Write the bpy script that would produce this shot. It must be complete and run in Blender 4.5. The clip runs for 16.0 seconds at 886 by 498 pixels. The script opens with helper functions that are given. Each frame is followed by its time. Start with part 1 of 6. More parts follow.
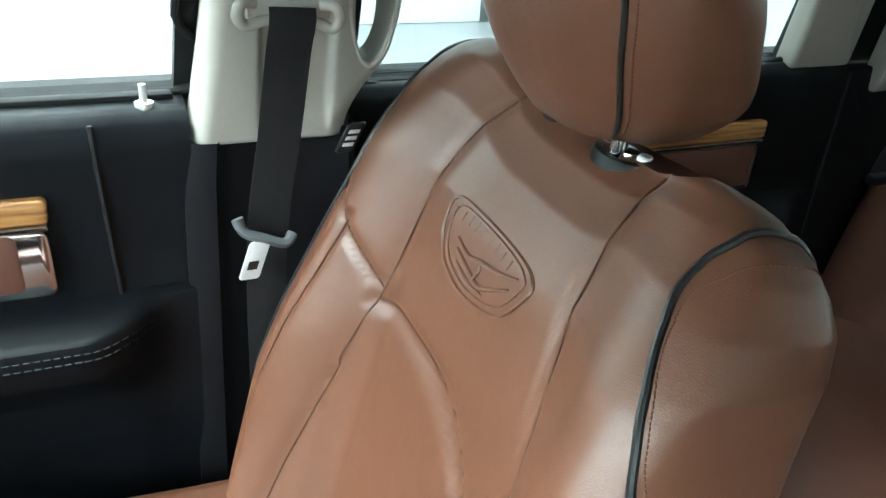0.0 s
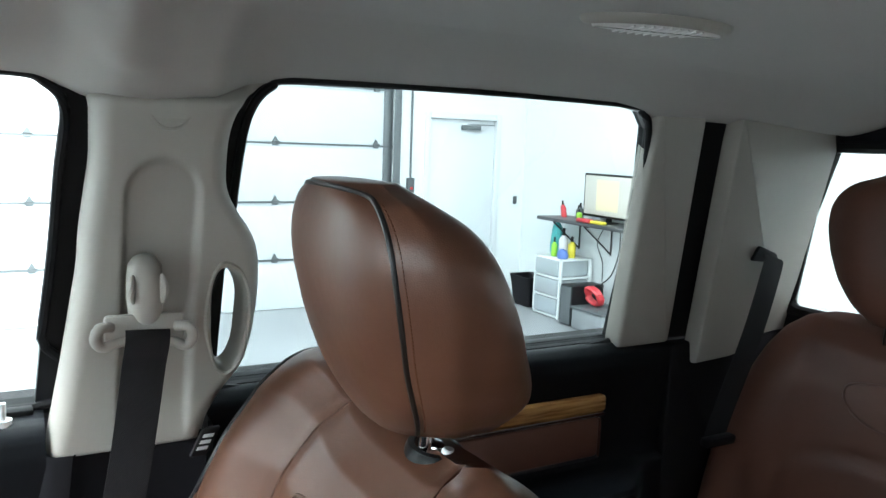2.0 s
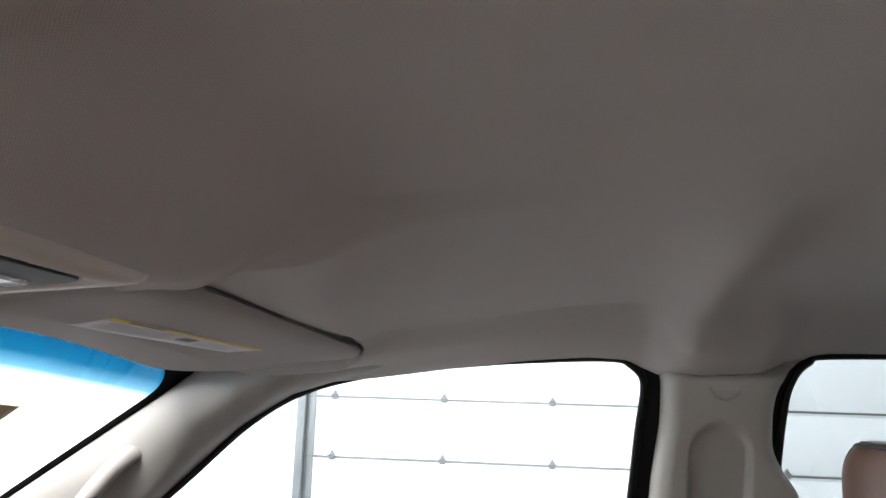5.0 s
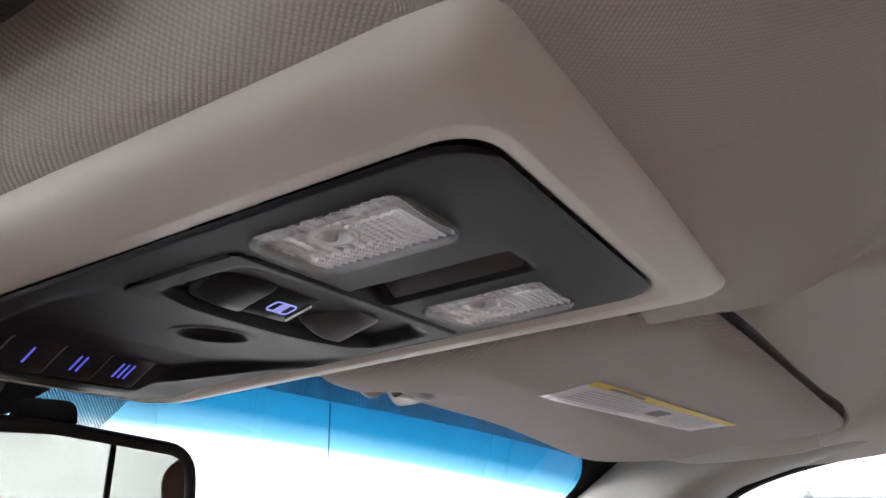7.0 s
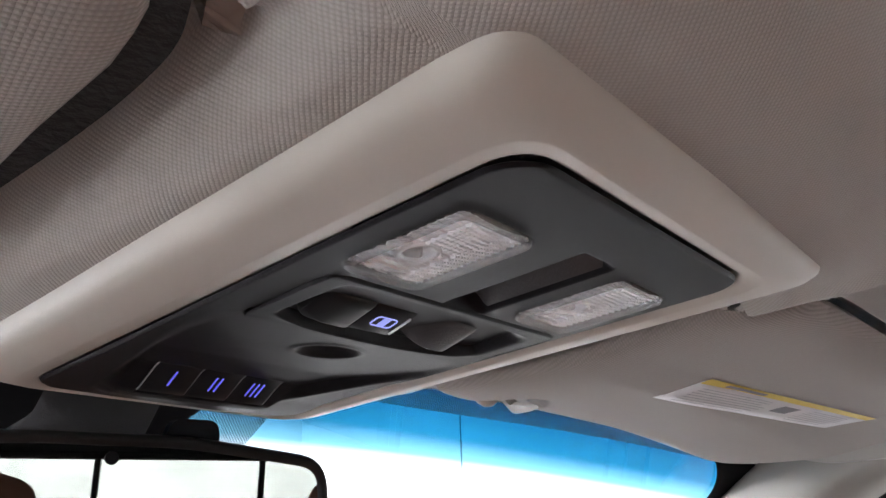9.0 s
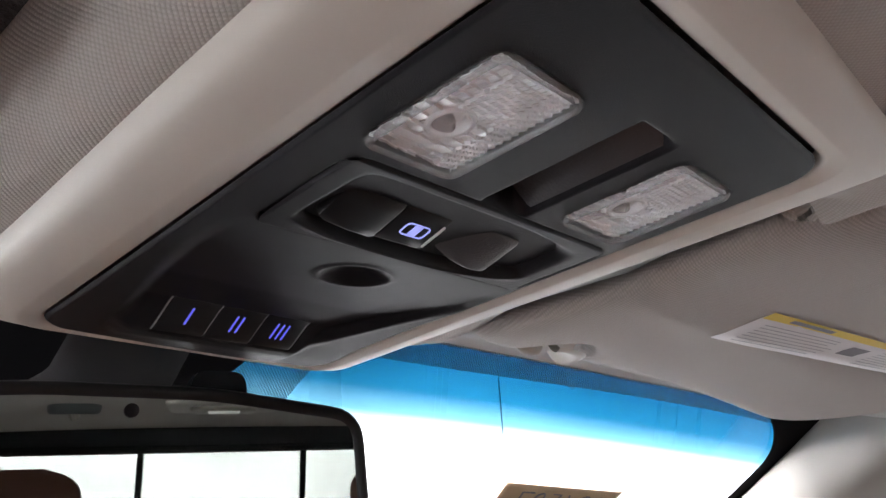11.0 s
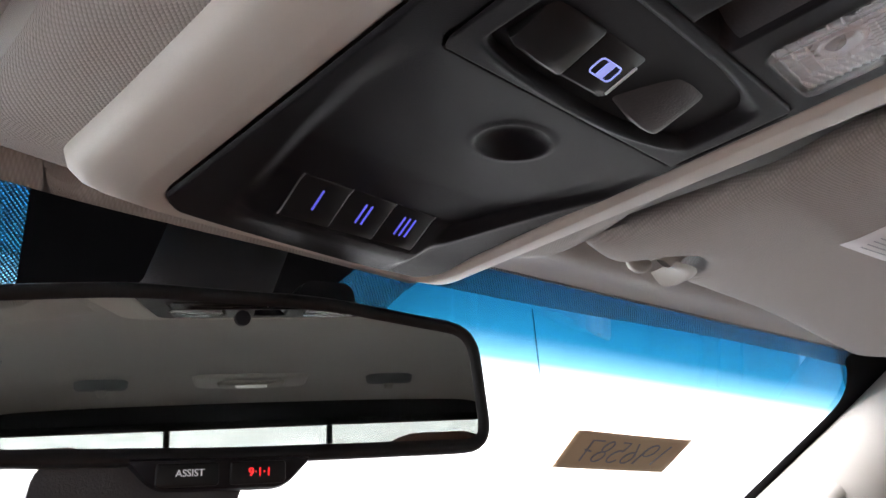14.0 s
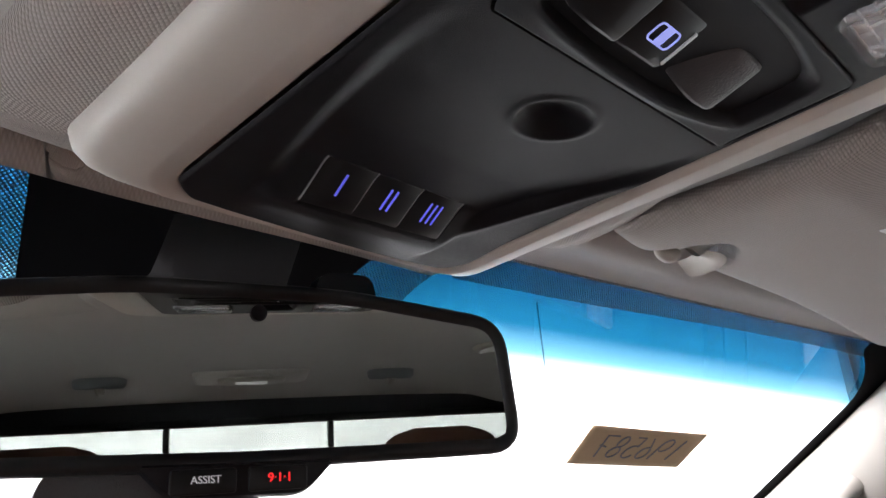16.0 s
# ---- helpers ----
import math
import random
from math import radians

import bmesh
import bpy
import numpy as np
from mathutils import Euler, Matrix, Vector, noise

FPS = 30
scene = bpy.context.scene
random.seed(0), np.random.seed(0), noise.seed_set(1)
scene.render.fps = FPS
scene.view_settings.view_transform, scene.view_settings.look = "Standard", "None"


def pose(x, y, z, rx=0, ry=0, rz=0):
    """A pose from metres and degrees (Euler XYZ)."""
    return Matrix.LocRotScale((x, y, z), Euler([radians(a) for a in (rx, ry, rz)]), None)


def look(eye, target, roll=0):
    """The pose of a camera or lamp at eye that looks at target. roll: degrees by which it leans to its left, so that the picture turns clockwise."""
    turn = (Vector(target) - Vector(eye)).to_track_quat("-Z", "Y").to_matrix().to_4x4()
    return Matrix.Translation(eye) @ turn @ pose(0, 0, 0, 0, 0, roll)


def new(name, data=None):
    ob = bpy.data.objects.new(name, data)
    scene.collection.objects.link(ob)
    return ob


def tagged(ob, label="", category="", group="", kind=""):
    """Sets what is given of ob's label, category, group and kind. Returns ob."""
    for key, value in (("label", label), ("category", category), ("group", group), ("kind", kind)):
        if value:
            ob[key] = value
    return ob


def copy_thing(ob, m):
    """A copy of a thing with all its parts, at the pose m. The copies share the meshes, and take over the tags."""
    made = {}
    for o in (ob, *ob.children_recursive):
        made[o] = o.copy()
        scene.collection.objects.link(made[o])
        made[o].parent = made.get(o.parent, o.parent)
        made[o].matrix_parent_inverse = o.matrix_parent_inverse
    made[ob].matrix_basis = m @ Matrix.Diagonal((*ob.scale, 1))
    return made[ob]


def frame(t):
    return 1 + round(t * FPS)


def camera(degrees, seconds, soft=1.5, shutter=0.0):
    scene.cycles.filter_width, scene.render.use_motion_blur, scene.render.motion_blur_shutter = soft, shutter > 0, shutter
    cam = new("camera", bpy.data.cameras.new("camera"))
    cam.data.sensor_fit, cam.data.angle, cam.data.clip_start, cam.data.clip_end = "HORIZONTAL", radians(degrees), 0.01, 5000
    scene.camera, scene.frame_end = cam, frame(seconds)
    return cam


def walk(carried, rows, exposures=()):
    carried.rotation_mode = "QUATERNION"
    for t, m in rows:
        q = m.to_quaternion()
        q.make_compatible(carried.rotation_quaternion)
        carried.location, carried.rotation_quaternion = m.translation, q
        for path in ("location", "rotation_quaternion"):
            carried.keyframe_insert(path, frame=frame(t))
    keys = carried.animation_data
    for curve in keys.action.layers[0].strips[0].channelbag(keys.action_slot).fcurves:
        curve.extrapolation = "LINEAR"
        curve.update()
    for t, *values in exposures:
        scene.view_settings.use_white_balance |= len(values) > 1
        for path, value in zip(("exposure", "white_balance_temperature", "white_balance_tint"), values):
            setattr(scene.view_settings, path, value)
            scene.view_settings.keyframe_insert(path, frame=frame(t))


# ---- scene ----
cam = camera(59.5, 16.0)
PATH = [
    (0, (-0.031, 0.057, 1.678), (1.588, -0.649, 0.74), 3.7),
    (0.5, (-0.052, 0.033, 1.685), (1.554, -0.931, 0.982), 3.7),
    (0.6, (-0.043, 0.03, 1.681), (1.561, -0.965, 1.019), 3.5),
    (1, (-0.057, 0.039, 1.687), (1.523, -1.077, 1.18), 3.1),
    (1.5, (-0.089, 0.022, 1.709), (1.542, -1.071, 1.327), 2.4),
    (2, (-0.135, 0.024, 1.734), (1.594, -0.945, 1.466), 2.1),
    (2.5, (-0.184, 0.017, 1.761), (1.655, -0.758, 1.63), 2.0),
    (3, (-0.197, 0.002, 1.764), (1.71, -0.599, 1.774), 2.0),
    (3.5, (-0.221, 0.011, 1.767), (1.726, -0.435, 1.865), 2.1),
    (4, (-0.268, 0.059, 1.762), (1.712, -0.164, 1.932), 2.3),
    (4.5, (-0.307, 0.087, 1.758), (1.675, 0.086, 2.019), 2.0),
    (5, (-0.335, 0.13, 1.733), (1.618, 0.352, 2.104), 1.9),
    (5.2, (-0.324, 0.164, 1.722), (1.604, 0.478, 2.151), 1.9),
    (7.3, (-0.199, 0.316, 1.718), (1.43, 1.296, 2.34), -1.2),
    (7.5, (-0.202, 0.313, 1.716), (1.4, 1.331, 2.345), -1.4),
    (8, (-0.217, 0.299, 1.716), (1.328, 1.393, 2.361), -1.9),
    (8.2, (-0.217, 0.294, 1.715), (1.313, 1.408, 2.363), -1.9),
    (10.5, (-0.185, 0.303, 1.702), (1.253, 1.527, 2.362), -3.5),
    (11, (-0.181, 0.322, 1.693), (1.253, 1.557, 2.339), -3.9),
    (11.5, (-0.179, 0.348, 1.684), (1.253, 1.593, 2.318), -4.3),
    (12, (-0.179, 0.371, 1.677), (1.249, 1.626, 2.297), -4.5),
    (12.5, (-0.179, 0.379, 1.673), (1.251, 1.634, 2.29), -4.7),
    (13, (-0.18, 0.385, 1.672), (1.252, 1.639, 2.286), -4.9),
    (13.5, (-0.184, 0.39, 1.671), (1.25, 1.645, 2.279), -5.0),
    (14, (-0.187, 0.393, 1.67), (1.249, 1.647, 2.277), -5.1),
    (14.5, (-0.188, 0.397, 1.671), (1.249, 1.651, 2.274), -5.3),
    (15, (-0.185, 0.403, 1.672), (1.252, 1.657, 2.275), -5.4),
    (15.5, (-0.184, 0.409, 1.67), (1.258, 1.66, 2.265), -5.6),
    (16, (-0.181, 0.415, 1.675), (1.264, 1.665, 2.267), -5.7),
]
EXPOSURE = [(0, 0.67, 5950, -8), (1.5, 0.3, 5950, -3), (2.5, 0.2, 6250, 8), (3.5, -0.05, 6450, 11), (5, -0.3, 6550, 14), (7.5, 0.25, 6700, 17), (10.5, 0.4, 6700, 17), (12.5, 0.4, 6700, 17), (16, 0.2, 6700, 17)]
walk(cam, [(t, look(eye, target, roll)) for t, eye, target, roll in PATH], EXPOSURE)

# ==== body ====
# ---------------------------------------------------------------- light
world = bpy.data.worlds.new("world")
scene.world = world
world.use_nodes = True
wn = world.node_tree.nodes
sky = wn.new("ShaderNodeTexSky")
sky.sky_type = "NISHITA"
sky.sun_disc = False
sky.sun_elevation, sky.sun_rotation = radians(40), radians(200)
world.node_tree.links.new(sky.outputs[0], wn["Background"].inputs[0])
wn["Background"].inputs[1].default_value = 0.08


def area_lamp(name, m, sx, sy, watts, color):
    data = bpy.data.lights.new(name, "AREA")
    data.shape, data.size, data.size_y, data.energy, data.color = "RECTANGLE", sx, sy, watts, color
    ob = new(name, data)
    ob.matrix_world = m
    return ob


# ---------------------------------------------------------------- materials
def mat(name, color, rough=0.5, metal=0.0, vary=0.12, vscale=6.0, fine=900.0, bump=0.15, dist=0.0006, spec=0.5, coat=0.0, sheen=0.0):
    """Paint with two scales of variation: broad mottling of tone and gloss, fine grain as relief."""
    m = bpy.data.materials.new(name)
    m.use_nodes = True
    n, l = m.node_tree.nodes, m.node_tree.links
    b = n["Principled BSDF"]
    b.inputs["Metallic"].default_value = metal
    b.inputs["Specular IOR Level"].default_value = spec
    b.inputs["Coat Weight"].default_value = coat
    b.inputs["Sheen Weight"].default_value = sheen
    tc = n.new("ShaderNodeTexCoord")
    big = n.new("ShaderNodeTexNoise")
    big.inputs["Scale"].default_value, big.inputs["Detail"].default_value = vscale, 5.0
    l.new(tc.outputs["Object"], big.inputs["Vector"])
    ramp = n.new("ShaderNodeMapRange")
    ramp.inputs[3].default_value, ramp.inputs[4].default_value = 1 - vary, 1 + vary
    l.new(big.outputs[0], ramp.inputs[0])
    mul = n.new("ShaderNodeMix")
    mul.data_type, mul.blend_type = "RGBA", "MULTIPLY"
    mul.inputs[0].default_value = 1.0
    mul.inputs[6].default_value = (*color, 1)
    l.new(ramp.outputs[0], mul.inputs[7])
    l.new(mul.outputs[2], b.inputs["Base Color"])
    rr = n.new("ShaderNodeMapRange")
    rr.inputs[3].default_value, rr.inputs[4].default_value = rough * 0.85, min(1.0, rough * 1.15)
    l.new(big.outputs[0], rr.inputs[0])
    l.new(rr.outputs[0], b.inputs["Roughness"])
    if bump:
        small = n.new("ShaderNodeTexNoise")
        small.inputs["Scale"].default_value, small.inputs["Detail"].default_value = fine, 3.0
        l.new(tc.outputs["Object"], small.inputs["Vector"])
        bp = n.new("ShaderNodeBump")
        bp.inputs["Strength"].default_value, bp.inputs["Distance"].default_value = bump, dist
        l.new(small.outputs[0], bp.inputs["Height"])
        l.new(bp.outputs[0], b.inputs["Normal"])
    return m


def leather(name, color, rough=0.42, spec=0.5, coat=0.0):
    """Grained leather: cells of the hide as relief, worn tone."""
    m = mat(name, color, rough, vary=0.16, vscale=4.0, bump=0, spec=spec, coat=coat)
    m.node_tree.nodes["Principled BSDF"].inputs["Coat Roughness"].default_value = 0.36
    n, l = m.node_tree.nodes, m.node_tree.links
    tc = n.new("ShaderNodeTexCoord")
    v = n.new("ShaderNodeTexVoronoi")
    v.feature = "DISTANCE_TO_EDGE"
    v.inputs["Scale"].default_value = 520
    l.new(tc.outputs["Object"], v.inputs["Vector"])
    w = n.new("ShaderNodeTexNoise")
    w.inputs["Scale"].default_value = 45
    l.new(tc.outputs["Object"], w.inputs["Vector"])
    b1 = n.new("ShaderNodeBump")
    b1.inputs["Strength"].default_value, b1.inputs["Distance"].default_value = 0.25, 0.0007
    l.new(v.outputs["Distance"], b1.inputs["Height"])
    b2 = n.new("ShaderNodeBump")
    b2.inputs["Strength"].default_value, b2.inputs["Distance"].default_value = 0.25, 0.002
    l.new(w.outputs[0], b2.inputs["Height"])
    l.new(b1.outputs[0], b2.inputs["Normal"])
    l.new(b2.outputs[0], n["Principled BSDF"].inputs["Normal"])
    return m


def knit(name, color, scale=900.0, strength=0.5, slant=35, place="Object"):
    """Knitted headliner cloth: two crossing rows of stitches as relief, their shade also in the colour."""
    m = mat(name, color, 0.95, vary=0.08, vscale=3.0, bump=0, spec=0.15, sheen=0.15)
    n, l = m.node_tree.nodes, m.node_tree.links
    tc = n.new("ShaderNodeTexCoord")
    mp = n.new("ShaderNodeMapping")
    mp.inputs["Rotation"].default_value = (0, 0, radians(slant))
    l.new(tc.outputs[place], mp.inputs["Vector"])
    v = n.new("ShaderNodeTexVoronoi")
    v.voronoi_dimensions = "2D"
    v.inputs["Scale"].default_value, v.inputs["Randomness"].default_value = scale, 0.12
    l.new(mp.outputs[0], v.inputs["Vector"])
    bp = n.new("ShaderNodeBump")
    bp.inputs["Strength"].default_value, bp.inputs["Distance"].default_value = strength, 0.0007
    bp.invert = True
    l.new(v.outputs["Distance"], bp.inputs["Height"])
    b = n["Principled BSDF"]
    l.new(bp.outputs[0], b.inputs["Normal"])
    # gaps between stitches darkened in the base colour, as shade there
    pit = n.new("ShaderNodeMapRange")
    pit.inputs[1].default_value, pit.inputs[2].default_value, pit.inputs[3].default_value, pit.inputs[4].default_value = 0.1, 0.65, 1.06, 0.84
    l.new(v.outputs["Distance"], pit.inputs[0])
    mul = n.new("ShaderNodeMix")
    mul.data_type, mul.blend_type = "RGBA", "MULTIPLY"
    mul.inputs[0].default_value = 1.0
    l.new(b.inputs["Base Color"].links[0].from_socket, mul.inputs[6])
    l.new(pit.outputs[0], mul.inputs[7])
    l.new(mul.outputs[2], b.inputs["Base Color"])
    return m


def glass(name, tint, gloss=1.0, rough=0.0):
    """Thin pane: tinted see-through with a mirror coat that grows at grazing angles."""
    m = bpy.data.materials.new(name)
    m.use_nodes = True
    n, l = m.node_tree.nodes, m.node_tree.links
    n.remove(n["Principled BSDF"])
    t = n.new("ShaderNodeBsdfTransparent")
    t.inputs[0].default_value = (*tint, 1)
    g = n.new("ShaderNodeBsdfGlossy")
    g.inputs["Roughness"].default_value = rough
    f = n.new("ShaderNodeFresnel")
    f.inputs["IOR"].default_value = 1.45
    k = n.new("ShaderNodeMath")
    k.operation = "MULTIPLY"
    k.inputs[1].default_value = gloss
    l.new(f.outputs[0], k.inputs[0])
    mx = n.new("ShaderNodeMixShader")
    l.new(k.outputs[0], mx.inputs[0])
    l.new(t.outputs[0], mx.inputs[1])
    l.new(g.outputs[0], mx.inputs[2])
    l.new(mx.outputs[0], n["Material Output"].inputs[0])
    return m


def glow(name, color, strength):
    m = bpy.data.materials.new(name)
    m.use_nodes = True
    b = m.node_tree.nodes["Principled BSDF"]
    b.inputs["Base Color"].default_value = (*color, 1)
    b.inputs["Emission Color"].default_value = (*color, 1)
    b.inputs["Emission Strength"].default_value = strength
    return m


TAN = leather("saddle_leather", (0.118, 0.0490, 0.0280), 0.37, 0.42, 0.16)
BROWN = leather("rear_leather", (0.112, 0.047, 0.032), 0.44, 0.38)
BLACK_LEATHER = leather("black_leather", (0.006, 0.007, 0.009), 0.40, 0.15)
PIPING = mat("black_piping", (0.012, 0.012, 0.013), 0.35, bump=0.1, fine=2000)
THREAD = mat("thread", (0.12, 0.045, 0.022), 0.8, bump=0.2)
BEIGE = mat("beige_plastic", (0.345, 0.325, 0.290), 0.55, vary=0.04, vscale=5, fine=1500, bump=0.12, dist=0.0004)
CONSOLE_BEIGE = mat("console_beige", (0.465, 0.437, 0.392), 0.5, vary=0.03, vscale=8, fine=2500, bump=0.08, dist=0.0003)
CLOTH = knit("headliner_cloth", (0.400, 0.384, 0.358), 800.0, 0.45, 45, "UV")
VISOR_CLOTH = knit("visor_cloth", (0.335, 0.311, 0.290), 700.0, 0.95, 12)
BLACK = mat("black_plastic", (0.0068, 0.0066, 0.0078), 0.50, vary=0.15, vscale=10, fine=2600, bump=0.30, dist=0.0005, spec=0.17)
SATIN = mat("satin_black", (0.010, 0.010, 0.011), 0.38, vary=0.1, vscale=20, fine=2500, bump=0.1, spec=0.22)
STALK = mat("grained_black", (0.045, 0.045, 0.048), 0.45, vary=0.1, vscale=20, fine=1200, bump=0.4, dist=0.0008, spec=0.5)
PILLAR = mat("pillar_beige", (0.27, 0.255, 0.235), 0.6, vary=0.05, vscale=5, fine=1500, bump=0.15, dist=0.0004, spec=0.3)
ENAMEL = mat("black_enamel", (0.004, 0.004, 0.005), 0.55, vary=0.1, bump=0, spec=0.06)
RUBBER = mat("rubber_seal", (0.009, 0.009, 0.010), 0.5, bump=0.15, spec=0.14)
CARPET = mat("carpet", (0.02, 0.02, 0.021), 0.95, bump=0.8, dist=0.003, fine=300)
CHROME = mat("chrome", (0.75, 0.75, 0.77), 0.12, metal=1.0, vary=0.03, bump=0)
STEEL = mat("steel", (0.72, 0.73, 0.74), 0.35, metal=0.75, bump=0.1)
BLACK.node_tree.nodes["Principled BSDF"].inputs["Specular Tint"].default_value = (0.94, 0.91, 1.0, 1)
WEB = mat("belt_webbing", (0.011, 0.011, 0.013), 0.7, bump=0, spec=0.3)
GREY_PLASTIC = mat("grey_plastic", (0.10, 0.11, 0.115), 0.5, bump=0.2)
MIRROR = mat("mirror_silver", (0.43, 0.445, 0.42), 0.01, metal=1.0, vary=0.0, bump=0)
FROST = mat("frosted_rim", (0.62, 0.65, 0.67), 0.14, vary=0.08, vscale=150, bump=0, spec=0.7)


def half_clear(m, share):
    """Lets part of the light straight through, as moulded clear plastic does."""
    n, l = m.node_tree.nodes, m.node_tree.links
    t = n.new("ShaderNodeBsdfTransparent")
    t.inputs[0].default_value = (0.85, 0.84, 0.84, 1)
    mx = n.new("ShaderNodeMixShader")
    mx.inputs[0].default_value = share
    l.new(n["Principled BSDF"].outputs[0], mx.inputs[1])
    l.new(t.outputs[0], mx.inputs[2])
    l.new(mx.outputs[0], n["Material Output"].inputs[0])


half_clear(FROST, 0.70)
TRAY = mat("lamp_reflector", (0.86, 0.90, 0.94), 0.18, metal=0.08, vary=0.10, vscale=60, fine=900, bump=0.15, dist=0.0006, spec=0.8, coat=0.5)
# pale grey for thin tubes that paint in light on the key edges
KEY_EDGE = mat("key_edge_glint", (0.22, 0.225, 0.235), 0.4, bump=0)
PAPER = mat("paper_label", (0.62, 0.61, 0.62), 0.7, vary=0.04, bump=0.05)
YELLOW = mat("label_yellow", (0.62, 0.46, 0.06), 0.6, vary=0.05, bump=0)
INK = mat("ink", (0.16, 0.16, 0.18), 0.7, vary=0.1, bump=0)
KRAFT = mat("kraft_paper", (0.42, 0.31, 0.19), 0.85, vary=0.10, vscale=30, bump=0.15)
WHITE_PAINT = mat("white_paint", (0.76, 0.78, 0.78), 0.6, vary=0.02, vscale=0.8, fine=120, bump=0.03, dist=0.001)
DOOR_WHITE = mat("white_steel", (0.68, 0.70, 0.71), 0.4, vary=0.03, vscale=1.0, fine=60, bump=0.06, dist=0.002)
GALV = mat("galvanised_steel", (0.17, 0.185, 0.19), 0.4, metal=0.6, vary=0.15, vscale=12, bump=0.1)
CONCRETE = mat("polished_concrete", (0.37, 0.375, 0.38), 0.32, vary=0.18, vscale=1.3, fine=90, bump=0.12, dist=0.002)
CEIL_PAINT = mat("ceiling_paint", (0.75, 0.76, 0.76), 0.8, vary=0.04, vscale=0.6, bump=0)
CLEAR = glass("clear_glass", (0.70, 0.74, 0.735))
PRIVACY = glass("tinted_side_glass", (0.285, 0.315, 0.320))
REAR_GLASS = glass("rear_glass", (0.55, 0.57, 0.565))
LENS = glass("lens_plastic", (0.97, 0.98, 0.98), 0.35, 0.02)
BLUE_GLOW = glow("blue_backlight", (0.09, 0.10, 0.60), 0.75)
ICON_GLOW = glow("icon_backlight", (0.30, 0.36, 0.85), 0.62)
# weak glow added so that the printed word shows up in shade
WORD_GLOW = glow("brightened_print", (0.62, 0.64, 0.66), 0.28)
RED_GLOW = glow("red_backlight", (0.95, 0.02, 0.02), 1.0)
GREY_TEXT = mat("grey_print", (0.30, 0.31, 0.33), 0.6, bump=0)
LAMP_GLOW = glow("lamp_panel", (1.0, 0.98, 0.95), 3.0)


def wood_material():
    m = mat("wood_veneer", (0.36, 0.17, 0.055), 0.25, vary=0.1, bump=0, coat=0.6)
    n, l = m.node_tree.nodes, m.node_tree.links
    tc = n.new("ShaderNodeTexCoord")
    mp = n.new("ShaderNodeMapping")
    mp.inputs["Scale"].default_value = (60, 12, 160)
    l.new(tc.outputs["Object"], mp.inputs["Vector"])
    w = n.new("ShaderNodeTexNoise")
    w.inputs["Scale"].default_value, w.inputs["Detail"].default_value = 1.0, 6
    l.new(mp.outputs[0], w.inputs["Vector"])
    r = n.new("ShaderNodeValToRGB")
    r.color_ramp.elements[0].position, r.color_ramp.elements[0].color = 0.35, (0.20, 0.085, 0.022, 1)
    r.color_ramp.elements[1].position, r.color_ramp.elements[1].color = 0.65, (0.48, 0.25, 0.085, 1)
    l.new(w.outputs[0], r.inputs[0])
    l.new(r.outputs[0], n["Principled BSDF"].inputs["Base Color"])
    return m


WOOD = wood_material()


def webbing_relief():
    """Twill ribs along the belt."""
    n, l = WEB.node_tree.nodes, WEB.node_tree.links
    tc = n.new("ShaderNodeTexCoord")
    w = n.new("ShaderNodeTexWave")
    w.bands_direction = "DIAGONAL"
    w.inputs["Scale"].default_value = 260
    l.new(tc.outputs["Object"], w.inputs["Vector"])
    bp = n.new("ShaderNodeBump")
    bp.inputs["Strength"].default_value, bp.inputs["Distance"].default_value = 0.5, 0.001
    l.new(w.outputs[0], bp.inputs["Height"])
    l.new(bp.outputs[0], n["Principled BSDF"].inputs["Normal"])


webbing_relief()


def windshield_material():
    """Clear laminated glass with a blue shade band fading out downwards."""
    m = glass("windshield_glass", (0.95, 0.97, 0.97), 1.0)
    n, l = m.node_tree.nodes, m.node_tree.links
    tc = n.new("ShaderNodeTexCoord")
    s = n.new("ShaderNodeSeparateXYZ")
    l.new(tc.outputs["UV"], s.inputs[0])
    r = n.new("ShaderNodeValToRGB")
    e = r.color_ramp.elements
    e[0].position, e[0].color = 0.0, (0.0010, 0.036, 0.092, 1)
    e[1].position, e[1].color = 1.0, (0.95, 0.97, 0.97, 1)
    for p, c in ((BAND_TOP, (0.0012, 0.046, 0.108, 1)), (BAND_MID, (0.0022, 0.070, 0.142, 1)), (BAND_LOW, (0.075, 0.215, 0.30, 1)), (BAND_END, (0.95, 0.97, 0.97, 1))):
        k = e.new(p)
        k.color = c
    l.new(s.outputs[1], r.inputs[0])
    for q in n:
        if q.type == "BSDF_TRANSPARENT":
            l.new(r.outputs[0], q.inputs[0])
    return m


BAND_TOP, BAND_MID, BAND_LOW, BAND_END = 0.02, 0.057, 0.086, 0.122
WINDSHIELD = windshield_material()


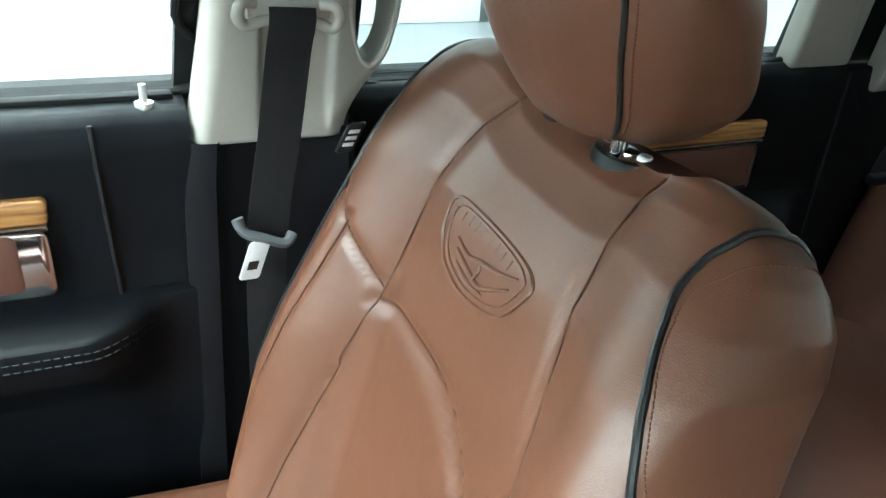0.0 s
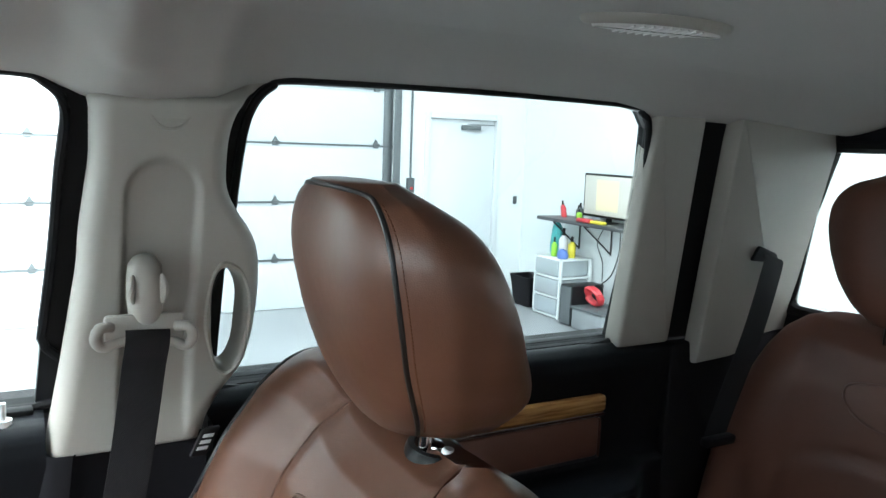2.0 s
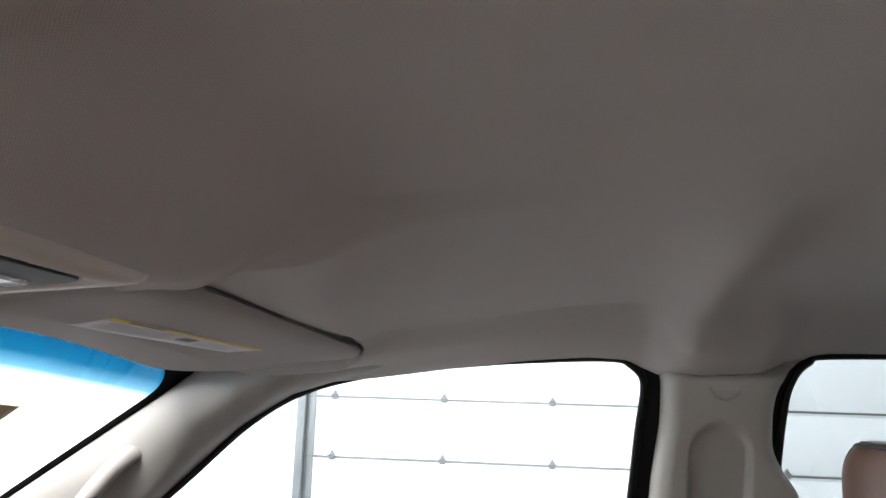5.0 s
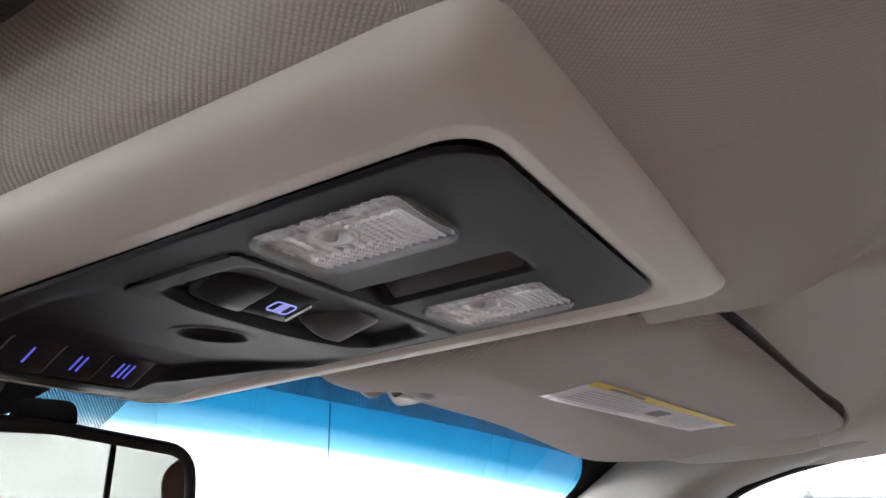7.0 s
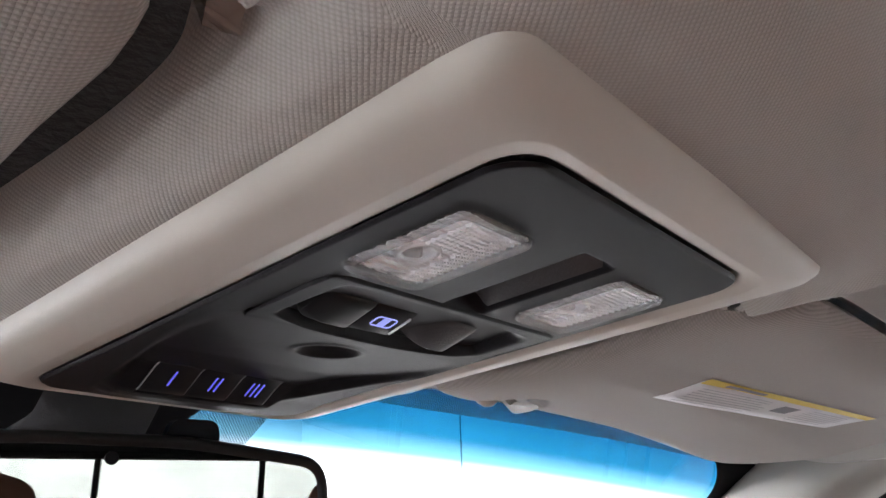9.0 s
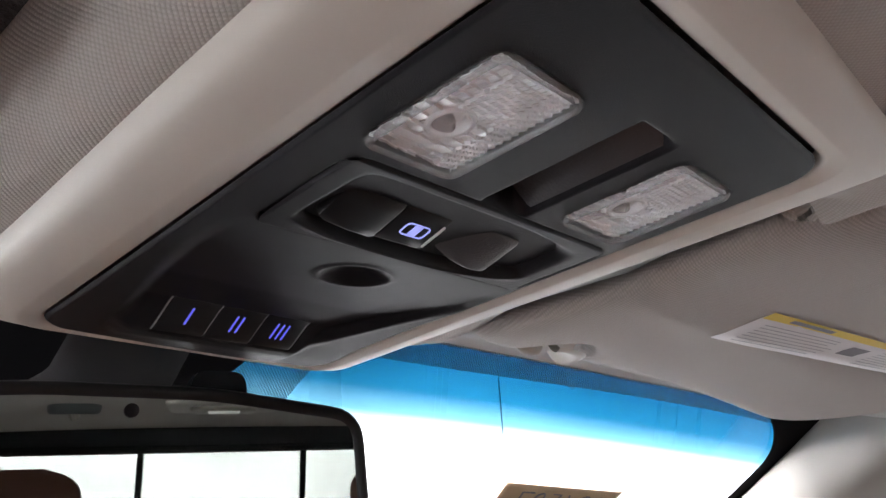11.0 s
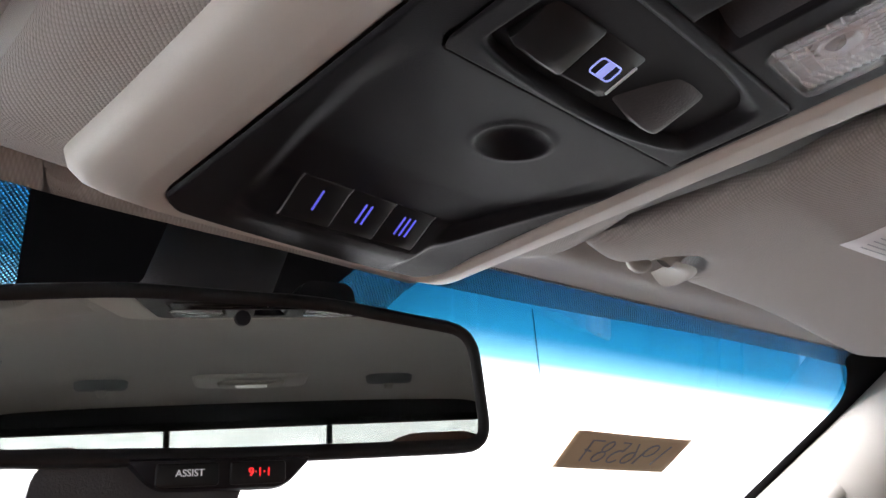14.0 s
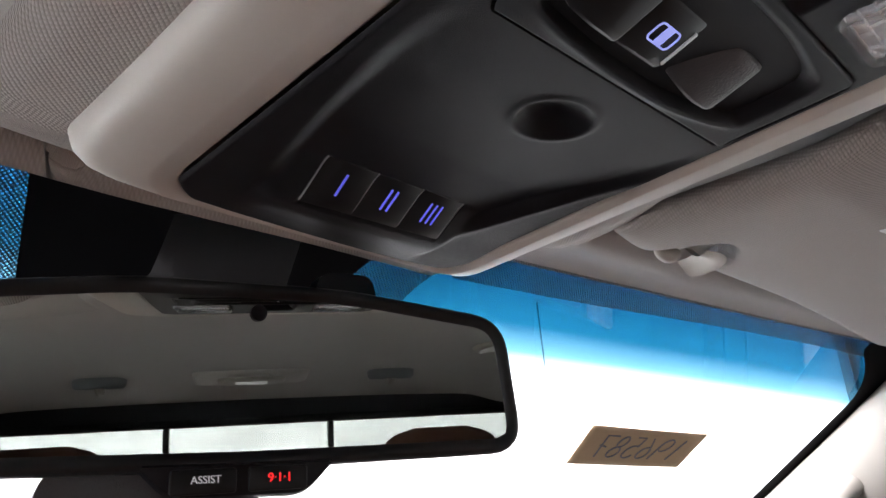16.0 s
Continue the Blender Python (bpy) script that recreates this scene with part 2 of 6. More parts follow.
def frit_material():
    """Ceramic frit: black enamel with a lattice of clear dots."""
    m = bpy.data.materials.new("frit_dots")
    m.use_nodes = True
    n, l = m.node_tree.nodes, m.node_tree.links
    b = n["Principled BSDF"]
    b.inputs["Base Color"].default_value = (0.006, 0.006, 0.007, 1)
    b.inputs["Roughness"].default_value = 0.4
    tc = n.new("ShaderNodeTexCoord")
    mp = n.new("ShaderNodeMapping")
    mp.inputs["Rotation"].default_value = (0, 0, radians(45))
    l.new(tc.outputs["UV"], mp.inputs["Vector"])
    v = n.new("ShaderNodeTexVoronoi")
    v.voronoi_dimensions = "2D"
    v.inputs["Scale"].default_value, v.inputs["Randomness"].default_value = 590, 0.0
    l.new(mp.outputs[0], v.inputs["Vector"])
    c = n.new("ShaderNodeMath")
    c.operation = "LESS_THAN"
    c.inputs[1].default_value = 0.36
    l.new(v.outputs["Distance"], c.inputs[0])
    t = n.new("ShaderNodeBsdfTransparent")
    mx = n.new("ShaderNodeMixShader")
    l.new(c.outputs[0], mx.inputs[0])
    l.new(b.outputs[0], mx.inputs[1])
    l.new(t.outputs[0], mx.inputs[2])
    l.new(mx.outputs[0], n["Material Output"].inputs[0])
    return m


FRIT = frit_material()


# ---------------------------------------------------------------- mesh helpers
def S(x):
    x = min(1.0, max(0.0, x))
    return x * x * (3 - 2 * x)


def lerp_table(table, z):
    """Smooth look-up in rows of (key, value)."""
    t = sorted(table)
    if z <= t[0][0]:
        return t[0][1]
    for (a, va), (b, vb) in zip(t, t[1:]):
        if z <= b:
            return va + (vb - va) * (z - a) / (b - a)
    return t[-1][1]


def part(name, bm, material, parent=None, label="", smooth=True, angle=40, face=None):
    """Links a bmesh as one mesh object; face: a place towards which all faces of a thin sheet look."""
    bmesh.ops.recalc_face_normals(bm, faces=bm.faces)
    if face:
        bm.normal_update()
        flips = [f for f in bm.faces if f.normal.dot(Vector(face) - f.calc_center_median()) < 0]
        bmesh.ops.reverse_faces(bm, faces=flips)
    me = bpy.data.meshes.new(name)
    bm.to_mesh(me)
    bm.free()
    me.materials.append(material)
    if smooth:
        me.shade_smooth()
        me.set_sharp_from_angle(angle=radians(angle))
    ob = new(name, me)
    ob.parent = parent
    if label:
        ob["label"] = label
    return ob


def thing(name, label, category, group="", kind=""):
    return tagged(new(name), label, category, group, kind)


def box(bm, lo, hi, bevel=0.004, seg=2):
    ret = bmesh.ops.create_cube(bm, size=1.0)
    c, d = [(a + b) / 2 for a, b in zip(lo, hi)], [b - a for a, b in zip(lo, hi)]
    for v in ret["verts"]:
        v.co = Vector([c[i] + v.co[i] * d[i] for i in range(3)])
    if bevel:
        edges = {e for v in ret["verts"] for e in v.link_edges}
        bmesh.ops.bevel(bm, geom=list(edges), offset=min(bevel, min(d) * 0.45), segments=seg, affect="EDGES", profile=0.5)
    return bm


def boxed(lo, hi, bevel=0.004, seg=2):
    return box(bmesh.new(), lo, hi, bevel, seg)


def loft(rings, cap=True, closed=True, bm=None):
    bm = bm or bmesh.new()
    vs = [[bm.verts.new(p) for p in r] for r in rings]
    n = len(rings[0])
    for a, b in zip(vs, vs[1:]):
        for i in range(n if closed else n - 1):
            j = (i + 1) % n
            bm.faces.new((a[i], a[j], b[j], b[i]))
    if cap and closed:
        bm.faces.new(vs[0][::-1])
        bm.faces.new(vs[-1])
    return bm


def sheet(f, nu, nv, u0=0.0, u1=1.0, v0=0.0, v1=1.0, bm=None, uv=False):
    bm = bm or bmesh.new()
    vs = [[bm.verts.new(f(u0 + (u1 - u0) * i / nu, v0 + (v1 - v0) * j / nv)) for i in range(nu + 1)] for j in range(nv + 1)]
    for j in range(nv):
        for i in range(nu):
            bm.faces.new((vs[j][i], vs[j][i + 1], vs[j + 1][i + 1], vs[j + 1][i]))
    return bm


def tube(points, r, sides=8, bm=None, closed=False, flat=1.0):
    bm = bm or bmesh.new()
    pts = [Vector(p) for p in points]
    n = len(pts)
    rings, up = [], Vector((0.13, 0.21, 0.97))
    for i, p in enumerate(pts):
        a = pts[(i - 1) % n] if closed else pts[max(0, i - 1)]
        b = pts[(i + 1) % n] if closed else pts[min(n - 1, i + 1)]
        d = (b - a).normalized()
        s = d.cross(up).normalized()
        t = s.cross(d)
        rr = r(i / max(1, n - 1)) if callable(r) else r
        rings.append([p + s * rr * math.cos(2 * math.pi * k / sides) + t * rr * flat * math.sin(2 * math.pi * k / sides) for k in range(sides)])
    if closed:
        rings.append(rings[0])
        loft(rings, cap=False, bm=bm)
        bmesh.ops.remove_doubles(bm, verts=bm.verts, dist=1e-6)
        return bm
    return loft(rings, bm=bm)


def spline(pts, n=60, closed=False):
    """Catmull-Rom through the points."""
    P = [Vector(p) for p in pts]
    m = len(P)
    out = []
    segs = m if closed else m - 1
    for k in range(n if closed else n + 1):
        t = k / n * segs
        i = min(int(t), segs - 1)
        f = t - i
        g = lambda j: P[j % m] if closed else P[max(0, min(m - 1, j))]
        a, b, c, d = g(i - 1), g(i), g(i + 1), g(i + 2)
        out.append(0.5 * (2 * b + (c - a) * f + (2 * a - 5 * b + 4 * c - d) * f * f + (3 * b - a - 3 * c + d) * f ** 3))
    return out


def rounded(x0, y0, x1, y1, r, n=6):
    """Outline of a rectangle with round corners, anticlockwise."""
    out = []
    for cx, cy, a in ((x1 - r, y1 - r, 0), (x0 + r, y1 - r, 90), (x0 + r, y0 + r, 180), (x1 - r, y0 + r, 270)):
        for k in range(n + 1):
            t = radians(a + 90 * k / n)
            out.append((cx + r * math.cos(t), cy + r * math.sin(t)))
    return out


def rounded_quad(corners, r, n=6):
    """Outline of any convex polygon with rounded corners."""
    P = [Vector(c) for c in corners]
    out = []
    for i, p in enumerate(P):
        a, b = (P[i - 1] - p), (P[(i + 1) % len(P)] - p)
        rr = min(r, a.length * 0.45, b.length * 0.45)
        s, e = p + a.normalized() * rr, p + b.normalized() * rr
        for k in range(n + 1):
            t = k / n
            out.append(tuple((1 - t) ** 2 * s + 2 * t * (1 - t) * p + t * t * e))
    return out


def shrink(outline, d):
    """The outline moved inwards by about d."""
    c = Vector((sum(p[0] for p in outline) / len(outline), sum(p[1] for p in outline) / len(outline)))
    out = []
    n = len(outline)
    for i in range(n):
        a, b = Vector(outline[i - 1]), Vector(outline[(i + 1) % n])
        t = (b - a)
        nrm = Vector((-t.y, t.x)).normalized() if t.length else Vector((0, 0))
        p = Vector(outline[i])
        if (c - p).dot(nrm) < 0:
            nrm = -nrm
        out.append(tuple(p + nrm * d))
    return out


def prism(outline, to3, h0, h1, edge=0.001):
    """A plate with the given outline between heights h0 and h1, its h1 rim rounded; to3 maps (x, y, h) to the world."""
    rings = [[to3(x, y, h0) for x, y in outline], [to3(x, y, h1 - edge if h1 > h0 else h1 + edge) for x, y in outline]]
    o = shrink(outline, edge * 0.35)
    rings.append([to3(x, y, h1 - edge * 0.3 if h1 > h0 else h1 + edge * 0.3) for x, y in o])
    o = shrink(outline, edge)
    rings.append([to3(x, y, h1) for x, y in o])
    return loft(rings)


def text_part(name, words, size, m, material, parent, label=""):
    cu = bpy.data.curves.new(name, "FONT")
    cu.body, cu.size, cu.align_x, cu.align_y, cu.extrude = words, size, "CENTER", "CENTER", 0.0002
    tmp = bpy.data.objects.new(name, cu)
    scene.collection.objects.link(tmp)
    me = bpy.data.meshes.new_from_object(tmp.evaluated_get(bpy.context.evaluated_depsgraph_get()))
    bpy.data.objects.remove(tmp)
    me.transform(m)
    me.materials.clear()
    me.materials.append(material)
    ob = new(name, me)
    ob.parent = parent
    if label:
        ob["label"] = label
    return ob


def solid(ob, t, offset=-1.0):
    md = ob.modifiers.new("thickness", "SOLIDIFY")
    md.thickness, md.offset = t, offset
    return ob

# ---------------------------------------------------------------- garage
WALL_X, REAR_Y, FRONT_Y, LEFT_X, CEIL_Z = 7.4, -5.25, 9.0, -6.0, 4.6


def slab(name, lo, hi, material, kind="structure", label="", category=""):
    return tagged(part(name, boxed(lo, hi, 0), material, smooth=False), label, category, "", kind)


# grey for the unseen left wall, set to cut light from that side
GREY_PAINT = mat("grey_paint", (0.33, 0.335, 0.34), 0.6, vary=0.05, vscale=0.8, fine=120, bump=0.03, dist=0.001)
slab("garage_floor", (LEFT_X - 0.3, REAR_Y - 0.3, -0.2), (WALL_X + 0.6, FRONT_Y + 0.3, 0.0), CONCRETE, label="polished grey concrete floor of a workshop", category="floor")
slab("ceiling", (LEFT_X - 0.3, REAR_Y - 0.3, CEIL_Z), (WALL_X + 0.6, FRONT_Y + 0.3, CEIL_Z + 0.2), CEIL_PAINT, label="plain white workshop ceiling", category="ceiling")
slab("wall_rear", (LEFT_X, REAR_Y - 0.2, 0), (WALL_X + 0.4, REAR_Y, CEIL_Z), WHITE_PAINT, label="smooth white painted rear wall", category="wall")
slab("wall_front", (LEFT_X, FRONT_Y, 0), (WALL_X + 0.4, FRONT_Y + 0.2, CEIL_Z), WHITE_PAINT, label="smooth white painted front wall", category="wall")
slab("wall_left", (LEFT_X - 0.2, REAR_Y - 0.2, 0), (LEFT_X, FRONT_Y + 0.2, CEIL_Z), GREY_PAINT, label="unseen left wall, toned grey to cut light from that side", category="wall")
# wall with the sectional door: pieces round the two openings
GD_Y0, GD_Y1, GD_Z = -3.55, 2.35, 3.0
MD_Y0, MD_Y1, MD_Z = -4.85, -3.97, 2.03
wall_bm = bmesh.new()
for lo, hi in (((WALL_X, GD_Y1, 0), (WALL_X + 0.2, FRONT_Y, CEIL_Z)), ((WALL_X, GD_Y0, GD_Z), (WALL_X + 0.2, GD_Y1, CEIL_Z)),
               ((WALL_X, MD_Y1, 0), (WALL_X + 0.2, GD_Y0, CEIL_Z)), ((WALL_X, MD_Y0, MD_Z), (WALL_X + 0.2, MD_Y1, CEIL_Z)), ((WALL_X, REAR_Y, 0), (WALL_X + 0.2, MD_Y0, CEIL_Z))):
    box(wall_bm, lo, hi, 0)
tagged(part("wall_right", wall_bm, WHITE_PAINT, smooth=False), "smooth white painted wall with door openings", "wall", "", "structure")


def sectional_door():
    door = thing("garage_door", "white sectional overhead garage door, closed, steel hinges", "garage door")
    z = 0.0
    for k in range(5):
        h = 0.515 if k == 0 else 0.588
        bm = bmesh.new()
        box(bm, (WALL_X + 0.03, GD_Y0, z + 0.004), (WALL_X + 0.08, GD_Y1, z + h - 0.004), 0.008)
        box(bm, (WALL_X + 0.022, GD_Y0, z + h - 0.034), (WALL_X + 0.05, GD_Y1, z + h - 0.008), 0.004)
        part("panel", bm, DOOR_WHITE, door)
        rib = part("stiffener", boxed((WALL_X + 0.012, GD_Y0, z + h - 0.014), (WALL_X + 0.03, GD_Y1, z + h + 0.002), 0.002), GALV, door)
        for y in (2.05, 0.95, -0.11, -1.20, -2.27, -3.35):
            hb = boxed((WALL_X + 0.006, y - 0.03, z + h - 0.03), (WALL_X + 0.03, y + 0.03, z + h + 0.02), 0.006)
            tube([(WALL_X + 0.0, y - 0.035, z + h + 0.012), (WALL_X + 0.0, y + 0.035, z + h + 0.012)], 0.009, 8, hb)
            for q in range(3):
                box(hb, (WALL_X + 0.006, y - 0.022 + q * 0.008, z + h + 0.018 + q * 0.014), (WALL_X + 0.03, y + 0.022 - q * 0.008, z + h + 0.036 + q * 0.014), 0.003)
            part("hinge", hb, GALV, door)
        z += h
    for y in (GD_Y0 - 0.02, GD_Y1 + 0.02):
        bm = boxed((WALL_X - 0.05, y - 0.012, 0.0), (WALL_X + 0.03, y + 0.012, GD_Z + 0.1), 0.003)
        box(bm, (WALL_X - 0.055, y - 0.04, 0.0), (WALL_X - 0.045, y + 0.04, GD_Z + 0.1), 0.002)
        part("track", bm, GALV, door, "galvanised vertical door track")
        part("end_stile", boxed((WALL_X + 0.014, y + (0.03 if y < 0 else -0.13), 0.01), (WALL_X + 0.03, y + (0.13 if y < 0 else -0.03), GD_Z - 0.1), 0.002), GALV, door)
    part("label_plate", boxed((WALL_X + 0.024, -0.93, 1.31), (WALL_X + 0.032, -0.38, 1.58), 0.002), PAPER, door, "pale printed sticker on the panel")
    return door


sectional_door()


def man_door():
    d = thing("door_1", "white steel personnel door, closed, metal kick plate", "door", kind="structure")
    part("leaf", boxed((WALL_X + 0.02, MD_Y0 + 0.02, 0.01), (WALL_X + 0.065, MD_Y1 - 0.02, MD_Z - 0.02), 0.003), DOOR_WHITE, d)
    bm = bmesh.new()
    for lo, hi in (((WALL_X - 0.02, MD_Y0 - 0.05, 0), (WALL_X + 0.07, MD_Y0 + 0.016, MD_Z + 0.05)), ((WALL_X - 0.02, MD_Y1 - 0.016, 0), (WALL_X + 0.07, MD_Y1 + 0.05, MD_Z + 0.05)),
                   ((WALL_X - 0.02, MD_Y0 + 0.016, MD_Z - 0.016), (WALL_X + 0.07, MD_Y1 - 0.016, MD_Z + 0.05))):
        box(bm, lo, hi, 0.004)
    part("frame", bm, DOOR_WHITE, d)
    part("kick_plate", boxed((WALL_X + 0.014, MD_Y0 + 0.03, 0.02), (WALL_X + 0.021, MD_Y1 - 0.03, 0.21), 0.001), STEEL, d, "brushed steel kick plate")
    bm = boxed((WALL_X - 0.035, -4.62, 1.90), (WALL_X + 0.02, -4.38, 1.95), 0.01)
    box(bm, (WALL_X - 0.03, -4.80, 1.955), (WALL_X - 0.012, -4.45, 1.967), 0.003)
    part("door_closer", bm, GALV, d, "grey door closer with arm")
    bm = tube([(WALL_X + 0.02, -4.05, 1.0), (WALL_X - 0.03, -4.05, 1.0)], 0.025, 12)
    part("door_knob", bm, STEEL, d)
    return d


man_door()


def wall_bits():
    sw = thing("control_switch", "small grey door control with red button on the wall", "switch")
    part("case", boxed((WALL_X - 0.05, -3.79, 1.20), (WALL_X - 0.002, -3.71, 1.36), 0.006), GREY_PLASTIC, sw)
    part("button", tube([(WALL_X - 0.05, -3.75, 1.25), (WALL_X - 0.062, -3.75, 1.25)], 0.015, 12), mat("red_plastic", (0.6, 0.03, 0.03), 0.4), sw)
    pole = thing("conduit", "thin white conduit pipe on the wall", "pipe")
    part("pipe", tube([(WALL_X - 0.02, -3.75, 1.36), (WALL_X - 0.02, -3.75, 3.6)], 0.012, 10), GALV, pole)
    box_ = thing("post_guard", "white corner guard post beside the garage door", "post")
    part("post", boxed((WALL_X - 0.10, -3.80, 0.0), (WALL_X - 0.004, -3.66, 1.0), 0.03, 4), WHITE_PAINT, box_)
    lk = thing("light_switch", "small dark wall switch", "switch")
    part("plate", boxed((WALL_X - 0.012, -5.16, 1.07), (WALL_X - 0.001, -5.11, 1.16), 0.003), GREY_PLASTIC, lk)


wall_bits()


def shelf_corner():
    y = REAR_Y
    sh = thing("wall_shelf", "dark grey wall shelf on triangular black brackets", "shelf")
    part("board", boxed((4.9, y + 0.002, 0.985), (6.55, y + 0.40, 1.02), 0.004), mat("dark_laminate", (0.06, 0.062, 0.066), 0.4), sh)
    for x in (6.3, 5.8, 5.2):
        bm = tube([(x, y + 0.012, 0.98), (x, y + 0.012, 0.68)], 0.009, 6)
        tube([(x, y + 0.02, 0.70), (x, y + 0.36, 0.972)], 0.008, 6, bm)
        tube([(x, y + 0.012, 0.976), (x, y + 0.37, 0.976)], 0.008, 6, bm)
        part("bracket", bm, PIPING, sh)
    mo = thing("computer_monitor", "flat computer monitor showing a pale document", "monitor")
    part("case", boxed((5.34, y + 0.16, 1.07), (6.04, y + 0.20, 1.50), 0.008), SATIN, mo)
    part("screen", boxed((5.36, y + 0.2, 1.095), (6.02, y + 0.204, 1.48), 0.001), glow("screen_picture", (0.55, 0.52, 0.46), 0.45), mo)
    part("sheet", boxed((5.52, y + 0.205, 1.14), (5.84, y + 0.2065, 1.44), 0), glow("screen_page", (0.72, 0.62, 0.42), 0.5), mo)
    bm = boxed((5.60, y + 0.10, 1.022), (5.78, y + 0.28, 1.035), 0.004)
    box(bm, (5.66, y + 0.14, 1.03), (5.72, y + 0.17, 1.2), 0.004)
    part("stand", bm, SATIN, mo)
    red = mat("red_paint", (0.62, 0.05, 0.06), 0.4)
    teal = mat("teal_cloth", (0.10, 0.42, 0.42), 0.8)
    yel = mat("yellow_plastic", (0.70, 0.60, 0.05), 0.4)
    lime = mat("lime_plastic", (0.30, 0.60, 0.05), 0.4)
    blue = mat("blue_plastic", (0.12, 0.20, 0.50), 0.5)

    def bottle(name, x, yy, z, h, r, m, label, tilt=0.0):
        b = thing(name, label, "bottle")
        prof = [(0, r * 0.9), (0.06, r), (0.6, r), (0.75, r * 0.45), (0.86, r * 0.32), (1.0, r * 0.34)]
        rings = [[(x + rr * math.cos(a) + tilt * q * h, yy + rr * math.sin(a), z + q * h) for a in [2 * math.pi * k / 14 for k in range(14)]] for q, rr in prof]
        part("body", loft(rings[:4]), m, b)
        part("cap", loft(rings[3:]), SATIN, b)
        return b

    bottle("spray_can", 6.34, y + 0.2, 1.022, 0.17, 0.03, red, "red spray can leaning on the shelf", 0.25)
    bottle("bottle", 6.16, y + 0.16, 1.022, 0.14, 0.024, SATIN, "small black bottle on the shelf")
    bottle("bottle", 6.08, y + 0.2, 1.022, 0.17, 0.03, GREY_PLASTIC, "dark bottle on the shelf")
    bottle("bottle", 6.02, y + 0.26, 1.022, 0.11, 0.03, lime, "small green bottle on the shelf")
    t1 = thing("yellow_tool", "yellow tool lying on the shelf", "tool")
    part("body", boxed((5.55, y + 0.3, 1.022), (5.80, y + 0.37, 1.05), 0.01), yel, t1)
    t2 = thing("red_tool", "red and black tool on the shelf", "tool")
    part("body", boxed((5.72, y + 0.32, 1.022), (5.92, y + 0.385, 1.06), 0.012), red, t2)
    # drawers
    dr = thing("drawer_tower", "white frame tower with three clear plastic drawers", "drawers")
    x0, x1, y0, y1 = 6.02, 6.47, y + 0.05, y + 0.46
    bm = bmesh.new()
    for z in (0.03, 0.23, 0.43, 0.62):
        box(bm, (x0, y0, z - 0.02), (x1, y1, z), 0.006)
    for xx in (x0, x1 - 0.03):
        for yy in (y0, y1 - 0.03):
            box(bm, (xx, yy, 0.0), (xx + 0.03, yy + 0.03, 0.62), 0.006)
    part("frame", bm, WHITE_PAINT, dr)
    clear = mat("drawer_plastic", (0.66, 0.71, 0.74), 0.3, vary=0.05, bump=0)
    half_clear(clear, 0.45)
    for z, m in ((0.035, mat("pale_blue", (0.45, 0.55, 0.66), 0.5)), (0.235, PAPER), (0.435, mat("pale_teal", (0.40, 0.56, 0.52), 0.6))):
        part("drawer", boxed((x0 + 0.03, y0 + 0.02, z), (x1 - 0.03, y1 + 0.012, z + 0.17), 0.02), clear, dr, "clear drawer")
        bm = bmesh.new()
        for k in range(5):
            box(bm, (x0 + 0.05 + 0.07 * k, y0 + 0.05, z + 0.01), (x0 + 0.11 + 0.07 * k, y1 - 0.02, z + 0.08 + 0.012 * (k % 3)), 0.01)
        part("contents", bm, m, dr)
    tw = thing("towel", "teal folded cloth bundle on the drawers", "towel")
    part("cloth", loft([[(6.36 + r * math.cos(a) * (1 + 0.12 * math.sin(3 * a)), y + 0.26 + 0.7 * r * math.sin(a), z) for a in [2 * math.pi * k / 16 for k in range(16)]] for z, r in ((0.622, 0.07), (0.70, 0.085), (0.82, 0.075), (0.92, 0.06), (0.96, 0.03))]), teal, tw)
    bottle("spray_bottle", 6.20, y + 0.3, 0.622, 0.30, 0.045, PAPER, "white spray bottle with black trigger")
    bottle("bottle", 6.12, y + 0.25, 0.622, 0.22, 0.04, yel, "yellow bottle on the drawers")
    bottle("bottle", 6.27, y + 0.36, 0.622, 0.20, 0.03, lime, "lime green bottle on the drawers")
    bl = thing("blue_cap", "blue crumpled cloth on the drawers", "cloth")
    part("cloth", loft([[(6.10 + r * math.cos(a), y + 0.38 + r * 0.8 * math.sin(a), z) for a in [2 * math.pi * k / 12 for k in range(12)]] for z, r in ((0.622, 0.06), (0.66, 0.07), (0.70, 0.05), (0.72, 0.02))]), blue, bl)
    # basket, tower case, crate, red reel
    bk = thing("basket", "black plastic basket with slotted sides", "basket")
    rings = [[(6.78 + p[0], y + 0.28 + p[1], z) for p in rounded(-0.19 * s, -0.15 * s, 0.19 * s, 0.15 * s, 0.04)] for z, s in ((0.004, 0.80), (0.30, 1.0), (0.33, 1.06), (0.335, 1.0), (0.30, 0.96), (0.03, 0.78))]
    part("shell", loft(rings), BLACK, bk)
    pc = thing("computer_tower", "black desktop computer tower on the floor", "computer")
    part("case", boxed((5.74, y + 0.12, 0.004), (5.92, y + 0.52, 0.40), 0.008), SATIN, pc)
    part("front", boxed((5.75, y + 0.52, 0.02), (5.91, y + 0.53, 0.39), 0.004), GREY_PLASTIC, pc)
    cr = thing("storage_box", "grey plastic storage box on the floor", "box")
    part("shell", boxed((5.25, y + 0.15, 0.004), (5.70, y + 0.55, 0.20), 0.02), mat("grey_box", (0.25, 0.26, 0.27), 0.5), cr)
    part("lid", boxed((5.24, y + 0.14, 0.20), (5.71, y + 0.56, 0.225), 0.008), GREY_PLASTIC, cr)
    rl = thing("hose_reel", "red coiled hose on the storage box", "hose")
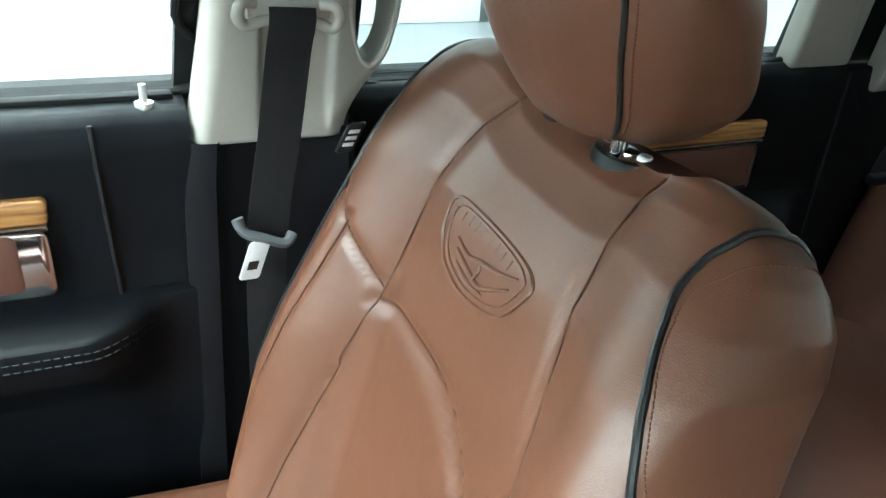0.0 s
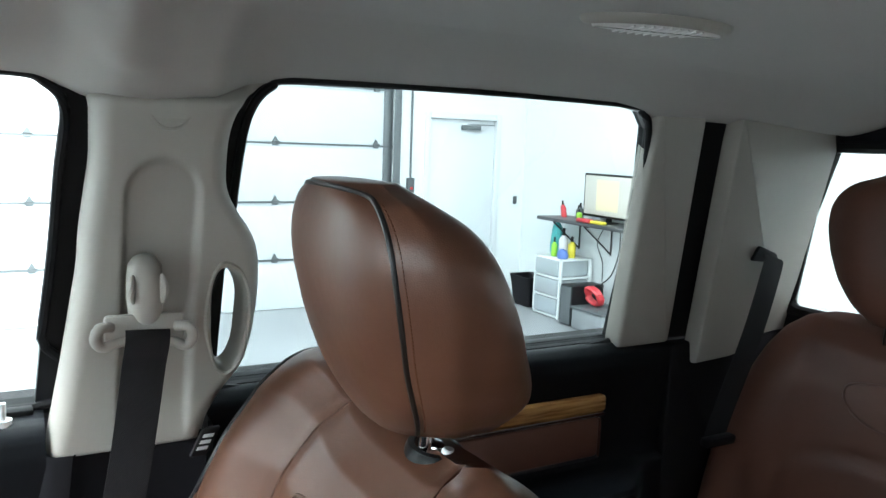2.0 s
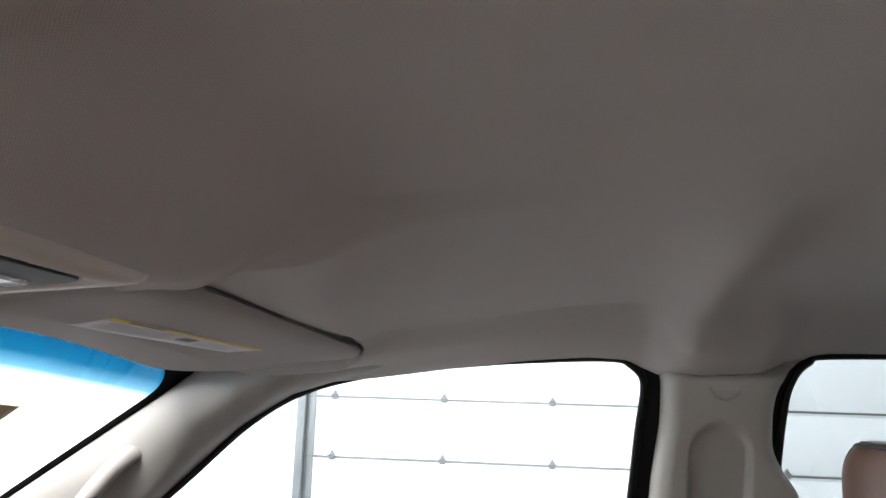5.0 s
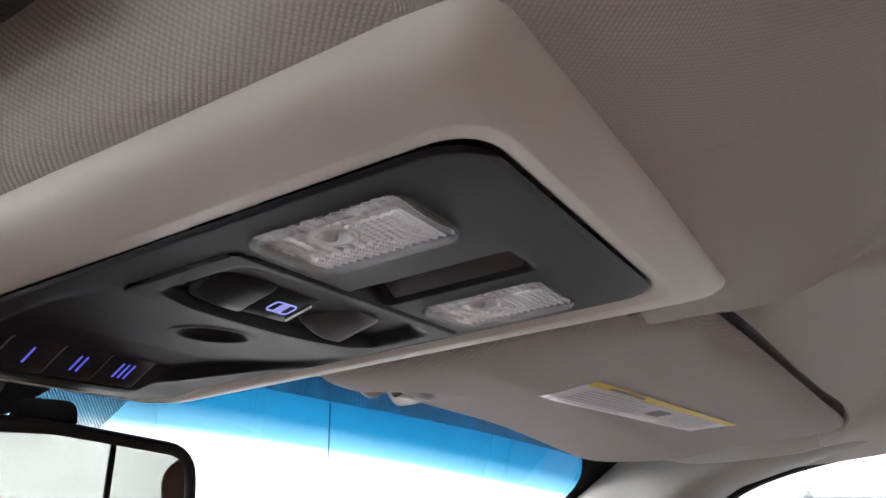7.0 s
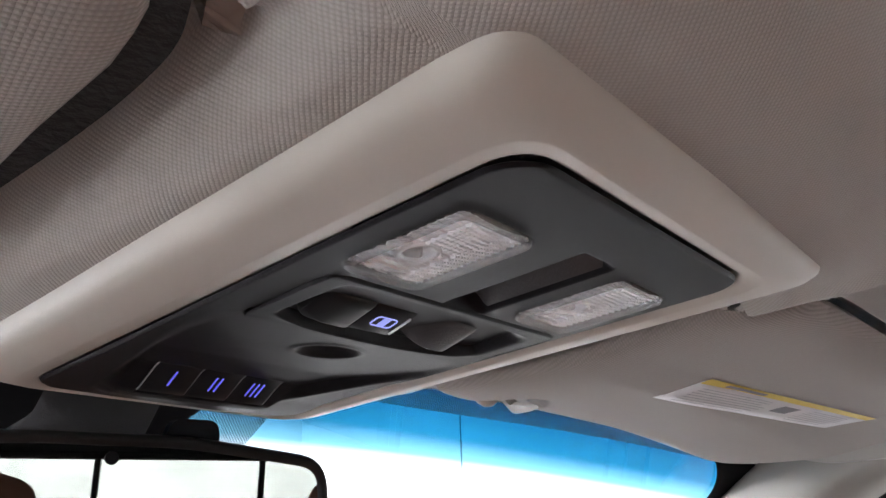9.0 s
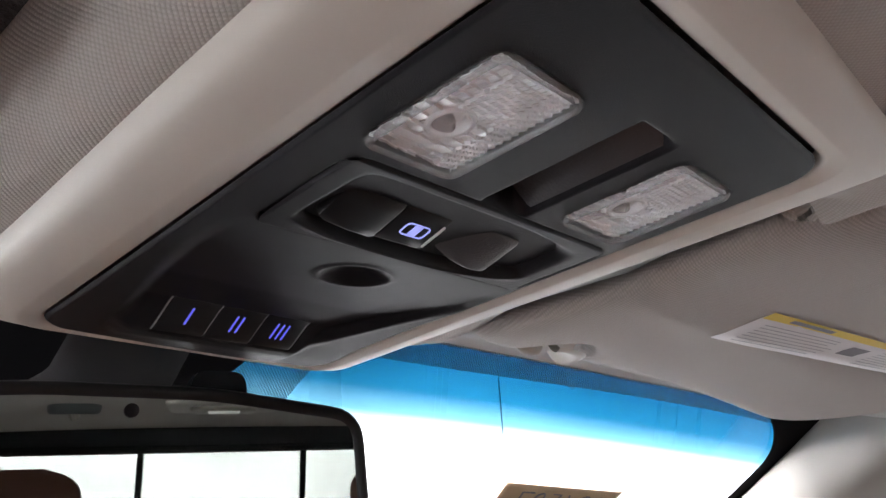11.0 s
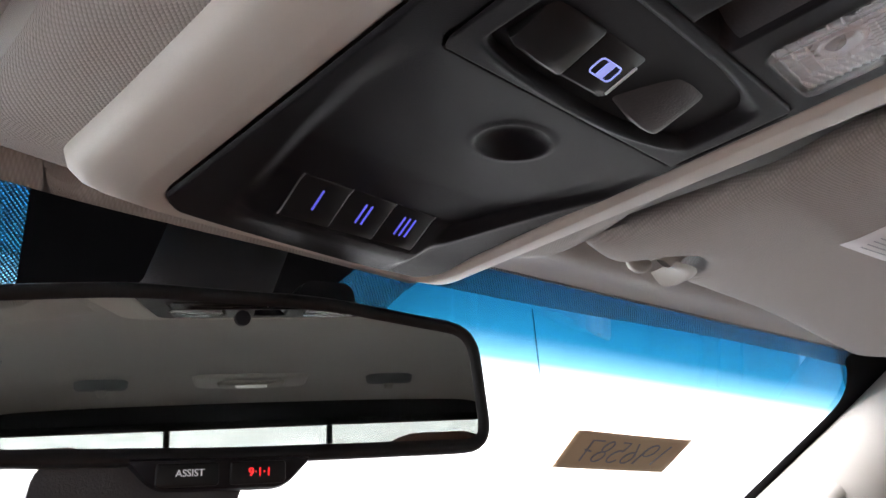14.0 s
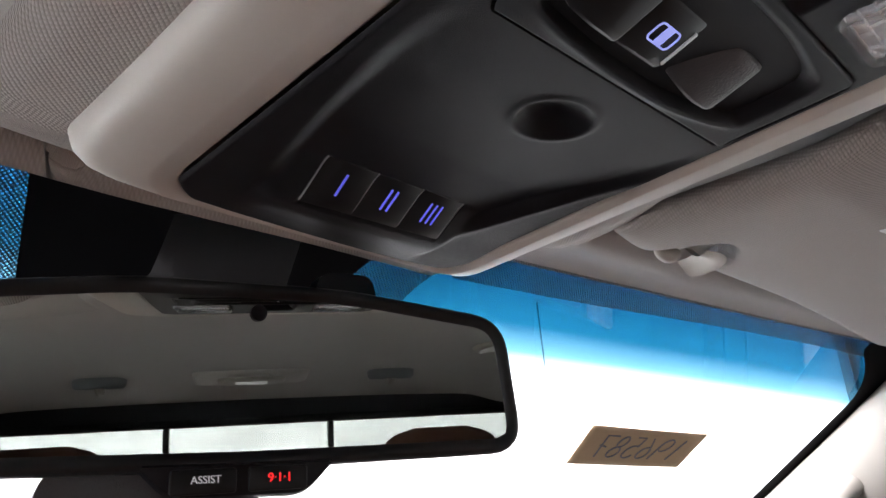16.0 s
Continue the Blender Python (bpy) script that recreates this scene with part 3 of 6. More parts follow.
    part("coil", tube([(5.58 + 0.09 * math.cos(a), y + 0.34 + 0.05 * math.sin(a) + 0.004 * a, 0.33 + 0.085 * math.sin(a)) for a in [0.35 * k for k in range(54)]], 0.018, 6), red, rl)
    cb = thing("cable", "thin dark power cables hanging under the shelf", "cable")
    part("cord", tube(spline([(5.66, y + 0.03, 1.0), (5.62, y + 0.06, 0.75), (5.72, y + 0.05, 0.5), (5.70, y + 0.2, 0.41), (5.76, y + 0.12, 0.38)], 40), 0.006, 6), PIPING, cb)
    part("cord", tube(spline([(5.85, y + 0.03, 1.0), (5.95, y + 0.06, 0.8), (5.88, y + 0.04, 0.6), (5.80, y + 0.1, 0.42)], 40), 0.005, 6), PIPING, cb)


shelf_corner()


def ceiling_lights():
    first = None
    for x in (-3.6, 0.6, 4.8):
        for y in (-3.0, 1.0, 6.6):
            m = Matrix.Translation((x, y, CEIL_Z - 0.06))
            if first is None:
                first = thing("ceiling_light", "unseen square ceiling panel light, added to light the workshop", "ceiling light", "workshop lights")
                part("housing", boxed((-1.12, -1.07, 0.0), (1.12, 1.07, 0.06), 0.01), WHITE_PAINT, first)
                part("diffuser", boxed((-1.10, -1.05, -0.012), (1.10, 1.05, 0.0), 0.004), LAMP_GLOW, first)
                first.matrix_world = m
            else:
                copy_thing(first, m)
            area_lamp("lamp_light", Matrix.Translation((x, y, CEIL_Z - 0.09)), 2.2, 2.1, LAMP_WATTS[(x, y)], (0.97, 0.985, 1.0))


# unseen lamps, added; watts set per place to shape the cabin's light
LAMP_WATTS = {(-3.6, -3.0): 330, (-3.6, 1.0): 2900, (-3.6, 6.6): 1500, (0.6, -3.0): 190, (0.6, 1.0): 500, (0.6, 6.6): 1200, (4.8, -3.0): 260, (4.8, 1.0): 110, (4.8, 6.6): 200}
ceiling_lights()

# ---------------------------------------------------------------- cabin shell
def head_z(x):
    """Height of the header, where the headliner meets the windshield."""
    return 1.822 - 0.107 * x * x


def glass_y(x, z):
    return 0.80 - 0.40 * x * x + 1.4 * (1.766 - z)


def win_x(z):
    """The plane of the side windows, leaning inwards."""
    return 0.735 + 0.30 * (1.79 - z)


def trim_x(z):
    return 0.70 + 0.22 * (1.78 - z)


ROOF = [(-1.36, 1.800), (-1.25, 1.826), (-1.0, 1.858), (-0.6, 1.880), (-0.2, 1.880), (0.1, 1.869), (0.3, 1.850), (0.45, 1.836), (0.60, 1.826), (0.75, 1.822)]


def roof_drop(a):
    """Fall of the cloth from the middle of the roof to its edge; a is the distance from the middle."""
    return lerp_table([(0, 0), (0.30, 0.003), (0.45, 0.007), (0.56, 0.012), (0.62, 0.018), (0.642, 0.024), (0.662, 0.036), (0.69, 0.053), (0.72, 0.069), (0.745, 0.079)], a)


def smooth_roof(y):
    return sum(lerp_table(ROOF, y + d) for d in (-0.06, -0.03, 0, 0.03, 0.06)) / 5


RAIL = [(-1.34, 1.772), (-0.93, 1.782), (-0.83, 1.779), (-0.79, 1.790), (-0.74, 1.797), (-0.50, 1.800), (-0.26, 1.797), (-0.21, 1.788), (-0.17, 1.772), (-0.10, 1.765), (-0.05, 1.768), (0.0, 1.783), (0.05, 1.786), (0.129, 1.782), (0.241, 1.772), (0.35, 1.756), (0.45, 1.745), (0.60, 1.745), (0.75, 1.75)]


def visor_line(a):
    """Rear edge of the visor's pocket; a is the distance from the middle."""
    t = (a - 0.1365) / 0.5335
    e = max(0.0, (1 - t) * 0.5335)
    out = 0.377 - 0.040 * min(1.0, max(0.0, t))
    if e < 0.03:
        out += 0.03 - math.sqrt(max(0.0, 0.03 ** 2 - (0.03 - e) ** 2))
    return out + 0.026 * (1 - S((a - 0.136) / 0.034))


def lip_line(x):
    """Where the cloth ahead of the console turns up to the windshield."""
    t = 0.623 + 0.235 * (x + 0.113)
    return t - 0.004 * math.log(1 + math.exp((t - 0.636) / 0.004)) + 0.06 * max(0.0, x + 0.05)


def headliner_z(x, y):
    a = abs(x)
    end = glass_y(x, head_z(x))
    z = smooth_roof(y)
    a2 = a + 0.042 * S((0.10 - abs(y + 0.115)) / 0.06) * S((a - 0.5) / 0.15)
    drop = sum(roof_drop(max(0.0, a2 + d)) for d in (-0.02, 0, 0.02)) / 3
    edge = lerp_table(RAIL, y)
    t = drop / 0.079
    z = z * (1 - t) + edge * t
    # raised middle rib over the console and shallow pockets for the visors
    brow = (0.012 * S((y - 0.02) / 0.26) + 0.020 * S((y - 0.165 - 0.20 * a) / 0.095)) * S((a - 0.128) / 0.055) * S((0.72 - a) / 0.06)
    rear = visor_line(a)
    near = S((y - rear + 0.003) / 0.007)
    lip = S((y - 0.50) / 0.10)
    start, width = (0.104, 0.034) if x > 0 else (0.107, 0.0245)
    roll = math.sqrt(max(0.0, 1 - max(0.0, (a - start - 0.012 * lip) / (width + 0.01 * lip)) ** 2))
    w = S((a - (0.134 if x > 0 else 0.127)) / 0.008)
    turn = w * near + (1 - w) * S((y - 0.375) / 0.055)
    side = S(((0.172 if x > 0 else 0.168) - a) / (0.034 if x > 0 else 0.050)) * (1 - turn) + roll * turn
    hump = (0.049 - 0.0055 * S((y - 0.32) / 0.06) + 0.002 * S((y - 0.46) / 0.14)) * side * S((y - 0.235) / 0.125)
    pocket = 0.042 * S((a - (0.1390 if x > 0 else 0.1310)) / 0.004) * S((0.682 - a) / 0.012) * S((y - rear) / 0.006) * S((min(end - 0.03, 0.66 if x > 0 else 0.615) - y) / (0.05 if x > 0 else 0.03))
    pocket += 0.030 * S((0.093 - a) / 0.008) * S((y - 0.366) / 0.008) * S((0.632 - y) / 0.01)
    # pressed crease over the pillar
    crease = 0.018 * math.exp(-(abs(y + 0.015 + 0.09 * a) / 0.040) ** 2.2) * S((a - 0.06) / 0.25) * S((0.675 - a) / 0.05)
    step = 0.006 * S((y + 0.05) / 0.35) * S((a - 0.2) / 0.2)
    mid = S((0.34 - a) / 0.10) if x < 0 else S((0.104 - a) / 0.016)
    front = S((y - min(0.60, end - 0.115)) / 0.10) * (1 - mid) + S((y - lip_line(x)) / 0.030) * mid
    z = z - hump - brow + pocket - crease * 1.1 - step
    return z * (1 - front) + head_z(x) * front


def grid_uv(name, f, nu, nv, material, kind, label, category, parent=None):
    """A sheet whose points and texture places come from f(u, v) -> (place, uv)."""
    bm = bmesh.new()
    uvl = bm.loops.layers.uv.new("UVMap")
    data = [[f(i / nu, j / nv) for i in range(nu + 1)] for j in range(nv + 1)]
    vs = [[bm.verts.new(p) for p, _ in row] for row in data]
    for j in range(nv):
        for i in range(nu):
            idx = ((j, i), (j, i + 1), (j + 1, i + 1), (j + 1, i))
            face = bm.faces.new([vs[a][b] for a, b in idx])
            for loop, (a, b) in zip(face.loops, idx):
                loop[uvl].uv = data[a][b][1]
    ob = part(name, bm, material, parent, face=(0, 0, 1.3))
    return tagged(ob, label, category, "", kind)


def headliner():
    def f(u, v):
        y1 = glass_y(u, head_z(u))
        y = v if v < 0.60 else 0.60 + (y1 - 0.60) * (v - 0.60) / 0.20
        y += (visor_line(abs(u)) - 0.365) * S((v - 0.24) / 0.10) * S((0.50 - v) / 0.11)
        y += (lip_line(u) - 0.642) * S((v - 0.54) / 0.06) * S((0.80 - v) / 0.10) * S(((0.34 if u < 0 else 0.22) - abs(u)) / 0.08)
        return (u, y, headliner_z(u, y))

    def steps(marks):
        """Rows between marks of (place, step up to the next mark)."""
        out = []
        for (a, d), (b, _) in zip(marks, marks[1:]):
            k = max(1, round((b - a) / d))
            out += [a + (b - a) * i / k for i in range(k)]
        return out + [marks[-1][0]]

    half = steps([(0.0, 0.006), (0.084, 0.0018), (0.150, 0.007), (0.615, 0.003), (0.690, 0.005), (0.748, 1)])
    XS = [-x for x in half[:0:-1]] + half
    YS = steps([(-1.34, 0.012), (-0.30, 0.006), (0.17, 0.005), (0.335, 0.0016), (0.385, 0.006), (0.60, 0.004), (0.80, 1)])

    # texture places follow the length of the cloth, so that the knit keeps its size on slopes
    nu, nv = len(XS) - 1, len(YS) - 1
    grid = [[Vector(f(x, y)) for x in XS] for y in YS]
    us = []
    for row in grid:
        acc, line = 0.0, [0.0]
        for p, q in zip(row, row[1:]):
            acc += (q - p).length
            line.append(acc)
        us.append([v - line[nu // 2] for v in line])
    vs_ = [[0.0] * (nu + 1)]
    for a, b in zip(grid, grid[1:]):
        vs_.append([v + (q - p).length for v, p, q in zip(vs_[-1], a, b)])
    ob = grid_uv("headliner", lambda u, v: (grid[round(v * nv)][round(u * nu)], (us[round(v * nv)][round(u * nu)], vs_[round(v * nv)][round(u * nu)])), nu, nv, CLOTH, "structure", "", "")
    solid(ob, 0.012, -1.0)
    return tagged(ob, "taupe knitted cloth headliner with moulded creases", "headliner", "", "structure")


headliner()
tagged(part("roof_panel", boxed((-0.80, -1.45, 1.905), (0.80, 0.70, 1.925), 0.01), WHITE_PAINT), "painted steel roof over the cab", "roof", "", "structure")


def ws_point(x, d, off=0.0):
    """A place on the windshield, d metres of height below the header; off moves it into the cabin."""
    z = head_z(x) - d
    return (x, glass_y(x, z) - off * 0.81, z - off * 0.58)


ws = grid_uv("windshield", lambda u, v: (ws_point(-0.78 + 1.56 * u, -0.01 + 0.52 * v), (u, -0.02 + 1.04 * v)), 40, 40, WINDSHIELD, "structure", "clear raked windshield with a blue shade band", "windshield")
ws.visible_shadow = False


def frit(x0, x1, d0, d1, material, name="frit_band", wave=None):
    def f(u, v):
        x = x0 + (x1 - x0) * u
        dd = d0 + ((wave(x) if wave else d1) - d0) * v
        return ws_point(x, dd, 0.003), (x, dd * 1.72)
    return grid_uv(name, f, 50, 6, material, "", "", "", ws)


frit(0.185, 0.70, -0.006, 0.0118, FRIT, wave=lambda x: 0.0122 - 0.0032 * S((x - 0.25) / 0.3) + 0.001 * S((x - 0.60) / 0.1))
frit(-0.70, -0.165, -0.006, 0.0118, FRIT, wave=lambda x: 0.0122 - 0.0032 * S((-x - 0.25) / 0.3) + 0.008 * S((-x - 0.60) / 0.1))


def frit_field(xa, xb, d0, d1, material, name):
    """A slanting field behind the mirror; xa and xb give its sides at each depth."""
    def f(u, v):
        dd = d0 + (d1 - d0) * v
        x = xa(dd) + (xb(dd) - xa(dd)) * u
        return ws_point(x, dd, 0.0034), (x, dd * 1.72)
    return grid_uv(name, f, 24, 12, material, "", "", "", ws)


frit_field(lambda d: 0.1285 - 0.80 * d, lambda d: 0.158 + 0.052 * math.exp(-max(0.0, d) / 0.0085), -0.004, 0.062, FRIT, "frit_dots")
frit_field(lambda d: -0.165 + 0.5 * d, lambda d: -0.074 + 0.4 * d, -0.004, 0.062, FRIT, "frit_dots")
frit_field(lambda d: -0.074 + 0.4 * d, lambda d: 0.1285 - 0.80 * d, -0.004, 0.075, ENAMEL, "frit_block")


def frit_corner(sx):
    """Solid dark border down the side of the glass, turning into the top band with a round corner."""
    def f(u, v):
        dd = -0.006 + 0.506 * v ** 2
        inner = 0.714 - 0.048 * max(0.0, 1 - max(0.0, dd - 0.006) / 0.042) ** 2.2
        x = sx * (inner + (0.78 - inner) * u)
        return ws_point(x, dd, 0.0036), (x, dd * 1.72)
    return grid_uv("frit_edge", f, 8, 60, ENAMEL, "", "", "", ws)


for sx in (1, -1):
    frit_corner(sx)


# openings of the side windows in (y, z)
FRONT_WIN = [(0.80, 1.412), (0.715, 1.52), (0.622, 1.603), (0.531, 1.682), (0.447, 1.732), (0.35, 1.759), (0.241, 1.775), (0.129, 1.785), (0.02, 1.790), (-0.009, 1.781), (-0.026, 1.757), (-0.020, 1.692), (-0.012, 1.60), (0.0, 1.50), (0.008, 1.412)]
REAR_WIN = [(-0.199, 1.41), (-0.202, 1.60), (-0.208, 1.72), (-0.218, 1.768), (-0.238, 1.792), (-0.27, 1.801), (-0.50, 1.804), (-0.765, 1.801), (-0.798, 1.790), (-0.820, 1.767), (-0.845, 1.662), (-0.861, 1.518), (-0.869, 1.41)]


def bm_fix_frame(ob, sx):
    """Thickens the sheet outwards, away from the cabin."""
    me = ob.data
    inward = me.polygons[0].normal.x * sx < 0
    if not inward:
        me.flip_normals()
    solid(ob, 0.020, -1.0)


def side_frame(sx):
    """The steel and black trim round the windows: a leaning sheet with two openings."""
    bm = bmesh.new()
    outer = [(-1.305, 1.40), (-1.305, 1.83), (0.30, 1.83), (0.46, 1.765), (0.80, 1.56), (0.95, 1.40)]
    edges = []
    for loop in (outer, FRONT_WIN, REAR_WIN):
        vs = [bm.verts.new((sx * (win_x(z) + 0.012), y, z)) for y, z in loop]
        edges += [bm.edges.new((a, b)) for a, b in zip(vs, vs[1:] + vs[:1])]
    bmesh.ops.triangle_fill(bm, use_beauty=True, use_dissolve=False, edges=edges)
    ob = part("side_frame", bm, RUBBER, smooth=False)
    bm_fix_frame(ob, sx)
    tagged(ob, "black window frames and seals of the cab side", "window frame", "", "structure")
    for name, loop in (("front_seal", FRONT_WIN), ("rear_seal", REAR_WIN)):
        pts = spline([(sx * (win_x(z) + 0.008), y, z) for y, z in loop], 120, True)
        part(name, tube(pts, 0.0055, 8, closed=True), RUBBER, ob)
    for name, loop, m in (("front_pane", FRONT_WIN, CLEAR), ("rear_pane", REAR_WIN, PRIVACY)):
        bm = bmesh.new()
        bm.faces.new([bm.verts.new((sx * (win_x(z) + 0.020), y, z)) for y, z in loop])
        g = part(name, bm, m, ob, "tinted side glass" if name == "rear_pane" else "clear side glass", smooth=False, face=(0, 0, 1.4))
        g.visible_shadow = name == "rear_pane"
    return ob


for sx in (1, -1):
    side_frame(sx)


# pillar between the doors: edges in (z, y)
B_LEFT = [(1.33, 0.004), (1.38, 0.0), (1.46, -0.014), (1.59, -0.034), (1.63, -0.036), (1.71, -0.047), (1.77, -0.047), (1.80, -0.03)]
B_RIGHT = [(1.33, -0.165), (1.396, -0.176), (1.43, -0.194), (1.46, -0.218), (1.50, -0.227), (1.55, -0.231), (1.59, -0.230), (1.622, -0.222), (1.649, -0.201), (1.677, -0.186), (1.726, -0.186), (1.752, -0.191), (1.770, -0.200), (1.787, -0.220), (1.80, -0.262)]


def smooth_edge(table, z):
    return sum(lerp_table(table, z + d) for d in (-0.012, -0.006, 0, 0.006, 0.012)) / 5


def pillar_depth(y, z):
    """Pressed recess round the belt guide, with a round top."""
    cy = -0.118 + 0.10 * (1.70 - z) * 0.2
    half = 0.034
    top = 1.703
    d = max(abs(y - cy) - half, 0.0)
    if z > top - half:
        d = max(0.0, math.hypot(y - cy, z - (top - half)) - half)
    return 0.012 * (1 - S((d - 0.000) / 0.007)) * S((z - 1.37) / 0.05)


def pillar_trim(sx):
    p = thing("pillar_trim", "beige plastic pillar trim with grab handle opening", "pillar", kind="structure")
    HOLE = [(-0.187, 1.588), (-0.203, 1.578), (-0.212, 1.555), (-0.214, 1.525), (-0.211, 1.490), (-0.203, 1.466), (-0.192, 1.457), (-0.180, 1.468), (-0.172, 1.50), (-0.170, 1.535), (-0.172, 1.566), (-0.178, 1.583)]
    hole = [(q[0], q[1]) for q in spline([(y, z, 0) for y, z in HOLE], 60, True)]
    hc = (-0.192, 1.523)
    rings = []
    N = 72
    zs = [1.37 + (1.797 - 1.37) * k / 110 for k in range(111)]
    for z in zs:
        yl, yr = smooth_edge(B_LEFT, z), smooth_edge(B_RIGHT, z)
        ring = []
        for i in range(N + 1):
            t = i / N
            y = yl + (yr - yl) * t
            r = 0.022
            dl, dr = (yl - y), (y - yr)
            e = min(dl, dr)
            back = 0.0 if e > r else r - math.sqrt(max(0.0, r * r - (r - e) ** 2))
            x = trim_x(z) + back * (1.6 if dl < dr else 1.1) + pillar_depth(y, z) + 0.045 * S((z - 1.766) / 0.025)
            ring.append((sx * x, y, z))
        yl2, yr2 = yl + 0.001, yr - 0.001
        ring = [(sx * (trim_x(z) + 0.075), yl2 - 0.004, z)] + ring + [(sx * (trim_x(z) + 0.055), yr2 + 0.006, z)]
        rings.append(ring)
    ob = part("upper_trim", loft(rings, cap=False, closed=False), BEIGE, p, angle=60)
    solid(ob, 0.003, 1.0 if sx > 0 else -1.0)
    cutter_bm = loft([[(sx * (0.5 + 0.4 * k), y, z) for y, z in hole] for k in (0, 1)])
    cutter = part("cutter", cutter_bm, BEIGE)
    md = ob.modifiers.new("opening", "BOOLEAN")
    md.operation, md.object, md.solver = "DIFFERENCE", cutter, "EXACT"
    bpy.context.view_layer.update()
    me = bpy.data.meshes.new_from_object(ob.evaluated_get(bpy.context.evaluated_depsgraph_get()))
    ob.modifiers.clear()
    ob.data = me
    bpy.data.objects.remove(cutter)
    # rolled inner wall of the grab handle opening
    rr = []
    for k, (off, g) in enumerate(((-0.001, 0.006), (-0.004, 0.003), (-0.003, 0.0), (0.004, -0.003), (0.03, -0.004), (0.05, -0.004))):
        ring = []
        for y, z in hole:
            d = Vector((y - hc[0], z - hc[1])).normalized()
            ring.append((sx * (trim_x(z) + off), y + d.x * g, z + d.y * g))
        rr.append(ring)
    part("grab_opening", loft(rr, cap=False), BEIGE, p)
    # airbag mark, unreadable: a raised half round badge
    bm = loft([[(sx * (trim_x(1.748) - h), -0.122 + 0.022 * s * math.cos(a), 1.758 + 0.021 * s * math.sin(a)) for a in [math.pi + math.pi * k / 16 for k in range(17)]] for h, s in ((-0.002, 1.0), (0.0012, 0.97), (0.0012, 0.86), (0.0004, 0.82))])
    part("badge", bm, BEIGE, p)
    low = []
    for z in [0.80 + 0.58 * k / 12 for k in range(13)]:
        yl, yr = lerp_table([(0.8, 0.03), (1.33, 0.008), (1.39, 0.002)], z), lerp_table([(0.8, -0.20), (1.39, -0.185)], z)
        pts = [(trim_x(min(z, 1.38)) + 0.08, yl + 0.006), (trim_x(1.38) + 0.012, yl + 0.003), (trim_x(1.38) + 0.002, yl - 0.010), (trim_x(1.38) + 0.0, yl - 0.03), (trim_x(1.38) + 0.010, yl - 0.045), (trim_x(1.38) + 0.012, yr + 0.03), (trim_x(1.38) + 0.004, yr + 0.012), (trim_x(1.38) + 0.02, yr), (trim_x(1.38) + 0.08, yr)]
        low.append([(sx * x, y, z - (0.008 if k in (1, 2, 3) else 0)) for k, (x, y) in enumerate(pts)])
    part("lower_trim", loft(low, cap=False, closed=False), BLACK, p, "black lower pillar trim")
    return p


for sx in (1, -1):
    pillar_trim(sx)


PLATE = mat("bright_plate", (0.70, 0.72, 0.74), 0.3, metal=0.25, vary=0.05, bump=0.05)


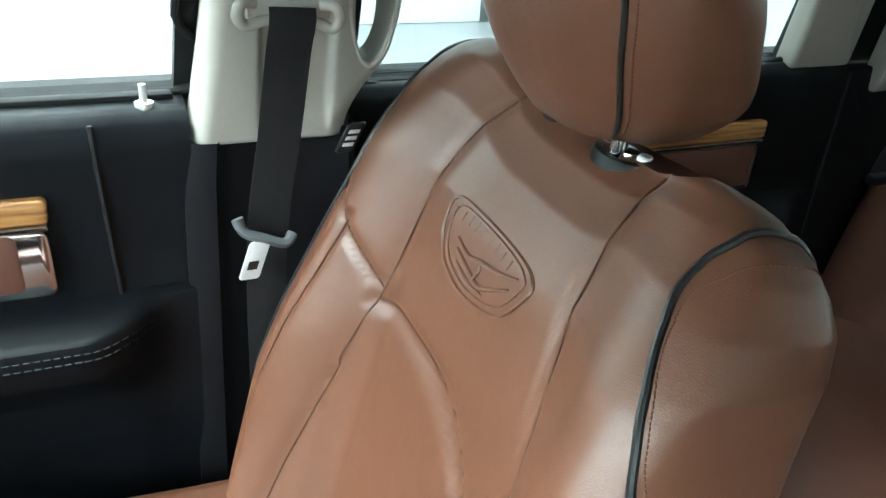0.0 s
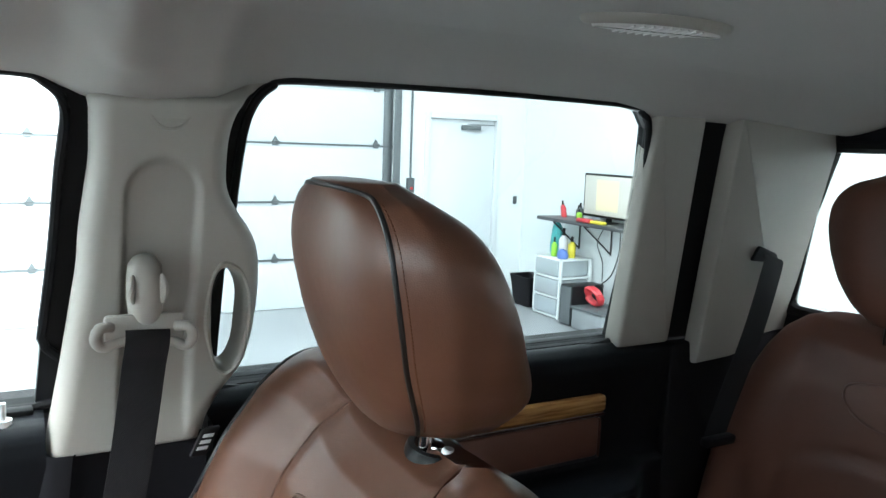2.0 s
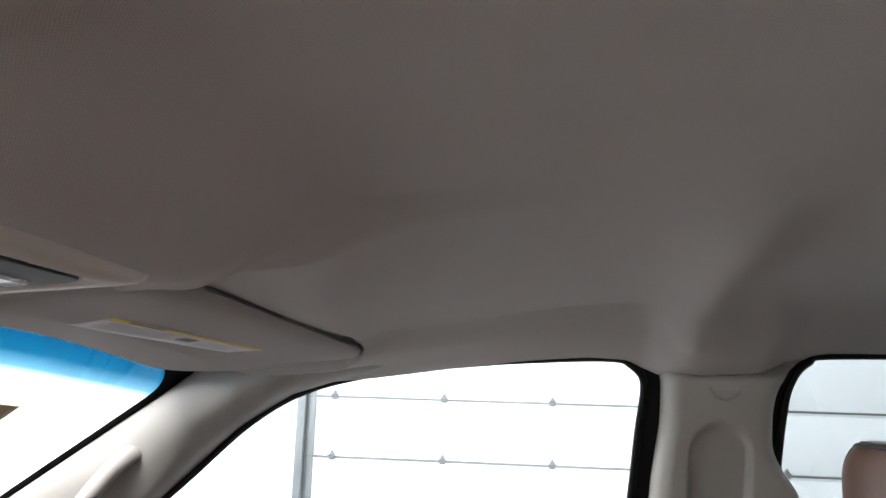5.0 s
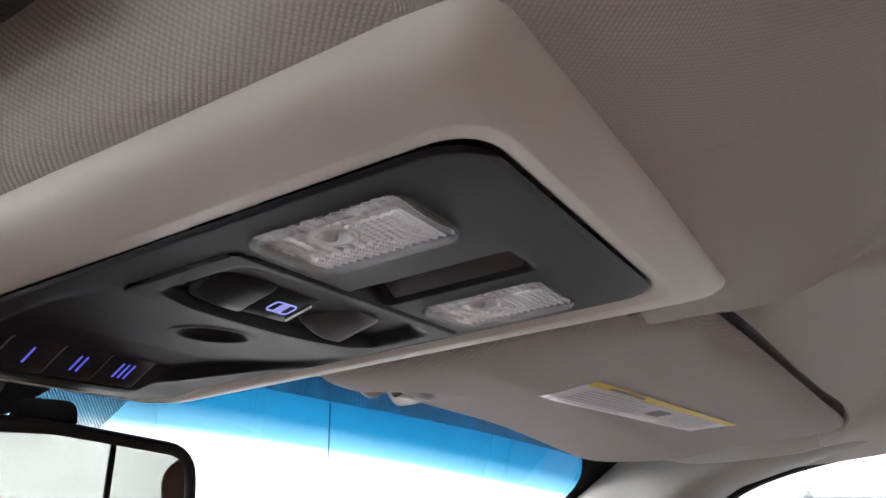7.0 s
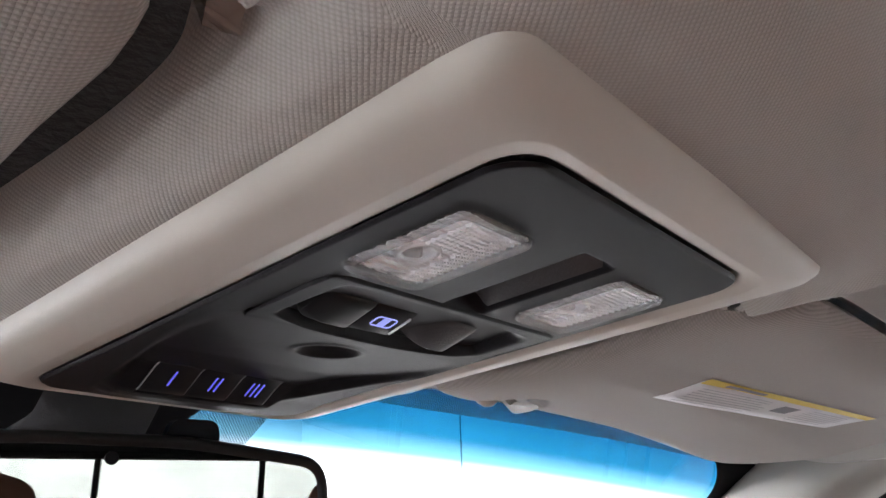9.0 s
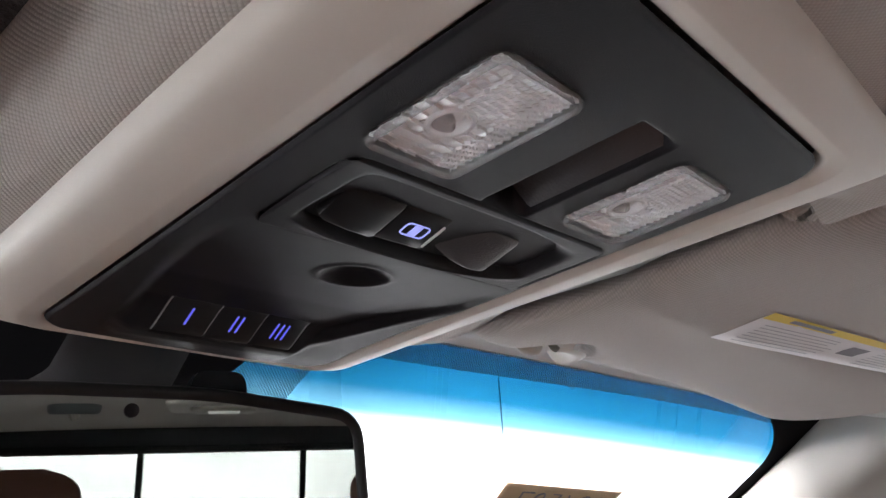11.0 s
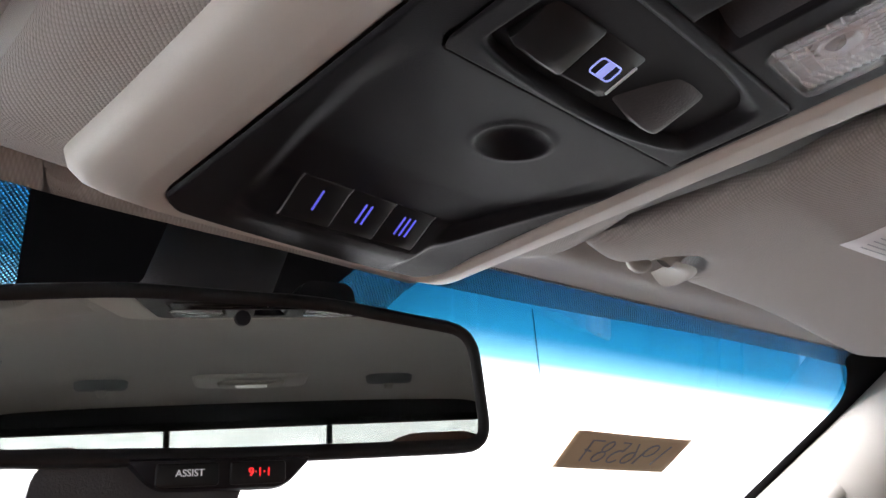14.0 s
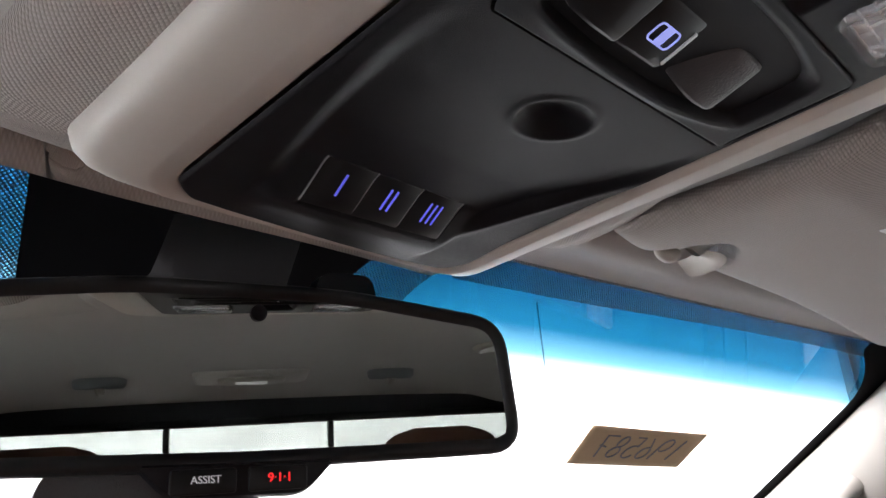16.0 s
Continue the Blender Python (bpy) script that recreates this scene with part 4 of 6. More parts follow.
def belt_guide(sx):
    b = thing("seat_belt", "black webbing seat belt on a beige height adjuster", "seat belt")
    x = 0.712
    # adjuster cover
    rings = []
    for z, hw, d in ((1.527, 0.004, 0.010), (1.530, 0.011, 0.018), (1.540, 0.0165, 0.024), (1.560, 0.0185, 0.028), (1.580, 0.0185, 0.027), (1.596, 0.0165, 0.024), (1.604, 0.011, 0.017), (1.607, 0.004, 0.009)):
        cy = -0.0975
        rings.append([(sx * (x + 0.022 - d * max(0.0, math.sin(a)) ** 0.7), cy + hw * math.copysign(abs(math.cos(a)) ** 0.8, math.cos(a)), z) for a in [2 * math.pi * k / 24 for k in range(24)]])
    part("adjuster_cover", loft(rings), BEIGE, b, "rounded beige plastic cover")
    for s in (-1, 1):
        part("release_button", tube(spline([(sx * (x - 0.001), -0.0975 + s * 0.0145, 1.557), (sx * (x - 0.002), -0.0975 + s * 0.0165, 1.572), (sx * (x - 0.001), -0.0975 + s * 0.0145, 1.588)], 10), lambda t: 0.0035 * (0.4 + math.sin(math.pi * t)), 8), BEIGE, b)
    ring = spline([(sx * (x + 0.004), -0.062, 1.533), (sx * (x - 0.004), -0.050, 1.534), (sx * (x - 0.002), -0.046, 1.522), (sx * (x + 0.002), -0.054, 1.513), (sx * (x + 0.004), -0.075, 1.5175), (sx * (x + 0.004), -0.118, 1.5145), (sx * (x + 0.002), -0.136, 1.508), (sx * (x - 0.002), -0.143, 1.518), (sx * (x - 0.004), -0.138, 1.530), (sx * (x + 0.004), -0.126, 1.530)], 60)
    part("guide_loop", tube(ring, 0.0058, 10), BEIGE, b)
    bm = boxed((min(sx * (x + 0.002), sx * (x + 0.012)), -0.135, 1.515), (max(sx * (x + 0.002), sx * (x + 0.012)), -0.055, 1.545), 0.004)
    part("guide_plate", bm, BEIGE, b)
    # webbing hanging down to the tongue and on to the seat base
    path = [(x - 0.006, -0.0970, 1.531), (x - 0.0095, -0.0965, 1.522), (x - 0.007, -0.0955, 1.510), (x + 0.002, -0.0930, 1.485), (x + 0.012, -0.083, 1.40), (x + 0.022, -0.068, 1.29), (x + 0.03, -0.062, 1.15), (x + 0.04, -0.06, 0.90)]
    bm = bmesh.new()
    left = spline([(sx * a, b_ + 0.0225, c) for a, b_, c in path], 50)
    right = spline([(sx * (a + 0.004), b_ - 0.0225, c - 0.003) for a, b_, c in path], 50)
    rings = []
    for p, q in zip(left, right):
        rings.append([p, p * 0.5 + q * 0.5 + Vector((sx * -0.001, 0, 0)), q, q + Vector((sx * 0.0014, 0, 0)), p + Vector((sx * 0.0014, 0, 0))])
    part("webbing", loft(rings, bm=bm), WEB, b, "black twill webbing")
    tongue = part("tongue", tube(spline([(sx * (x + 0.010), -0.034, 1.312), (sx * (x + 0.006), -0.040, 1.297), (sx * (x + 0.005), -0.060, 1.288), (sx * (x + 0.006), -0.082, 1.279), (sx * (x + 0.012), -0.092, 1.287)], 24), 0.0068, 10, flat=0.8), GREY_PLASTIC, b, "grey moulded belt tongue")
    bm = prism(rounded(-0.012, -0.030, 0.010, 0.014, 0.004), lambda u, v, h: (sx * (x + 0.004 - h), -0.050 + u - v * 0.35, 1.272 + v), 0, 0.003, 0.0008)
    part("latch_plate", bm, PLATE, tongue, "bright steel latch plate")
    bm = prism(rounded(-0.006, -0.018, 0.005, -0.008, 0.001), lambda u, v, h: (sx * (x + 0.004 - h), -0.050 + u - v * 0.35, 1.272 + v), 0.0031, 0.0035, 0.0002)
    part("latch_slot", bm, PIPING, tongue)
    return b


for sx in (1, -1):
    belt_guide(sx)


def a_pillar(sx):
    """Beige cloth-covered pillar between windshield and front window, with a grip bar."""
    p = thing("a_pillar_trim", "beige moulded pillar trim with grab handle", "pillar", kind="structure")
    rings = []
    for k in range(26):
        t = k / 25
        z = 1.795 - 0.42 * t
        y1 = glass_y(0.728, z) - 0.012
        yw = lerp_table([(1.30, 0.90), (1.412, 0.80), (1.52, 0.715), (1.603, 0.622), (1.682, 0.531), (1.732, 0.447), (1.759, 0.35), (1.775, 0.28), (1.80, 0.24)], z) + 0.006
        a = Vector((0.750, y1 + 0.002, z))
        d = Vector((win_x(z) + 0.01, yw, z))
        m1 = Vector((0.722, y1 - 0.004, z))
        m2 = Vector((win_x(z) - 0.055, (yw + y1) / 2 - 0.02, z))
        m3 = Vector((win_x(z) - 0.030, yw + 0.012, z))
        ring = spline([a, m1, m2, m3, d], 20)
        rings.append([(sx * q.x, q.y, q.z) for q in ring])
    ob = part("trim", loft(rings, cap=False, closed=False), PILLAR, p, angle=60)
    grip = spline([(sx * 0.745, 0.665, 1.645), (sx * 0.716, 0.684, 1.632), (sx * 0.718, 0.73, 1.58), (sx * 0.735, 0.79, 1.50)], 24)
    part("grab_handle", tube(grip, lambda t: 0.013 * min(1, 0.5 + 3 * t), 12), PILLAR, p)
    return p


for sx in (1, -1):
    a_pillar(sx)


def hanging_tag():
    g = thing("hanging_tag", "small black tag with white print beside the seat", "tag")
    part("card", prism(rounded(-0.010, -0.016, 0.010, 0.016, 0.003), lambda y, z, h: (0.735 - h, -0.160 + y - 0.5 * z, 1.388 + z), 0, 0.004, 0.001), SATIN, g)
    for k in range(3):
        part("print_bar", prism(rounded(-0.006, -0.009 + 0.007 * k, 0.006, -0.005 + 0.007 * k, 0.0005), lambda y, z, h: (0.735 - h, -0.160 + y - 0.5 * z, 1.388 + z), 0.0038, 0.0045, 0.0002), PAPER, g)


hanging_tag()
# dark strips that stand in for the shade in the visor gaps
for sx in (1, -1):
    # the driver's strip follows the round corner of the visor
    mid = spline([(-0.1390, 0.585, 0), (-0.1400, 0.480, 0), (-0.1430, 0.432, 0), (-0.1485, 0.412, 0), (-0.1570, 0.399, 0), (-0.1700, 0.392, 0)], 50)

    def lining(u, v, mid=mid):
        k = min(48, int(u * 49))
        p = mid[k].lerp(mid[k + 1], u * 49 - k)
        d = (mid[k + 1] - mid[k]).normalized()
        return p + Vector((-d.y, d.x, 0)) * (0.010 - 0.003 * u) * (2 * v - 1) + Vector((0, 0, 1.8075))

    liner = part("recess_shade", boxed((0.1305, 0.424, 1.8060), (0.1465, 0.585, 1.8085), 0.001) if sx > 0 else sheet(lining, 60, 4), CARPET)
    if sx < 0:
        solid(liner, 0.002)
    tagged(liner, "dark strip standing in for shade in the visor recess", "lining", "", "structure")


def rear_quarter(sx):
    q = thing("quarter_trim", "beige rear quarter trim with belt slot", "pillar", kind="structure")
    def plate(loop, base, slope, thick, round_):
        out = rounded_quad(loop, round_)
        return prism(out, lambda y, z, h: (sx * (base + slope * (1.79 - z) + 0.03 - h + 0.12 * max(0.0, -0.985 - y)), y, z), 0.0, thick, 0.008)
    part("door_frame_trim", plate([(-0.866, 1.40), (-0.985, 1.40), (-0.922, 1.80), (-0.82, 1.80)], 0.735, 0.27, 0.035, 0.012), BEIGE, q, "beige upper door trim")
    part("trim", plate([(-1.033, 1.36), (-1.298, 1.36), (-1.296, 1.79), (-0.985, 1.79)], 0.719, 0.22, 0.035, 0.008), BEIGE, q)
    part("slot", prism(rounded_quad([(-1.10, 1.552), (-1.17, 1.545), (-1.165, 1.562), (-1.118, 1.578)], 0.006), lambda y, z, h: (sx * (0.774 - h), y, z), 0, 0.006, 0.002), BLACK, q, "black belt slot")
    part("lower_trim", prism(rounded_quad([(-0.98, 0.85), (-1.34, 0.85), (-1.34, 1.40), (-0.985, 1.40)], 0.01), lambda y, z, h: (sx * (0.85 - h), y, z), 0, 0.022, 0.004), BLACK, q, "black lower quarter trim")
    b = thing("seat_belt", "black rear seat belt running from the quarter slot", "seat belt")
    path = [(0.768, -1.138, 1.560), (0.764, -1.135, 1.54), (0.755, -1.085, 1.42), (0.75, -1.02, 1.29), (0.748, -1.005, 1.25)]
    L = spline([(sx * x, y + 0.010, z + 0.005) for x, y, z in path], 30)
    R = spline([(sx * (x - 0.006), y - 0.032, z - 0.008) for x, y, z in path], 30)
    rings = [[a, c, c + Vector((sx * 0.0015, 0, 0)), a + Vector((sx * 0.0015, 0, 0))] for a, c in zip(L, R)]
    part("webbing", loft(rings), WEB, b)
    part("tongue", boxed((min(sx * 0.722, sx * 0.742), -1.045, 1.245), (max(sx * 0.722, sx * 0.742), -0.975, 1.262), 0.006), BLACK, b, "dark belt tongue")
    return q


for sx in (1, -1):
    rear_quarter(sx)


SEAM_GREY = mat("grey_thread", (0.045, 0.047, 0.05), 0.8, bump=0)


def door_panel(sx, front):
    """Inner door: ledge, upper leather, pull cup with wood and chrome, armrest, lower panel."""
    y0, y1 = (0.0, 1.0) if front else (-0.985, -0.185)
    d = thing("door_panel", "black leather inner door panel with wood trim", "car door")
    X = 0.79 if front else 0.83

    def face(u, v):
        y = y0 + (y1 - y0) * u
        # profile from the belt ledge down to the sill
        prof = [(0.0, 0.10, 1.405), (0.05, 0.05, 1.410), (0.09, 0.018, 1.408), (0.13, 0.003, 1.395), (0.18, 0.0, 1.370), (0.40, 0.012, 1.24), (0.46, 0.010, 1.195), (0.49, -0.03, 1.185), (0.53, -0.055, 1.178), (0.56, -0.060, 1.160), (0.60, -0.055, 1.13), (0.66, -0.02, 1.08), (0.75, 0.0, 1.0), (1.0, 0.03, 0.72)]
        dx = lerp_table([(a, b) for a, b, _ in prof], v)
        z = lerp_table([(a, c) for a, _, c in prof], v)
        arm = S((y - (y0 + 0.03)) / 0.10) * (1 if front else S((y1 - 0.10 - y) / 0.1))
        if dx < 0:
            dx *= arm
        if u < 0.07 and front:
            dx += 0.004
        return (sx * (X + dx), y, z)

    part("panel", sheet(face, 60, 90), BLACK_LEATHER, d)
    for v in (0.548, 0.562):
        bm = bmesh.new()
        for k in range(90):
            u = 0.06 + 0.88 * k / 90
            a, b = Vector(face(u, v)), Vector(face(u + 0.0062, v))
            off = Vector((-sx * 0.0004, 0, 0.0004))
            tube([a + off, b + off], 0.0006, 5, bm)
        tagged(part("stitching", bm, SEAM_GREY, d), "row of dark grey stitches", "", "", "stuff")
    part("ledge_strip", boxed((min(sx * (X + 0.045), sx * (X + 0.065)), y0 + 0.01, 1.402), (max(sx * (X + 0.045), sx * (X + 0.065)), y1 - 0.01, 1.416), 0.003), RUBBER, d)
    if front:
        wy0, wy1 = 0.148, 0.62
    else:
        wy0, wy1 = -0.838, -0.38
    xf = X + 0.004
    def strip(yA, yB, zA, zB, h, r):
        out = rounded_quad([(yA, zA), (yB, zA), (yB, zB), (yA, zB)], r)
        return prism(out, lambda y, z, hh: (sx * (xf - hh), y, z), -0.01, h, 0.003)
    part("wood_trim", strip(wy0, wy1, 1.300, 1.328, 0.012, 0.008), WOOD, d, "glossy figured wood strip")
    part("chrome_strip", strip(wy0 + 0.002, wy1, 1.292, 1.299, 0.013, 0.002), CHROME, d, "chrome strip")
    part("cup_frame", strip(wy0 + 0.004, wy1, 1.213, 1.291, 0.009, 0.012), CHROME, d, "chrome pull cup frame")
    part("cup_liner", strip(wy0 + (0.034 if front else 0.012), wy1 - 0.01, 1.222, 1.290, 0.0105, 0.010), BROWN, d, "brown leather liner")
    if front:
        bm = tube([(sx * (X + 0.03), 0.041, 1.38), (sx * (X + 0.03), 0.041, 1.432)], 0.004, 10)
        tube([(sx * (X + 0.03), 0.041, 1.405), (sx * (X + 0.03), 0.041, 1.413)], 0.010, 12, bm)
        part("lock_pin", bm, STEEL, d, "steel lock pin")
        part("seam", tube([(sx * (X + 0.001), 0.096, 1.40), (sx * (X + 0.002), 0.094, 1.30), (sx * (X + 0.010), 0.090, 1.19)], 0.003, 6), PIPING, d)
    return d


for sx in (1, -1):
    for front in (True, False):
        door_panel(sx, front)

shell = bmesh.new()
box(shell, (-0.95, -1.40, 0.66), (0.95, 1.02, 0.72), 0)
box(shell, (-0.95, 0.98, 0.66), (0.95, 1.04, 1.42), 0)
box(shell, (-0.97, -1.40, 0.66), (-0.90, 1.04, 1.40), 0)
box(shell, (0.90, -1.40, 0.66), (0.97, 1.04, 1.40), 0)
tagged(part("cab_floor", shell, CARPET, smooth=False), "dark carpeted cab floor and firewall", "floor", "", "structure")


def dash_top(u, v):
    x = 0.88 * u
    return (x, 1.30 - 0.10 * x * x - 0.46 * v, 1.20 + 0.02 * math.sin(v * 3) - 0.03 * S((v - 0.8) / 0.2))


ob = part("dashboard", sheet(dash_top, 24, 12, -1, 1), BLACK)
solid(ob, 0.03)
tagged(ob, "plain black dashboard top", "dashboard", "", "structure")


def back_wall():
    """Cab back: beige panel with a three-pane sliding window."""
    bm = bmesh.new()
    Y = -1.30
    loops = [[(-0.90, 0.72), (0.90, 0.72), (0.90, 1.40), (0.84, 1.84), (-0.84, 1.84), (-0.90, 1.40)], rounded_quad([(-0.832, 1.44), (0.832, 1.44), (0.784, 1.755), (-0.784, 1.755)], 0.03)]
    edges = []
    for loop in loops:
        vs = [bm.verts.new((x, Y, z)) for x, z in loop]
        edges += [bm.edges.new((a, b)) for a, b in zip(vs, vs[1:] + vs[:1])]
    bmesh.ops.triangle_fill(bm, use_beauty=True, use_dissolve=False, edges=edges)
    w = part("back_panel", bm, BLACK, smooth=False)
    solid(w, 0.006, 0.0)
    tagged(w, "black cab back panel with window opening", "wall", "", "structure")
    win = thing("rear_window", "three-pane rear cab window with black frame", "window", kind="structure")
    pts = spline([(x, Y + 0.004, z) for x, z in loops[1]], 140, True)
    part("frame", tube(pts, 0.011, 8, closed=True), RUBBER, win)
    for x in (-0.22, 0.22):
        part("mullion", boxed((x - 0.008, Y - 0.02, 1.44), (x + 0.008, Y + 0.008, 1.752), 0.003), RUBBER, win)
    for a, b in ((-0.83, -0.228), (-0.212, 0.212), (0.228, 0.83)):
        g = part("pane", boxed((a, Y - 0.014, 1.43), (b, Y - 0.010, 1.76), 0), REAR_GLASS, win)
        g.visible_shadow = False
    LAMP_GLASS = glow("cargo_lamp_lens", (0.75, 0.75, 0.72), 0.35)
    Yc = -0.99
    lamp = thing("cargo_lamp", "small lit cargo lamp in a moulded panel of the rear headliner", "lamp")
    on_roof = lambda x, y, h: (x, Yc + y, headliner_z(x, Yc + y) - h)
    part("panel", prism(rounded(-0.135, -0.075, 0.135, 0.075, 0.03), on_roof, -0.01, 0.010, 0.008), CLOTH, lamp, "raised cloth covered panel")
    part("housing", prism(rounded(-0.080, -0.040, 0.080, 0.040, 0.03), on_roof, 0.004, 0.019, 0.007), BEIGE, lamp)
    part("lens", prism(rounded(-0.038, -0.018, 0.038, 0.018, 0.006), on_roof, 0.014, 0.0215, 0.003), LAMP_GLASS, lamp, "pale lit lens")
    for sgn in (-1, 1):
        hk = thing("coat_hook", "dark folding coat hook in a round cup of the headliner", "hook", "coat hooks")
        cup = [(0.048 * math.cos(q), 0.052 * math.sin(q)) for q in [2 * math.pi * k / 28 for k in range(28)]]
        hz = lambda x, y, h: (sgn * 0.34 + x, Yc + y, headliner_z(0.34, Yc) - 0.05 * y - h)
        ring = loft([[hz(x * f, y * f, h) for x, y in cup] for f, h in ((1.25, -0.006), (1.2, 0.012), (1.08, 0.018), (0.98, 0.016), (0.92, -0.004), (0.3, -0.006))], cap=False)
        part("cup", ring, GREY_PLASTIC, hk, "dark round cup")
        arm = tube(spline([hz(0, 0.03, 0.0), hz(0, 0.015, 0.018), hz(0, -0.01, 0.026), hz(0, -0.02, 0.020)], 12), 0.010, 8)
        part("hook", arm, BEIGE, hk, "beige hook")


back_wall()


LAMP_LENS = mat("milky_lens", (0.70, 0.69, 0.67), 0.3, bump=0)


def dome_lamp(sx):
    d = thing("side_dome_lamp", "flush oval ribbed courtesy lamp in the headliner", "lamp", "courtesy lamps")
    out = []
    for k in range(40):
        a = 2 * math.pi * k / 40
        out.append((0.030 * math.copysign(abs(math.sin(a)) ** 1.0, math.sin(a)), 0.088 * math.cos(a)))
    to3 = lambda x, y, h: (sx * (0.490 + x + 0.2 * y), -0.575 + y, headliner_z(0.490 + x + 0.2 * y, -0.575 + y) - h)
    part("bezel", prism(out, to3, -0.008, 0.009, 0.007), BEIGE, d)
    inner = shrink(out, 0.011)
    part("lens", prism(inner, to3, 0.004, 0.0115, 0.004), LAMP_LENS, d, "frosted ribbed lens")
    for k in range(9):
        y = -0.04 + 0.01 * k
        hw = 0.021 * math.sqrt(max(0.05, 1 - (y / 0.066) ** 2))
        part("rib", tube([to3(-hw, y, 0.0115), to3(hw, y, 0.0115)], 0.0012, 6), LAMP_LENS, d)
    return d


for sx in (1, -1):
    dome_lamp(sx)

# ---------------------------------------------------------------- overhead console
def con(x, y, h):
    """A place on the console: h is how far it stands out below the face of the bezel."""
    return (x, y, 1.790 - 0.0837 * (y - 0.379) - h)


BEZ_R, BEZ_F = 0.3775, 0.632


def bezel_half(y):
    """Left and right edge of the bezel at y, with round corners and a bowed front."""
    l, r = -0.0735 + 0.0030 * S((y - 0.40) / 0.2), 0.0755
    for end, d in ((BEZ_R, y - BEZ_R), (BEZ_F, BEZ_F - y)):
        rad = 0.014
        if d < rad:
            c = rad - math.sqrt(max(0.0, rad * rad - (rad - d) ** 2))
            l, r = l + c, r - c
    return l, r


def rect_dist(x, y, x0, y0, x1, y1):
    return max(x0 - x, x - x1, y0 - y, y - y1)


SLOT = (-0.006, 0.400, 0.0165, 0.4575)


KEY_X0, KEY_W = -0.0340, 0.0228


def key_slope(yy):
    """Height of the bowl and the key shelf along the console."""
    return sum(lerp_table([(0.505, 0.0), (0.54, -0.0030), (0.565, -0.0056), (0.588, -0.0058), (0.6025, 0.0027), (0.609, 0.0030), (0.620, 0.0012), (0.632, 0.0)], yy + d) for d in (-0.0015, 0, 0.0015)) / 3


def bezel_h(x, y):
    h = 0.0
    # open slot between the lamps, sloping wall on one side
    d = rect_dist(x, y, *SLOT)
    if d < 0:
        h -= 0.0105 * S((x - SLOT[0]) / 0.002) * S((y - SLOT[1]) / 0.004) * S((SLOT[3] - y) / 0.004) * min(1.0, (SLOT[2] - x) / 0.0068)
    # lamp wells with round corners
    for x0, y0, x1, y1 in ((-0.0603, 0.4047, -0.0257, 0.4513), (0.0292, 0.4047, 0.0643, 0.4513)):
        qx, qy = max(x0 + 0.005 - x, x - x1 + 0.005, 0.0), max(y0 + 0.005 - y, y - y1 + 0.005, 0.0)
        d = math.hypot(qx, qy) - 0.005
        h -= 0.0100 * (1 - S((d + 0.0012) / 0.0010)) + 0.0008 * (1 - S(d / 0.0012))
    # pod seat
    qx, qy = max(-0.0574 + 0.007 - x, x - 0.0726 + 0.007, 0.0), max(0.4568 + 0.007 - y, y - 0.5040 + 0.007, 0.0)
    d = math.hypot(qx, qy) - 0.007
    h -= 0.003 * (1 - S((d + 0.001) / 0.001))
    # finger dimple
    r = math.hypot((x - 0.0060) / 0.0150, (y - 0.5270) / 0.0112)
    h -= 0.0052 * (1 - min(1, r) ** 1.7) * (1 if r < 1 else 0) - 0.0005 * math.exp(-((r - 1.05) / 0.12) ** 2)
    # bowl ahead of the pod, rising steeply to the key shelf
    yy = y - 0.05 * x
    xl, xr = lerp_table([(0.53, -0.056), (0.603, -0.041)], y), lerp_table([(0.53, 0.068), (0.603, 0.040)], y)
    bowl = S((x - xl + 0.010) / 0.010) * S((xr + 0.008 - x) / 0.008)
    h += key_slope(yy) * bowl
    h -= 0.0012 * S((x - xr) / 0.012) * S((y - 0.53) / 0.03) * S((0.620 - y) / 0.02)
    # key pocket
    d = max(KEY_X0 - 0.0006 - x, x - KEY_X0 - 3 * KEY_W - 0.0006, 0.5866 - yy, yy - 0.6032)
    h -= 0.0016 * (1 - S((d + 0.0006) / 0.0006))
    return h


def ring_at(rear, front, hr, hf, h, r, lr, lf):
    """One outline of the surround: half widths at the rear and the front, and the narrower driver's side."""
    o = rounded_quad([(hf + 0.001, front), (lf, front - 0.104 * (hf - lf)), (lr, rear), (hr + 0.001, rear)], r, 8)
    return [con(x, y, h) for x, y in o]


